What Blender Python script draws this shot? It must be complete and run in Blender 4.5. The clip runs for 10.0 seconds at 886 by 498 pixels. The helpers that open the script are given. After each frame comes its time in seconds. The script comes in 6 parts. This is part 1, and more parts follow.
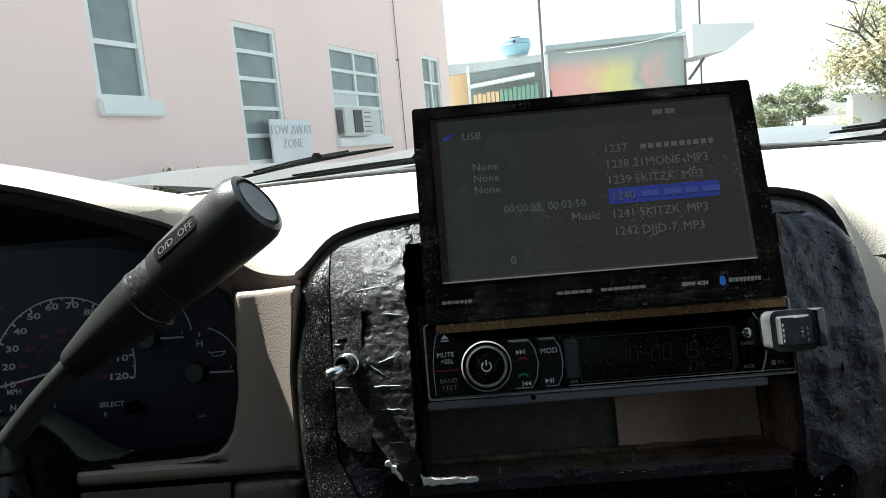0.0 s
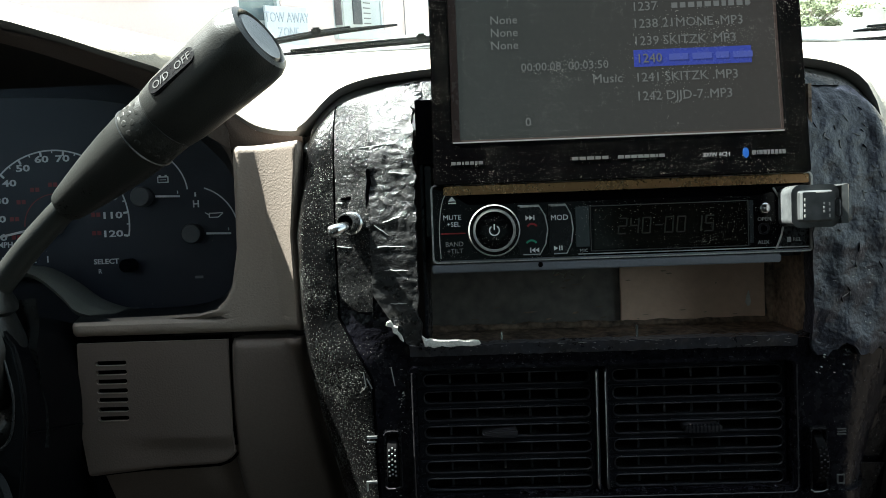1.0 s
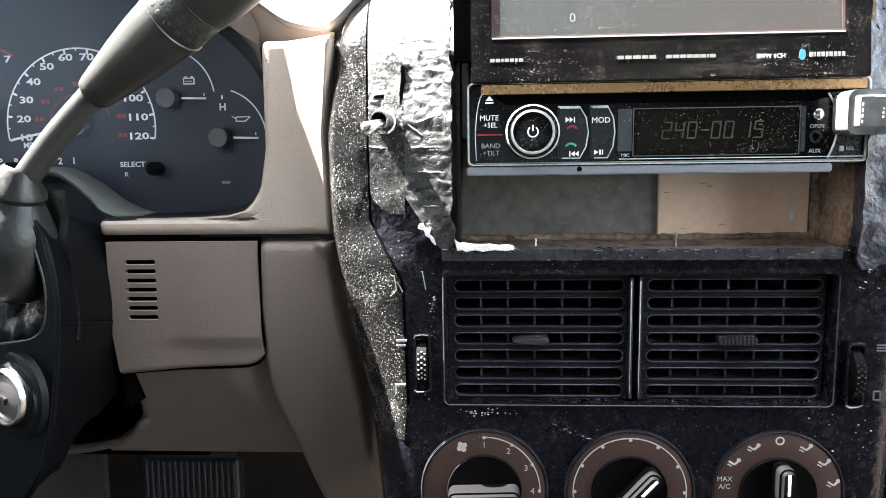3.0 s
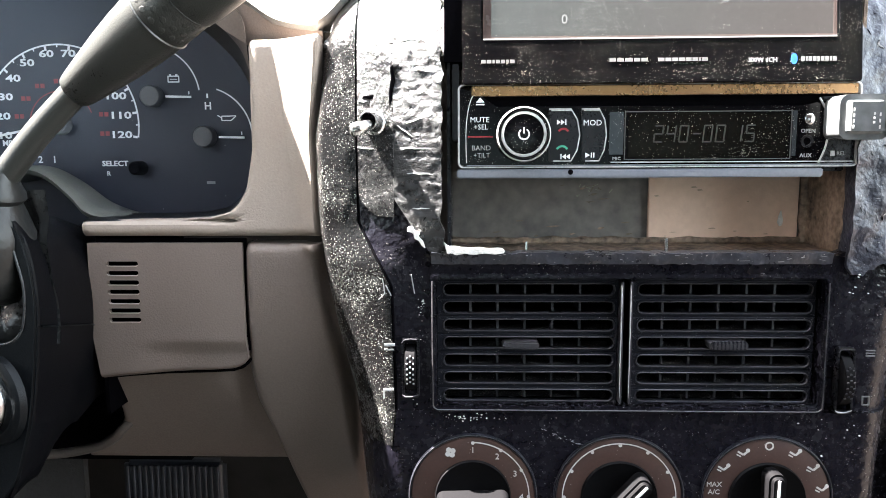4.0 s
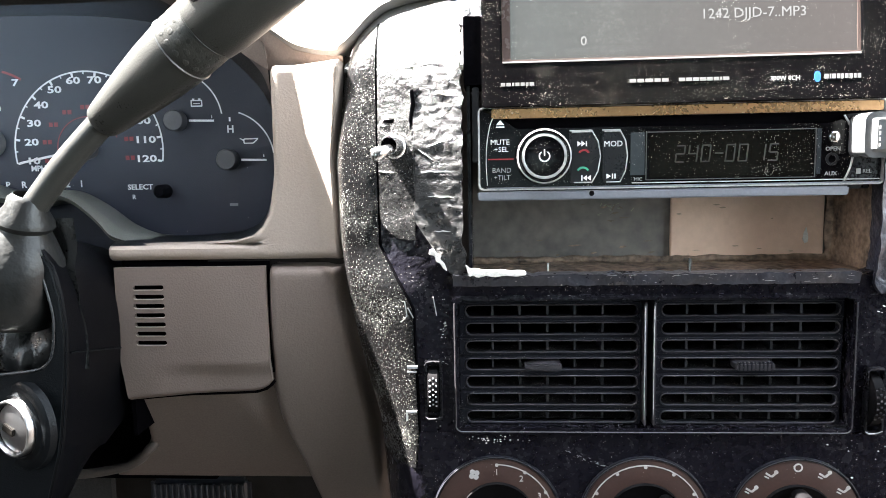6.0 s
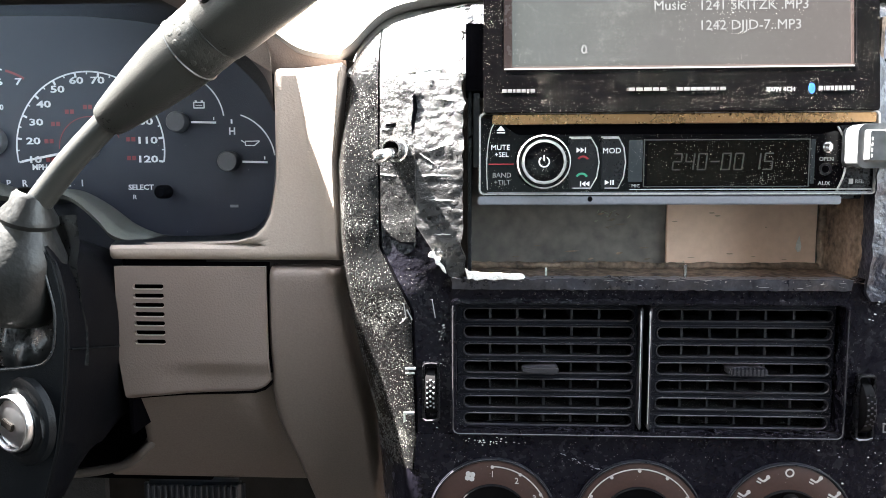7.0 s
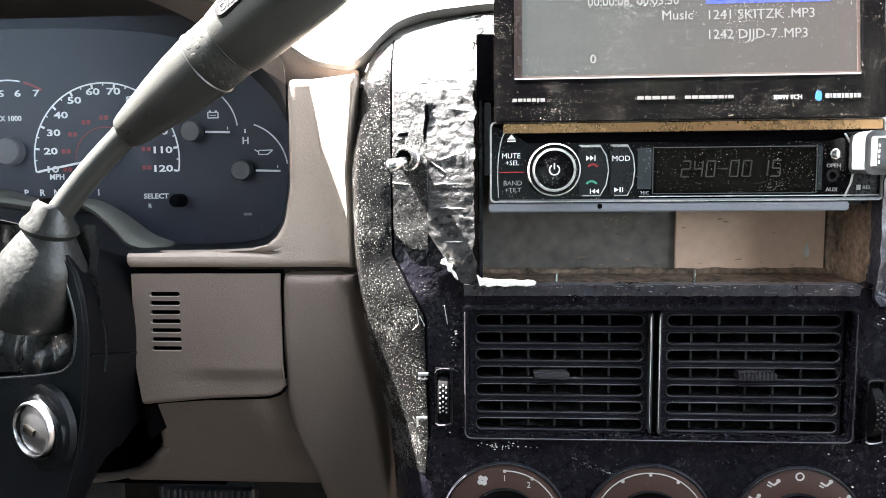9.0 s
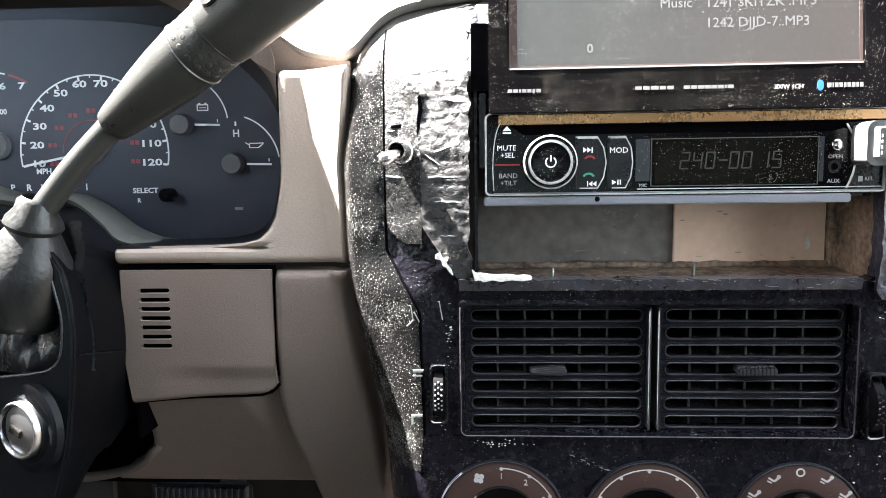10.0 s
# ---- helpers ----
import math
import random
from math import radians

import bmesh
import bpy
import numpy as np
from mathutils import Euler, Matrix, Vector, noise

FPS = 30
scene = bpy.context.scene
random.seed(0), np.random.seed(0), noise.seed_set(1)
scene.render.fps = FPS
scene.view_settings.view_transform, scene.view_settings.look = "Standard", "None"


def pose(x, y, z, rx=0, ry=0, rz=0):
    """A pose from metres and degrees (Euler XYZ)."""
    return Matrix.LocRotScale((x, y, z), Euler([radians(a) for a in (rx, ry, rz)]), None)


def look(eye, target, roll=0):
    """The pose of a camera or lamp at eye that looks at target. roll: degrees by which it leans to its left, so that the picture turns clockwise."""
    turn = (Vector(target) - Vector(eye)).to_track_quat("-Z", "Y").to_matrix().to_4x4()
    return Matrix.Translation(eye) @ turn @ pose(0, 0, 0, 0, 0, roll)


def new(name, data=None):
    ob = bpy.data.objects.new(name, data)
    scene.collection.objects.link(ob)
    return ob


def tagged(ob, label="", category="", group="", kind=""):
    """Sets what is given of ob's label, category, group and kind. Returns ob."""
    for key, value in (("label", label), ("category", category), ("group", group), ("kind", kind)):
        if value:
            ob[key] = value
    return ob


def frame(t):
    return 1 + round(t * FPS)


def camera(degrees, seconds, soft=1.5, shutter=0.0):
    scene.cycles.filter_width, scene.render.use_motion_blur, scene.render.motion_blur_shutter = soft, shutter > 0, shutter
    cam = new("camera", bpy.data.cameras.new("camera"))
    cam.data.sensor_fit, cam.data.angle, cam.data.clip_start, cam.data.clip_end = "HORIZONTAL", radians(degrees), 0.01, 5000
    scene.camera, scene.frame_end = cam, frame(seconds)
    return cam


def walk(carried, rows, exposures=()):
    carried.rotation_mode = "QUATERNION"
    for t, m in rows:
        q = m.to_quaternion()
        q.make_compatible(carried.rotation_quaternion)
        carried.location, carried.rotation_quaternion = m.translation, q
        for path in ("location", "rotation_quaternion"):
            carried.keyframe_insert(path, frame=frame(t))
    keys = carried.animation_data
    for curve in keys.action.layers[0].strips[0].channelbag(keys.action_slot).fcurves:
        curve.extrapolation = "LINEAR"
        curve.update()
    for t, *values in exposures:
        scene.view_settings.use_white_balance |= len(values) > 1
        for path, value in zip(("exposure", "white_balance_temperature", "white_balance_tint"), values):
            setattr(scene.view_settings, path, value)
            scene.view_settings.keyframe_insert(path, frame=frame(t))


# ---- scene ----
cam = camera(65.0, 10.0, 0.5)
# The console leans back by this angle; its own frame has x across, y into the dash, z up along its face.
LEAN_BACK, RADIO_HEIGHT = 14.0, 1.05
W = pose(0, 0, RADIO_HEIGHT, -LEAN_BACK)
PATH = [
    (0, (0.02355, -0.34513, 0.03822), (0.01287, 0.00293, 0.07349), -4.61),
    (0.5, (0.01929, -0.33224, 0.02754), (0.01461, 0.01760, 0.01794), -2.60),
    (1, (0.01479, -0.33077, 0.01887), (0.00448, 0.01882, 0.00546), -2.06),
    (1.5, (0.01116, -0.32996, 0.01452), (-0.00212, 0.01883, -0.01132), -1.62),
    (2, (0.01000, -0.32985, 0.00916), (-0.00139, 0.01888, -0.01842), -1.04),
    (2.5, (0.00500, -0.32852, 0.00105), (-0.01418, 0.01892, -0.03667), -0.20),
    (2.7, (0.00643, -0.32608, 0.00075), (-0.01259, 0.02103, -0.03993), -0.75),
    (3.8, (0.00316, -0.32184, 0.00114), (-0.01314, 0.02492, -0.04346), -0.17),
    (4, (0.00378, -0.31971, 0.00178), (-0.00795, 0.02743, -0.04135), -0.30),
    (4.5, (0.00337, -0.31813, 0.00395), (-0.00759, 0.02942, -0.03594), -0.44),
    (5, (0.00216, -0.31965, 0.01052), (-0.01036, 0.02856, -0.02261), -1.36),
    (5.5, (0.00681, -0.32092, 0.01089), (-0.00832, 0.02701, -0.02399), -2.04),
    (5.7, (0.00544, -0.31905, 0.01043), (-0.01497, 0.02806, -0.02957), -1.45),
    (7, (-0.00021, -0.32401, 0.00646), (-0.01792, 0.02379, -0.02843), -0.18),
    (7.5, (-0.00029, -0.32041, 0.00537), (-0.01404, 0.02774, -0.02787), 0.13),
    (8, (0.00098, -0.32493, 0.00542), (-0.01459, 0.02286, -0.03063), -0.51),
    (8.5, (0.00355, -0.32843, 0.00936), (-0.01531, 0.01945, -0.02416), -0.99),
    (9, (-0.00262, -0.32898, 0.00807), (-0.02350, 0.01888, -0.02441), -0.49),
    (9.5, (-0.00406, -0.32356, 0.00661), (-0.02340, 0.02401, -0.02974), -0.40),
    (10, (-0.00197, -0.32217, 0.00868), (-0.02120, 0.02538, -0.02790), -0.76),
]
EXPOSURES = [(0.0, 1.8, 6000, 3), (0.3, 1.75, 6000, 0), (0.6, 1.85, 6000, -2), (1.0, 2.75, 6050, -2), (1.5, 3.52, 6100, 0), (2.0, 4.3, 6200, 4),
             (2.5, 5.0, 6350, 8), (3.8, 5.47, 6400, 11), (10.0, 5.43, 6400, 11)]
walk(cam, [(t, W @ look(eye, target, roll)) for t, eye, target, roll in PATH], EXPOSURES)

# ---- light ----
SUN_WAY = W.to_3x3() @ Vector((-0.50, 0.02, 0.86)).normalized()
world = bpy.data.worlds.new("sky")
scene.world = world
world.use_nodes = True
sky = world.node_tree.nodes.new("ShaderNodeTexSky")
sky.sky_type, sky.sun_disc = "NISHITA", False
sky.sun_elevation = math.asin(SUN_WAY.z)
sky.sun_rotation = math.atan2(SUN_WAY.x, SUN_WAY.y)
sky.air_density, sky.dust_density = 1.4, 1.0
back = world.node_tree.nodes["Background"]
haze = world.node_tree.nodes.new("ShaderNodeHueSaturation")
haze.inputs["Saturation"].default_value = 0.35
world.node_tree.links.new(sky.outputs[0], haze.inputs["Color"])
world.node_tree.links.new(haze.outputs[0], back.inputs[0])
back.inputs[1].default_value = 0.074
sun = new("sun", bpy.data.lights.new("sun", "SUN"))
sun.data.energy, sun.data.angle, sun.data.color = 5.0, radians(0.53), (1.0, 0.95, 0.88)
sun.matrix_world = look((0, 0, 0), tuple(-SUN_WAY))

# ---- materials ----
def material(name, color, rough=0.5, metal=0.0, color2=None, grain=400.0, patch=30.0, bump=0.0, bump_scale=None, coat=0.0,
             specks=0.0, speck_scale=1500.0, speck_color=(0.6, 0.58, 0.55), emit=None, emit_strength=0.0, spec=0.5, rough_var=0.1, coords="Object", ior=1.45, grit=0.0, grit_scale=1000.0, bump_detail=2.0):
    """A surface with patches and grain in its colour and roughness, fine relief, and optional specks of dust or painted
    glints.
    """
    m = bpy.data.materials.new(name)
    m.use_nodes = True
    t = m.node_tree
    n, ln = t.nodes, t.links
    p = n["Principled BSDF"]
    c = n.new("ShaderNodeTexCoord")
    big, small = n.new("ShaderNodeTexNoise"), n.new("ShaderNodeTexNoise")
    big.inputs["Scale"].default_value, big.inputs["Detail"].default_value = patch, 4
    small.inputs["Scale"].default_value, small.inputs["Detail"].default_value = grain, 3
    for s in (big, small):
        ln.new(c.outputs[coords], s.inputs["Vector"])
    add = n.new("ShaderNodeMath")
    add.operation = "MULTIPLY_ADD"
    ln.new(small.outputs[0], add.inputs[0])
    add.inputs[1].default_value = 0.5
    half = n.new("ShaderNodeMath")
    half.operation = "MULTIPLY"
    half.inputs[1].default_value = 0.5
    ln.new(big.outputs[0], half.inputs[0])
    ln.new(half.outputs[0], add.inputs[2])
    stretch = n.new("ShaderNodeMapRange")
    stretch.inputs[1].default_value, stretch.inputs[2].default_value = 0.33, 0.67
    ln.new(add.outputs[0], stretch.inputs[0])
    mix = n.new("ShaderNodeMix")
    mix.data_type = "RGBA"
    other = color2 or tuple(v * 0.8 for v in color)
    mix.inputs[6].default_value, mix.inputs[7].default_value = (*color, 1), (*other, 1)
    ln.new(stretch.outputs[0], mix.inputs[0])
    out = mix.outputs[2]
    if specks > 0:
        v = n.new("ShaderNodeTexNoise")
        v.inputs["Scale"].default_value, v.inputs["Detail"].default_value = speck_scale, 1
        ln.new(c.outputs[coords], v.inputs["Vector"])
        patchy = n.new("ShaderNodeMath")
        patchy.operation = "MULTIPLY_ADD"
        ln.new(big.outputs[0], patchy.inputs[0])
        patchy.inputs[1].default_value = 0.25
        ln.new(v.outputs[0], patchy.inputs[2])
        cut = n.new("ShaderNodeMapRange")
        edge = 0.95 - specks
        cut.inputs[1].default_value, cut.inputs[2].default_value = edge, edge + 0.03
        ln.new(patchy.outputs[0], cut.inputs[0])
        over = n.new("ShaderNodeMix")
        over.data_type = "RGBA"
        over.inputs[7].default_value = (*speck_color, 1)
        ln.new(out, over.inputs[6])
        ln.new(cut.outputs[0], over.inputs[0])
        out = over.outputs[2]
    ln.new(out, p.inputs["Base Color"])
    r = n.new("ShaderNodeMapRange")
    r.inputs[3].default_value, r.inputs[4].default_value = max(0.02, rough - rough_var), min(1, rough + rough_var)
    ln.new(stretch.outputs[0], r.inputs[0])
    ln.new(r.outputs[0], p.inputs["Roughness"])
    p.inputs["Metallic"].default_value = metal
    p.inputs["Coat Weight"].default_value = coat
    p.inputs["Specular IOR Level"].default_value = spec
    p.inputs["IOR"].default_value = ior
    if emit:
        p.inputs["Emission Color"].default_value, p.inputs["Emission Strength"].default_value = (*emit, 1), emit_strength
    if bump > 0:
        b, relief = n.new("ShaderNodeBump"), n.new("ShaderNodeTexNoise")
        relief.inputs["Scale"].default_value, relief.inputs["Detail"].default_value = bump_scale or grain, bump_detail
        ln.new(c.outputs[coords], relief.inputs["Vector"])
        b.inputs["Strength"].default_value, b.inputs["Distance"].default_value = bump, 0.001
        height = relief.outputs[0]
        if grit > 0:
            cells, fade, total = n.new("ShaderNodeTexVoronoi"), n.new("ShaderNodeMath"), n.new("ShaderNodeMath")
            cells.inputs["Scale"].default_value = grit_scale
            ln.new(c.outputs[coords], cells.inputs["Vector"])
            fade.operation, total.operation = "MULTIPLY", "SUBTRACT"
            fade.inputs[1].default_value = grit
            ln.new(cells.outputs["Distance"], fade.inputs[0])
            ln.new(height, total.inputs[0])
            ln.new(fade.outputs[0], total.inputs[1])
            height = total.outputs[0]
        ln.new(height, b.inputs["Height"])
        ln.new(b.outputs[0], p.inputs["Normal"])
    return m


def glass(name, tint=(1, 1, 1), rough=0.0, veil=0.0):
    """A thin clear sheet: it lets light straight through and mirrors a little."""
    m = bpy.data.materials.new(name)
    m.use_nodes = True
    n, ln = m.node_tree.nodes, m.node_tree.links
    n.remove(n["Principled BSDF"])
    clear, gloss, mix = n.new("ShaderNodeBsdfTransparent"), n.new("ShaderNodeBsdfGlossy"), n.new("ShaderNodeMixShader")
    clear.inputs[0].default_value, gloss.inputs["Roughness"].default_value = (*tint, 1), rough
    mix.inputs[0].default_value = veil
    ln.new(clear.outputs[0], mix.inputs[1])
    ln.new(gloss.outputs[0], mix.inputs[2])
    ln.new(mix.outputs[0], n["Material Output"].inputs[0])
    return m


CREAM = material("cream_vinyl", (0.74, 0.67, 0.56), 0.75, color2=(0.66, 0.59, 0.48), grain=900, patch=12, bump=0.2, bump_scale=900)
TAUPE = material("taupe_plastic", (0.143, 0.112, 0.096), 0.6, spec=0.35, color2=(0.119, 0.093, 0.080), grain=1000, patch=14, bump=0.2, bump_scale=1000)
COWL = material("grey_green_plastic", (0.13, 0.135, 0.12), 0.6, color2=(0.11, 0.113, 0.10), grain=1000, patch=14, bump=0.3, bump_scale=1000)
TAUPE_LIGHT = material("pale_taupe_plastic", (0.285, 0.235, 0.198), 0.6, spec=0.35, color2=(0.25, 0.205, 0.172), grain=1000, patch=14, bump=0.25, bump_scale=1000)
TAUPE_DARK = material("dark_taupe_plastic", (0.08, 0.066, 0.058), 0.6, color2=(0.064, 0.053, 0.046), grain=1500, patch=14, bump=0.25, bump_scale=1600)
# Pale specks in these three surfaces paint the sun's glints on grit.
BLACK_PAINT = material("pebbled_black_paint", (0.005, 0.005, 0.0054), 0.26, color2=(0.009, 0.0088, 0.0086), grain=900, patch=60, bump=0.5, bump_scale=700, bump_detail=5, grit=0.16, grit_scale=1700, specks=0.145, speck_scale=1850, speck_color=(0.5, 0.485, 0.45), spec=0.3, rough_var=0.06)
CRUST = material("crinkled_gritty_tape", (0.006, 0.006, 0.007), 0.3, color2=(0.024, 0.024, 0.0245), spec=0.6, grain=320, patch=90, bump=1.0, bump_scale=330, bump_detail=6, grit=0.22, grit_scale=1700, specks=0.05, speck_scale=1100, speck_color=(0.2, 0.195, 0.19), rough_var=0.09)
POD_PAINT = material("flaking_gritty_paint", (0.005, 0.005, 0.0055), 0.28, color2=(0.014, 0.014, 0.014), grain=700, patch=90, bump=0.8, bump_scale=420, bump_detail=6, grit=0.3, grit_scale=1900, specks=0.13, speck_scale=1900, speck_color=(0.4, 0.39, 0.37), spec=0.32, rough_var=0.06)
# Blue-grey in this black film paints the window light it mirrors.
FILM = material("wrinkled_paint_film", (0.036, 0.038, 0.056), 0.36, color2=(0.0055, 0.006, 0.0105), spec=0.5, grain=800, patch=150, bump=0.8, bump_scale=330, bump_detail=5, specks=0.03, speck_scale=1200, speck_color=(0.45, 0.44, 0.43))
# Scuffed paint; its bluish tone also paints a sheen of sky.
LIP_PAINT = material("scuffed_paint_with_sheen", (0.011, 0.0115, 0.017), 0.32, color2=(0.036, 0.037, 0.047), grain=300, patch=70, bump=1.0, bump_scale=230, specks=0.10, speck_scale=600, speck_color=(0.3, 0.28, 0.25), spec=0.7)
# Pale tone paints highlights on vent edges; the rim's wear shares it.
VENT_LIP = material("pale_edge_light_and_wear", (0.007, 0.0068, 0.0095), 0.36, color2=(0.042, 0.040, 0.044), grain=1500, patch=110)
GLOSS_BLACK = material("gloss_black_paint", (0.0042, 0.0039, 0.0062), 0.24, color2=(0.0076, 0.0071, 0.0102), grain=260, patch=40, bump=0.5, bump_scale=300, spec=0.25, specks=0.09, speck_scale=1300, speck_color=(0.25, 0.24, 0.23))
VENT_BLACK = material("black_vent_plastic", (0.007, 0.0075, 0.011), 0.42, color2=(0.010, 0.0105, 0.014), grain=900, patch=60, bump=0.2, bump_scale=1500, spec=0.09, specks=0.04, speck_scale=1800, speck_color=(0.3, 0.29, 0.27))
DUSTY_BLACK = material("dusty_black_slat", (0.007, 0.0075, 0.011), 0.42, color2=(0.012, 0.0125, 0.016), grain=1200, patch=60, spec=0.1, specks=0.115, speck_scale=1800, speck_color=(0.3, 0.29, 0.27))
LEDGE_DUST = material("dust_on_louvre", (0.007, 0.007, 0.009), 0.7, color2=(0.045, 0.043, 0.041), grain=1500, patch=140, specks=0.19, speck_scale=1900, speck_color=(0.26, 0.25, 0.235), spec=0.2)
# Near-black that puts shade into gaps and hollows; also a few black parts.
VOID = material("black_and_shade_fill", (0.0016, 0.0014, 0.002), 0.9, spec=0.02)
KNOB_BLACK = material("worn_black_knob", (0.0035, 0.0033, 0.0037), 0.58, spec=0.06, grain=900, patch=60)
MONITOR_BLACK = material("dusty_black_housing", (0.0020, 0.0019, 0.0022), 0.16, color2=(0.0033, 0.0031, 0.0034), grain=800, patch=60, spec=0.08, specks=0.1, speck_scale=2300, speck_color=(0.74, 0.69, 0.6), rough_var=0.05)
PIANO = material("dusty_gloss_plastic", (0.0022, 0.0021, 0.0026), 0.12, color2=(0.0034, 0.0032, 0.0038), grain=800, patch=60, spec=0.16, specks=0.125, speck_scale=2300, speck_color=(0.72, 0.68, 0.6), rough_var=0.05)
CLEAN_BLACK = material("black_plastic", (0.007, 0.007, 0.0085), 0.3, grain=900, patch=60, spec=0.4)
CHROME = material("chrome_trim", (0.75, 0.75, 0.76), 0.16, 1.0, grain=900, patch=50, rough_var=0.06)
BRONZE = material("bronze_strip", (0.42, 0.25, 0.12), 0.3, 0.75, color2=(0.32, 0.185, 0.09), grain=600, patch=40, specks=0.1, speck_scale=1300, speck_color=(0.8, 0.7, 0.5))
GREY_EDGE = material("grey_metal_edge", (0.17, 0.18, 0.205), 0.4, 0.15, grain=700, patch=60)
LCD = material("dark_lcd_glass", (0.0055, 0.0053, 0.0042), 0.1, spec=0.28, grain=700, patch=40, specks=0.085, speck_scale=2300, speck_color=(0.6, 0.57, 0.5), rough_var=0.04)
SCREEN = material("lit_screen", (0.007, 0.0068, 0.0065), 0.16, color2=(0.010, 0.0095, 0.009), spec=0.12, grain=500, patch=25, specks=0.085, speck_scale=2300, speck_color=(0.7, 0.67, 0.62), emit=(0.575, 0.58, 0.55), emit_strength=0.0094)
t = SCREEN.node_tree
where, split, span, shift = t.nodes.new("ShaderNodeTexCoord"), t.nodes.new("ShaderNodeSeparateXYZ"), t.nodes.new("ShaderNodeMapRange"), t.nodes.new("ShaderNodeMix")
shift.data_type = "RGBA"
span.inputs[1].default_value, span.inputs[2].default_value = -0.06, 0.07
shift.inputs[6].default_value, shift.inputs[7].default_value = (0.55, 0.60, 0.575, 1), (0.63, 0.56, 0.525, 1)
t.links.new(where.outputs["Object"], split.inputs[0])
t.links.new(split.outputs[0], span.inputs[0])
t.links.new(span.outputs[0], shift.inputs[0])
t.links.new(shift.outputs[2], t.nodes["Principled BSDF"].inputs["Emission Color"])
SCREEN_TEXT = material("lit_letters", (0.03, 0.03, 0.03), 0.4, emit=(0.9, 0.88, 0.86), emit_strength=0.0145)
SCREEN_BLUE_TEXT = material("lit_blue_letters", (0.03, 0.04, 0.2), 0.3, emit=(0.2, 0.24, 0.66), emit_strength=0.027)
SCREEN_BLUE = material("lit_blue_bar", (0.02, 0.03, 0.2), 0.25, emit=(0.14, 0.17, 0.62), emit_strength=0.023)
PRINT = material("white_print", (0.82, 0.82, 0.82), 0.5, grain=1500, patch=200)
PRINT_DIM = material("grey_print", (0.28, 0.28, 0.28), 0.5, grain=1500, patch=200)
MARK = material("worn_white_mark", (0.12, 0.12, 0.12), 0.5, grain=1500, patch=200)
# Grey that puts the shade under the pad's edge into the colour.
LIP_SHADE_GREY = material("grey_for_lip_shade", (0.16, 0.157, 0.148), 0.6, color2=(0.135, 0.132, 0.125), grain=900, patch=14, bump=0.2, bump_scale=1000)
# Dark plastic of the hood with the recess's shade added to the colour.
HOOD_DARK = material("hood_brown_with_shade", (0.026, 0.022, 0.019), 0.6, spec=0.25, color2=(0.018, 0.0155, 0.0138), grain=1500, patch=14, bump=0.2, bump_scale=1600)
PRINT_RED = material("red_print", (0.26, 0.02, 0.025), 0.5, grain=1500, patch=200)
PRINT_BLUE = material("blue_badge", (0.015, 0.10, 0.42), 0.4, grain=1500, patch=200)
PRINT_GREEN = material("green_print", (0.05, 0.30, 0.19), 0.5, grain=1500, patch=200)
LCD_RIM = material("faint_grey_line", (0.035, 0.035, 0.035), 0.5, grain=1500, patch=200)
LCD_TEXT = material("dim_segments", (0.0165, 0.015, 0.0122), 0.4, grain=1500, patch=200)
LCD_SIDE = material("grey_side_glass", (0.022, 0.026, 0.029), 0.12, color2=(0.03, 0.035, 0.038), grain=500, patch=60, specks=0.09, speck_scale=2300, rough_var=0.04)
DIAL = material("gauge_face", (0.0075, 0.0098, 0.0215), 0.55, color2=(0.0105, 0.0132, 0.0265), grain=800, patch=40, specks=0.02, speck_scale=900)
PEG = material("grey_gauge_hub", (0.10, 0.10, 0.105), 0.5, grain=800, patch=100)
GAUGE_PRINT = material("gauge_print", (0.85, 0.86, 0.88), 0.5, grain=1500, patch=200)
# Pale colour stands in for the shine of chrome and bright edges.
EDGE_WHITE = material("painted_edge_shine", (0.5, 0.5, 0.49), 0.3, grain=900, patch=120, color2=(0.16, 0.16, 0.155))
GAUGE_RED = material("gauge_red_print", (0.25, 0.022, 0.03), 0.5, grain=1500, patch=200)
DIAL_PRINT = material("small_dial_print", (0.42, 0.41, 0.40), 0.5, grain=1500, patch=200)
SHAFT = material("black_lever_plastic", (0.019, 0.0198, 0.0182), 0.36, color2=(0.026, 0.027, 0.025), grain=1300, patch=60, bump=0.14, bump_scale=1500)
FOLD = material("dark_folded_rubber", (0.012, 0.0125, 0.013), 0.3, color2=(0.018, 0.0185, 0.019), grain=500, patch=50, bump=0.3, bump_scale=400)
BOOT = material("black_rubber", (0.009, 0.0095, 0.0094), 0.38, color2=(0.014, 0.0146, 0.0143), grain=500, patch=50, bump=0.25, bump_scale=300, spec=0.35)
# Darker copy of the column plastic, with the flank's shade in the colour.
BLACK_SHROUD = material("column_plastic_in_shade", (0.0021, 0.0022, 0.0028), 0.4, spec=0.06, color2=(0.0032, 0.0033, 0.004), grain=1400, patch=25, bump=0.2, bump_scale=1500)
SHROUD = material("charcoal_plastic", (0.003, 0.0038, 0.0046), 0.38, spec=0.13, color2=(0.0045, 0.0054, 0.0064), grain=1400, patch=25, bump=0.2, bump_scale=1500)
# Lighter charcoal that paints the highlight on the opening's rim.
SHROUD_EDGE = material("shroud_edge_highlight", (0.014, 0.016, 0.018), 0.3, color2=(0.024, 0.026, 0.028), grain=900, patch=60)
LOCK_STEEL = material("satin_lock_steel", (0.4, 0.4, 0.41), 0.3, 1.0, grain=900, patch=25, color2=(0.36, 0.36, 0.365), rough_var=0.02)
STEEL = material("brushed_steel", (0.62, 0.62, 0.62), 0.25, 1.0, grain=900, patch=100, rough_var=0.1)
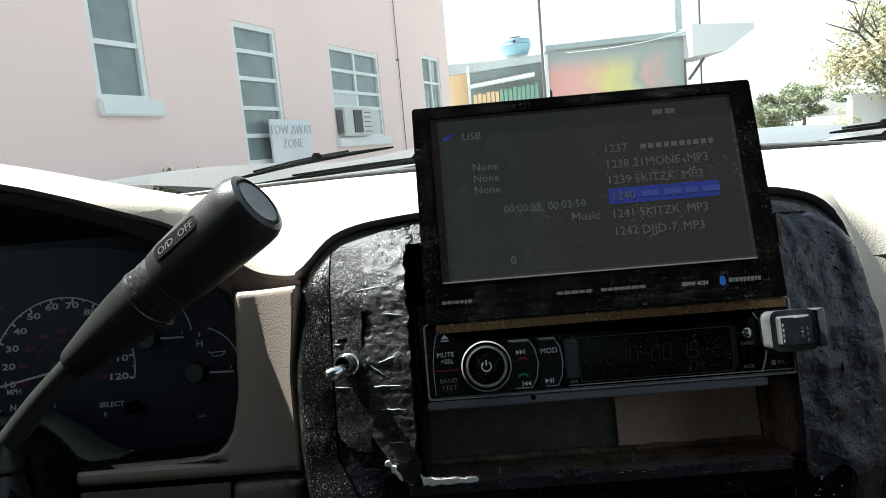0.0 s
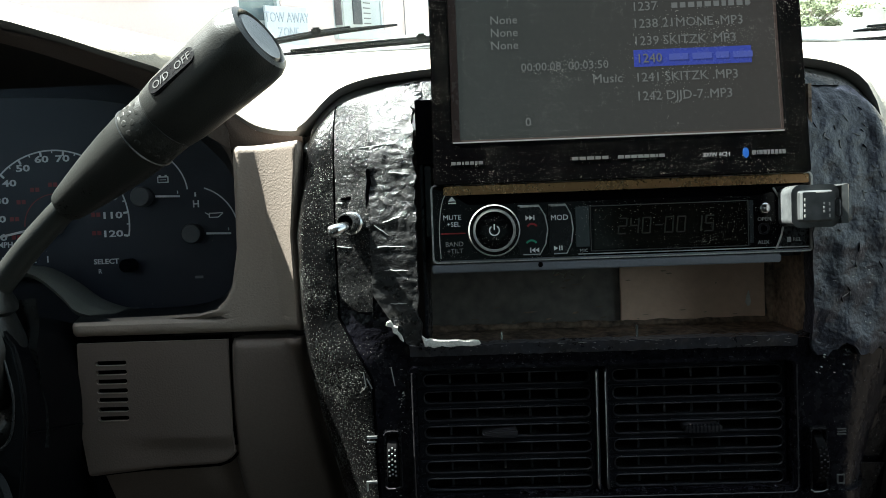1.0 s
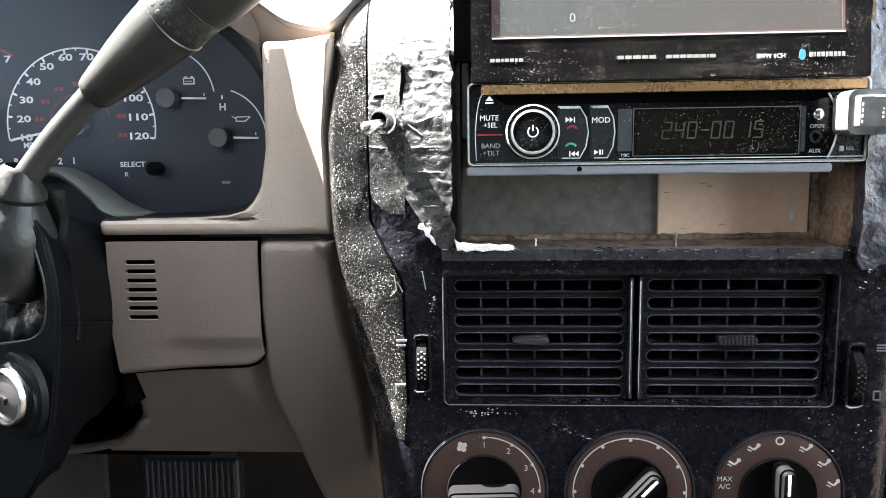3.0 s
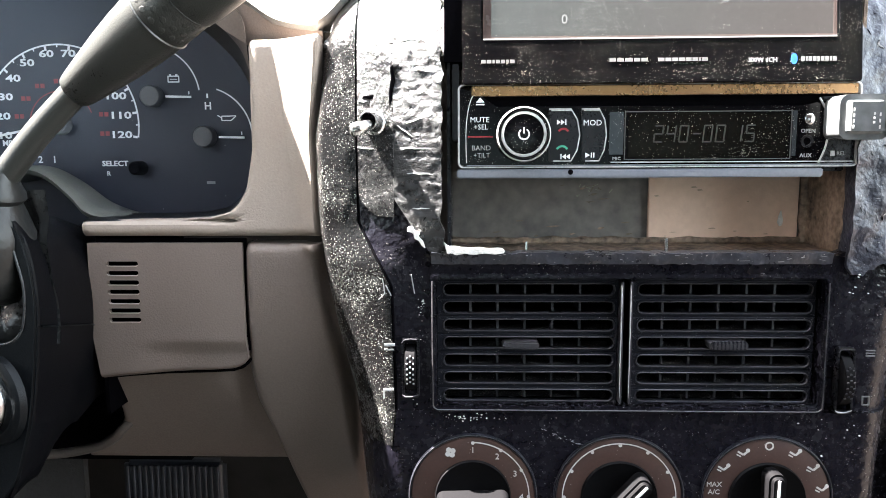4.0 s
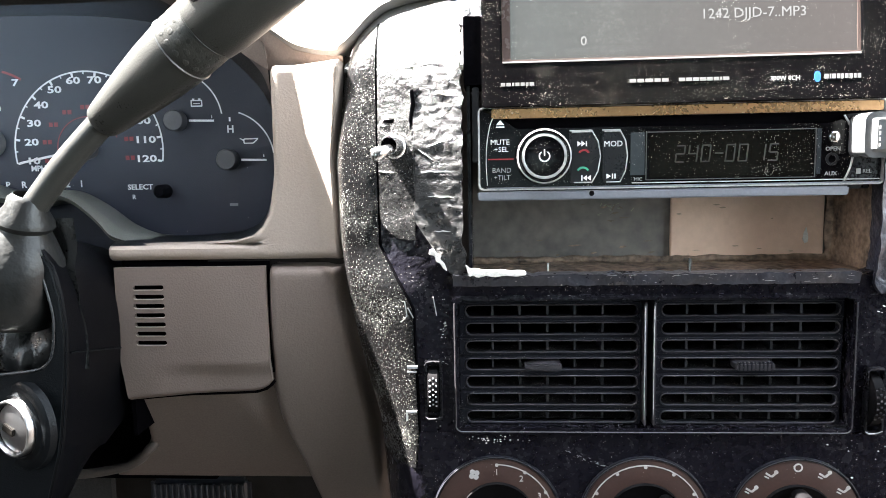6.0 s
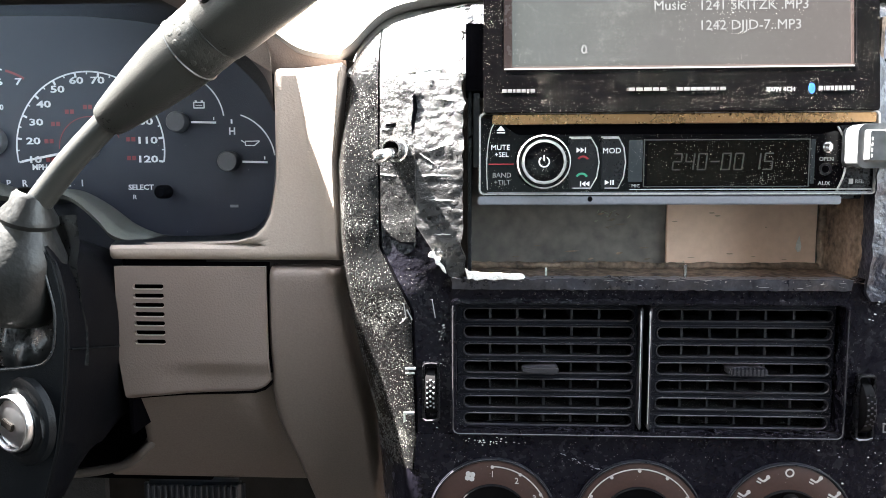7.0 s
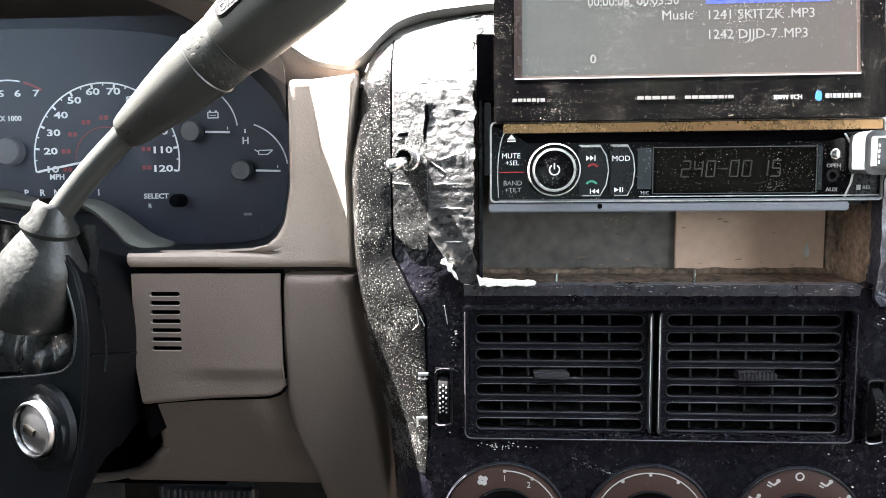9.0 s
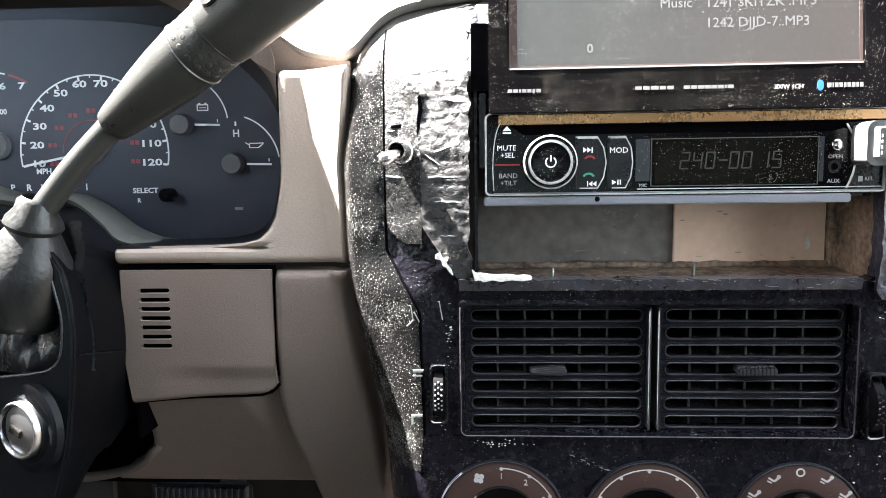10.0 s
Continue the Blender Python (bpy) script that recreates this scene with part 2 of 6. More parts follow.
CARD = material("tan_cardboard", (0.80, 0.575, 0.44), 0.85, color2=(0.70, 0.49, 0.37), grain=260, patch=50, bump=0.2, bump_scale=500)
GRIME = material("rusty_grime", (0.40, 0.285, 0.205), 0.75, color2=(0.045, 0.034, 0.028), grain=300, patch=55, bump=0.7, bump_scale=500)
GRIME_DARK = material("dull_smear", (0.10, 0.08, 0.062), 0.8, color2=(0.2, 0.16, 0.12), grain=900, patch=200)
CARD_STAIN = material("brown_card_stain", (0.46, 0.34, 0.25), 0.85, color2=(0.36, 0.27, 0.2), grain=900, patch=200)
SCRAWL = material("pale_green_smear", (0.30, 0.31, 0.22), 0.8, color2=(0.2, 0.2, 0.15), grain=900, patch=200)
CAVITY = material("dull_dark_panel", (0.215, 0.19, 0.168), 0.7, color2=(0.095, 0.088, 0.082), grain=150, patch=22)
BARE = material("bare_white_plastic", (0.78, 0.76, 0.72), 0.45, grain=900, patch=200, color2=(0.6, 0.58, 0.54), bump=0.5, bump_scale=700)
KNOB_PLATE = material("brown_black_dial", (0.050, 0.028, 0.0235), 0.42, color2=(0.037, 0.0225, 0.019), grain=900, patch=60, specks=0.05, speck_scale=1500, spec=0.25)
USB_BODY = material("clear_grey_plastic", (0.115, 0.12, 0.122), 0.15, color2=(0.055, 0.058, 0.06), grain=160, patch=90, bump=0.3, bump_scale=120)
PEDAL = material("pedal_rubber", (0.026, 0.031, 0.042), 0.5, grain=700, patch=80)
CARPET = material("dark_carpet", (0.02, 0.019, 0.018), 0.9, grain=900, patch=40, bump=0.6)
# Unseen lining and seats, kept dark to cut the light on the dash.
HEADLINER = material("grey_headliner", (0.055, 0.052, 0.05), 0.9, grain=900, patch=10)
SEAT = material("grey_seat_cloth", (0.05, 0.045, 0.041), 0.9, grain=900, patch=15)
HOOD_PAINT = material("grey_car_paint", (0.14, 0.146, 0.148), 0.34, grain=200, patch=4, coat=0.15, rough_var=0.05)
WIPER = material("wiper_rubber", (0.004, 0.005, 0.006), 0.8, spec=0.08, grain=400, patch=40)
WIND = glass("windscreen_glass", (0.93, 0.96, 0.95), 0.0, 0.007)
# Glass of unseen panes; the tints set how much light comes in.
TINTED = glass("light_cutting_glass", (0.31, 0.34, 0.33), 0.0, 0.04)
CLEAR_SIDE = glass("clear_side_glass", (0.86, 0.9, 0.88), 0.0, 0.03)
GAUGE_COVER = glass("clear_gauge_cover", (0.93, 0.93, 0.95), 0.24, 0.017)
GAUGE_COVER.node_tree.nodes["Glossy BSDF"].inputs[0].default_value = (0.62, 0.70, 0.90, 1)
STUCCO = material("pink_stucco", (0.84, 0.67, 0.63), 0.9, color2=(0.78, 0.62, 0.58), grain=40, patch=0.7, bump=0.4, bump_scale=120)
WHITE_TRIM = material("white_painted_wood", (0.75, 0.77, 0.76), 0.6, grain=60, patch=3, color2=(0.66, 0.69, 0.68))
# Pale cyan patches paint the sky reflected in the panes.
PANE = material("window_glass_with_sky", (0.13, 0.18, 0.19), 0.06, color2=(0.24, 0.30, 0.31), grain=4, patch=0.8, rough_var=0.03)
BLIND = material("pale_window_board", (0.62, 0.64, 0.63), 0.7, grain=30, patch=2)
AC_WHITE = material("off_white_enamel", (0.62, 0.63, 0.60), 0.5, grain=60, patch=3)
DARK_GRILLE = material("dark_grille", (0.06, 0.065, 0.07), 0.6, grain=60, patch=3)
SIGN_WHITE = material("weathered_sign", (0.70, 0.73, 0.74), 0.6, grain=30, patch=4, color2=(0.6, 0.63, 0.65))
SIGN_INK = material("faded_ink", (0.54, 0.57, 0.62), 0.7, grain=30, patch=4)
PIPE_GREY = material("grey_conduit", (0.16, 0.15, 0.15), 0.6, grain=60, patch=3)
CONCRETE = material("concrete_paving", (0.36, 0.35, 0.33), 0.9, grain=20, patch=0.6, color2=(0.29, 0.285, 0.27))
ASPHALT = material("asphalt", (0.06, 0.06, 0.06), 0.9, grain=80, patch=0.5, color2=(0.045, 0.045, 0.045))
# The far building's paints are mixed paler to imitate haze.
GREEN_ROOF = material("grey_green_roof_board", (0.40, 0.46, 0.46), 0.7, grain=6, patch=0.5, color2=(0.32, 0.38, 0.38))
ORANGE = material("orange_painted_wall", (0.80, 0.60, 0.36), 0.8, grain=12, patch=0.9, color2=(0.74, 0.52, 0.30))
MURAL = material("mural_paint", (0.5, 0.5, 0.5), 0.8, grain=12, patch=0.6)
t = MURAL.node_tree
where, split, drift, sway, hues, lift, over = [t.nodes.new("ShaderNode" + kind) for kind in ("TexCoord", "SeparateXYZ", "TexNoise", "Math", "ValToRGB", "MapRange", "Mix")]
drift.inputs["Scale"].default_value, sway.operation, over.data_type = 1.1, "MULTIPLY_ADD", "RGBA"
sway.inputs[1].default_value = 1.6
span = t.nodes.new("ShaderNodeMapRange")
span.inputs[1].default_value, span.inputs[2].default_value = 0.2, 5.4
for place, hue in ((0.0, (0.70, 0.36, 0.34)), (0.28, (0.72, 0.42, 0.38)), (0.42, (0.68, 0.62, 0.26)), (0.58, (0.60, 0.58, 0.32)), (0.66, (0.36, 0.42, 0.38)), (0.74, (0.62, 0.40, 0.36)), (0.84, (0.36, 0.42, 0.40))):
    stop = hues.color_ramp.elements.new(place)
    stop.color = (*hue, 1)
hues.color_ramp.elements.remove(hues.color_ramp.elements[-1])
lift.inputs[1].default_value, lift.inputs[2].default_value = 3.35, 4.0
over.inputs[7].default_value = (0.36, 0.42, 0.42, 1)
t.links.new(where.outputs["Object"], split.inputs[0])
t.links.new(where.outputs["Object"], drift.inputs["Vector"])
t.links.new(drift.outputs[0], sway.inputs[0])
t.links.new(split.outputs[0], sway.inputs[2])
t.links.new(sway.outputs[0], span.inputs[0])
t.links.new(span.outputs[0], hues.inputs[0])
t.links.new(split.outputs[2], lift.inputs[0])
t.links.new(lift.outputs[0], over.inputs[0])
t.links.new(hues.outputs[0], over.inputs[6])
t.links.new(over.outputs[2], t.nodes["Principled BSDF"].inputs["Base Color"])
MURAL_TEAL = material("green_mural_paint", (0.24, 0.44, 0.34), 0.8, grain=12, patch=0.6, color2=(0.2, 0.36, 0.3))
TANK_BLUE = material("blue_tank_plastic", (0.30, 0.47, 0.55), 0.5, grain=12, patch=2, color2=(0.25, 0.41, 0.49))
# Leaf colours are raised to give the washed look of haze.
LEAF = material("green_leaf", (0.105, 0.135, 0.065), 0.6, grain=6, patch=0.7, color2=(0.16, 0.175, 0.085))
LEAF_YELLOW = material("yellow_leaf", (0.48, 0.45, 0.22), 0.6, grain=6, patch=0.7, color2=(0.36, 0.29, 0.19))
BARK = material("tree_bark", (0.12, 0.10, 0.08), 0.9, grain=30, patch=3, bump=0.6)
WHITEWASH = material("white_rendered_wall", (0.75, 0.76, 0.75), 0.85, grain=20, patch=0.5, color2=(0.66, 0.68, 0.68))
GREY_ROOF = material("grey_sheet_roof", (0.22, 0.24, 0.25), 0.6, grain=10, patch=1)
TIN = material("galvanised_sheet", (0.55, 0.6, 0.6), 0.45, 0.3, grain=10, patch=1)

# ---- mesh helpers ----
ORIGIN, UNDER = {}, {}


def thing(name, label, category, at=(0, 0, 0), group="", kind="", dash=True):
    """An empty at the base of a thing. In the dash's frame lengths are centimetres, outside metres."""
    ob = tagged(new(name), label, category, group, kind)
    ob.empty_display_size = 0.01
    ORIGIN[ob.name] = (Vector(at), 0.01 if dash else 1.0)
    ob.matrix_world = W @ Matrix.Translation(Vector(at) * 0.01) if dash else Matrix.Translation(at)
    return ob


def part(name, bm, mat, parent, label="", smooth=False):
    """Links a bmesh as one mesh under a thing or a part."""
    root = UNDER.get(parent.name, parent.name)
    at, s = ORIGIN[root]
    for v in bm.verts:
        v.co = (v.co - at) * s
    bmesh.ops.recalc_face_normals(bm, faces=bm.faces)
    me = bpy.data.meshes.new(name)
    bm.to_mesh(me)
    bm.free()
    me.materials.append(mat)
    if smooth:
        me.shade_smooth()
        if smooth != "all":
            me.set_sharp_from_angle(angle=radians(40))
    ob = new(name, me)
    ob.parent = parent
    UNDER[ob.name] = root
    return tagged(ob, label)


def solid(name, bm, mat, label, category, kind="", group="", dash=True, smooth=False):
    """A thing that is one mesh, standing where its points lie."""
    s = 0.01 if dash else 1.0
    lo = Vector([min(v.co[k] for v in bm.verts) for k in range(3)])
    hi = Vector([max(v.co[k] for v in bm.verts) for k in range(3)])
    at = Vector(((lo.x + hi.x) / 2, (lo.y + hi.y) / 2, lo.z))
    for v in bm.verts:
        v.co = (v.co - at) * s
    bmesh.ops.recalc_face_normals(bm, faces=bm.faces)
    me = bpy.data.meshes.new(name)
    bm.to_mesh(me)
    bm.free()
    me.materials.append(mat)
    if smooth:
        me.shade_smooth()
        me.set_sharp_from_angle(angle=radians(40))
    ob = tagged(new(name, me), label, category, group, kind)
    ORIGIN[ob.name] = (at, s)
    ob.matrix_world = W @ Matrix.Translation(at * 0.01) if dash else Matrix.Translation(at)
    return ob


def join(*bms):
    out = bms[0]
    for b in bms[1:]:
        me = bpy.data.meshes.new("join")
        b.to_mesh(me)
        out.from_mesh(me)
        b.free()
        bpy.data.meshes.remove(me)
    return out


def bevel(bm, width, segments=2, angle=30):
    if width > 0:
        edges = [e for e in bm.edges if len(e.link_faces) == 2 and e.calc_face_angle(0) > radians(angle)]
        bmesh.ops.bevel(bm, geom=edges, offset=width, segments=segments, affect="EDGES", clamp_overlap=True)
    return bm


def box(x0, x1, y0, y1, z0, z1, b=0.0, seg=2):
    bm = bmesh.new()
    bmesh.ops.create_cube(bm, size=1.0)
    for v in bm.verts:
        v.co = Vector(((x0 + x1) / 2 + v.co.x * (x1 - x0), (y0 + y1) / 2 + v.co.y * (y1 - y0), (z0 + z1) / 2 + v.co.z * (z1 - z0)))
    return bevel(bm, b, seg)


def prism(points, y0, y1, b=0.0, seg=2):
    """A plate from an outline in x and z, from y0 to y1."""
    bm = bmesh.new()
    f = bm.faces.new([bm.verts.new((x, y0, z)) for x, z in points])
    moved = bmesh.ops.extrude_face_region(bm, geom=[f])
    for v in moved["geom"]:
        if isinstance(v, bmesh.types.BMVert):
            v.co.y = y1
    bmesh.ops.recalc_face_normals(bm, faces=bm.faces)
    return bevel(bm, b, seg)


def rounded(x0, x1, z0, z1, r, n=5):
    """The outline of a rectangle with round corners."""
    out = []
    for cx, cz, a in ((x1 - r, z1 - r, 0), (x0 + r, z1 - r, 90), (x0 + r, z0 + r, 180), (x1 - r, z0 + r, 270)):
        for k in range(n + 1):
            w = radians(a + 90 * k / n)
            out.append((cx + r * math.cos(w), cz + r * math.sin(w)))
    return out


def smooth_line(points, n=6):
    """A smooth curve through points (Catmull-Rom)."""
    pts = [Vector(p) for p in points]
    out = []
    for i in range(len(pts) - 1):
        a, b, c, d = pts[max(0, i - 1)], pts[i], pts[i + 1], pts[min(len(pts) - 1, i + 2)]
        for k in range(n):
            t = k / n
            out.append(0.5 * (2 * b + (c - a) * t + (2 * a - 5 * b + 4 * c - d) * t * t + (3 * b - a - 3 * c + d) * t ** 3))
    return out + [pts[-1]]


def frame_plate(outer, inner, y0, y1, b=0.0):
    """A ring between two outlines with the same number of points."""
    bm = bmesh.new()
    n = len(outer)
    a = [[bm.verts.new((x, y, z)) for x, z in line] for line in (outer, inner) for y in (y0, y1)]
    for i in range(n):
        j = (i + 1) % n
        bm.faces.new((a[0][i], a[0][j], a[2][j], a[2][i]))
        bm.faces.new((a[1][i], a[3][i], a[3][j], a[1][j]))
        bm.faces.new((a[0][i], a[1][i], a[1][j], a[0][j]))
        bm.faces.new((a[2][i], a[2][j], a[3][j], a[3][i]))
    bmesh.ops.recalc_face_normals(bm, faces=bm.faces)
    return bevel(bm, b, 2, 50)


def lathe(profile, at, axis=(0, -1, 0), n=32):
    """Turns a profile of (radius, height) about an axis from a place."""
    bm = bmesh.new()
    q = Vector((0, 0, 1)).rotation_difference(Vector(axis).normalized())
    rings = []
    for r, h in profile:
        if r < 1e-6:
            rings.append([bm.verts.new(Vector(at) + q @ Vector((0, 0, h)))])
        else:
            rings.append([bm.verts.new(Vector(at) + q @ Vector((r * math.cos(2 * math.pi * k / n), r * math.sin(2 * math.pi * k / n), h))) for k in range(n)])
    for a, b in zip(rings, rings[1:]):
        for k in range(n):
            j = (k + 1) % n
            if len(a) == 1 and len(b) > 1:
                bm.faces.new((a[0], b[k], b[j]))
            elif len(b) == 1 and len(a) > 1:
                bm.faces.new((a[k], a[j], b[0]))
            elif len(a) > 1:
                bm.faces.new((a[k], a[j], b[j], b[k]))
    return bm


def tube(points, radii, n=14, caps=True):
    """A round bar along points."""
    bm = bmesh.new()
    pts = [Vector(p) for p in points]
    if not isinstance(radii, (list, tuple)):
        radii = [radii] * len(pts)
    rings, side = [], None
    for i, p in enumerate(pts):
        way = (pts[min(i + 1, len(pts) - 1)] - pts[max(i - 1, 0)]).normalized()
        if side is None:
            side = way.orthogonal().normalized()
        side = (side - way * side.dot(way)).normalized()
        up = way.cross(side)
        rings.append([bm.verts.new(p + radii[i] * (math.cos(2 * math.pi * k / n) * side + math.sin(2 * math.pi * k / n) * up)) for k in range(n)])
    for a, b in zip(rings, rings[1:]):
        for k in range(n):
            bm.faces.new((a[k], a[(k + 1) % n], b[(k + 1) % n], b[k]))
    if caps:
        bm.faces.new(rings[0])
        bm.faces.new(list(reversed(rings[-1])))
    return bm


def loft(lines, close=False):
    """A skin over lines of points with the same count."""
    bm = bmesh.new()
    rows = [[bm.verts.new(p) for p in line] for line in lines]
    for a, b in zip(rows, rows[1:]):
        for k in range(len(a) - (0 if close else 1)):
            j = (k + 1) % len(a)
            bm.faces.new((a[k], a[j], b[j], b[k]))
    return bm


def letters(text, size, x, y, z, turn=None, depth=0.012, align="LEFT", stretch=1.0, bold=0.0):
    """Raised lettering on a face that looks towards the driver; x, z: the start of its base line."""
    cu = bpy.data.curves.new("letters", "FONT")
    cu.body, cu.size, cu.extrude, cu.align_x = text, size, depth, align
    cu.resolution_u, cu.offset = 2, bold * size
    ob = bpy.data.objects.new("letters", cu)
    scene.collection.objects.link(ob)
    deps = bpy.context.evaluated_depsgraph_get()
    me = bpy.data.meshes.new_from_object(ob.evaluated_get(deps))
    bm = bmesh.new()
    bm.from_mesh(me)
    bpy.data.objects.remove(ob)
    bpy.data.curves.remove(cu)
    bpy.data.meshes.remove(me)
    m = Matrix.Translation((x, y, z)) @ (turn or Matrix.Identity(4)) @ Matrix.Rotation(radians(90), 4, "X") @ Matrix.Diagonal((stretch, 1, 1, 1))
    bmesh.ops.transform(bm, matrix=m, verts=bm.verts)
    return bm


def bars(widths, height, x, y, z, gap=0.06, depth=0.02):
    """A run of plain bars in place of lettering."""
    out = []
    for w in widths:
        out.append(box(x, x + w, y - depth, y, z, z + height))
        x += w + gap
    return join(*out)


def arc(cx, cz, r, a0, a1, y, width, n=24, depth=0.02):
    """A thin printed arc, from angle a0 to a1 in degrees."""
    pts = [radians(a0 + (a1 - a0) * k / n) for k in range(n + 1)]
    bm = bmesh.new()
    rows = [[bm.verts.new((cx + q * math.cos(a), d, cz + q * math.sin(a))) for a in pts] for q, d in ((r, y), (r, y - depth), (r + width, y - depth), (r + width, y))]
    for a, b in zip(rows, rows[1:]):
        for k in range(n):
            bm.faces.new((a[k], a[k + 1], b[k + 1], b[k]))
    return bm


def stroke(x0, z0, x1, z1, width, y, depth=0.02):
    """A straight printed line."""
    d = Vector((x1 - x0, z1 - z0)).normalized()
    n = Vector((-d.y, d.x)) * width / 2
    return prism([(x0 + n.x, z0 + n.y), (x1 + n.x, z1 + n.y), (x1 - n.x, z1 - n.y), (x0 - n.x, z0 - n.y)], y - depth, y)


def ramp(x, table):
    """Straight-line interpolation in a table of pairs."""
    return float(np.interp(x, [a for a, _ in table], [b for _, b in table]))

# ---- ground and outside ----
bm = bmesh.new()
bmesh.ops.create_grid(bm, x_segments=8, y_segments=8, size=600)
ground = solid("ground", bm, CONCRETE, "pale dusty concrete yard reaching the horizon", "ground", "structure", dash=False)
solid("road", box(9.5, 16, -60, 140, 0.004, 0.03), ASPHALT, "grey asphalt road beside the yard", "road", "structure", dash=False)

WALL = Matrix.Translation((-5.5, 0, 0)) @ Matrix.Rotation(radians(-20), 4, "Z") @ Matrix.Rotation(radians(90), 4, "Z")


def on_wall(name, label, category, kind="", group=""):
    ob = thing(name, label, category, (0, 0, 0), group, kind, dash=False)
    ob.matrix_world = WALL
    return ob


wall = on_wall("pink_building", "pink stucco building with white framed windows", "building")
OPENINGS = [(6.6, 7.26, 1.9, 3.35), (8.72, 9.62, 1.18, 2.9), (10.96, 12.64, 1.46, 2.85), (14.6, 15.55, 1.9, 3.03)]
pieces, s0 = [], -6.0
for a, b, z0, z1 in OPENINGS:
    pieces += [box(s0, a, 0, 0.3, 0, 7.2), box(a, b, 0, 0.3, 0, z0), box(a, b, 0, 0.3, z1, 7.2)]
    s0 = b
pieces += [box(s0, 16.1, 0, 0.3, 0, 7.2), box(15.8, 16.1, 0.3, 9, 0, 7.2), box(-6, 15.8, 8.7, 9, 0, 7.2), box(-6, 16.1, 0, 9, 7.2, 7.4)]
part("wall", join(*pieces), STUCCO, wall)


def window(a, b, z0, z1, columns, rows, sill=0.0, board=None):
    w = part("window", join(box(a, a + 0.06, 0.015, 0.12, z0, z1), box(b - 0.06, b, 0.015, 0.12, z0, z1), box(a + 0.06, b - 0.06, 0.015, 0.12, z1 - 0.07, z1),
                            box(a + 0.06, b - 0.06, 0.015, 0.12, z0, z0 + 0.05)), WHITE_TRIM, wall, "white painted window frame")
    for z in rows:
        part("glazing_bar", box(a + 0.06, b - 0.06, 0.025, 0.10, z - 0.025, z + 0.025), WHITE_TRIM, w)
    for s in columns:
        part("mullion", box(s - 0.03, s + 0.03, 0.03, 0.105, z0 + 0.05, z1 - 0.07), WHITE_TRIM, w)
    part("pane", box(a + 0.06, b - 0.06, 0.06, 0.07, z0 + 0.05, z1 - 0.07), PANE, w)
    part("backing", box(a, b, 0.27, 0.3, z0, z1), DARK_GRILLE, w)
    if sill:
        part("sill", box(a - 0.03, b + 0.12, -0.07, 0.015, z0 - sill, z0, 0.015), WHITE_TRIM, w)
    return w


window(*OPENINGS[0], [], [2.44, 2.95], 0.16)
window(*OPENINGS[1], [], [1.53, 1.87, 2.23, 2.56])
w3 = window(*OPENINGS[2], [11.8], [1.94, 2.17, 2.49], 0.14)
part("board", box(11.04, 11.77, 0.035, 0.058, 1.96, 2.15), BLIND, w3, "pale board in a pane")
part("board", box(11.95, 12.56, 0.035, 0.058, 1.5, 1.92), BLIND, w3, "pale board in a pane")
window(*OPENINGS[3], [15.1], [2.5])
ac = on_wall("air_conditioner", "off-white window air conditioner below the glazing", "air conditioner")
part("case", box(11.03, 11.95, -0.12, 0.03, 1.48, 1.92, 0.02), AC_WHITE, ac)
part("intake", box(11.32, 11.60, -0.135, -0.119, 1.53, 1.88, 0.005), DARK_GRILLE, ac, "dark square intake")
part("side_grille", box(11.01, 11.03, -0.10, 0.0, 1.52, 1.88), PIPE_GREY, ac, "grey side vents")
for k in range(5):
    part("louvre", box(11.68, 11.90, -0.13, -0.119, 1.54 + 0.075 * k, 1.556 + 0.075 * k), PIPE_GREY, ac)
pipe = on_wall("wall_conduit", "thin grey conduit running up the pink wall", "pipe")
part("tube", tube([(13.42, -0.03, 0.1), (13.42, -0.03, 7.1)], 0.009, 8), PIPE_GREY, pipe)
for k in range(4):
    part("clamp", box(13.395, 13.445, -0.042, 0.0, 1 + 1.8 * k, 1.04 + 1.8 * k), PIPE_GREY, pipe)
# the faded parking notice
sign = on_wall("parking_sign", "white faded TOW AWAY ZONE sign by a window", "sign")
part("board", box(9.10, 10.03, -0.12, -0.09, 1.08, 1.72, 0.004), SIGN_WHITE, sign)
part("lettering", letters("TOW AWAY", 0.175, 9.565, -0.125, 1.53, depth=0.003, align="CENTER"), SIGN_INK, sign, "faded grey letters")
part("lettering", letters("ZONE", 0.175, 9.565, -0.125, 1.35, depth=0.003, align="CENTER"), SIGN_INK, sign, "faded grey letters")
part("post", box(9.53, 9.59, -0.09, -0.05, 0, 1.7), PIPE_GREY, sign)


def leaves(count, centre, size, leaf, rng, hollow=0.3):
    """Many small leaves in a lumpy cloud."""
    vs, fs = [], []
    lumps = [(Vector((rng.gauss(0, 0.42), rng.gauss(0, 0.42), rng.gauss(0, 0.40))), rng.uniform(0.25, 0.5)) for _ in range(14)]
    for _ in range(count):
        c, r = rng.choice(lumps)
        d = Vector((rng.gauss(0, 1), rng.gauss(0, 1), rng.gauss(0, 1))).normalized() * r * rng.uniform(hollow, 1)
        p = Vector(centre) + Vector(((c.x + d.x) * size[0], (c.y + d.y) * size[1], (c.z + d.z) * size[2]))
        a = Vector((rng.gauss(0, 1), rng.gauss(0, 1), rng.gauss(0, 1))).normalized()
        b = a.orthogonal().normalized()
        q = leaf * rng.uniform(0.6, 1.3)
        k = len(vs)
        vs += [p - a * q, p + b * q * 0.5, p + a * q, p - b * q * 0.5]
        fs.append((k, k + 1, k + 2, k + 3))
    me = bpy.data.meshes.new("leaves")
    me.from_pydata([tuple(v) for v in vs], [], fs)
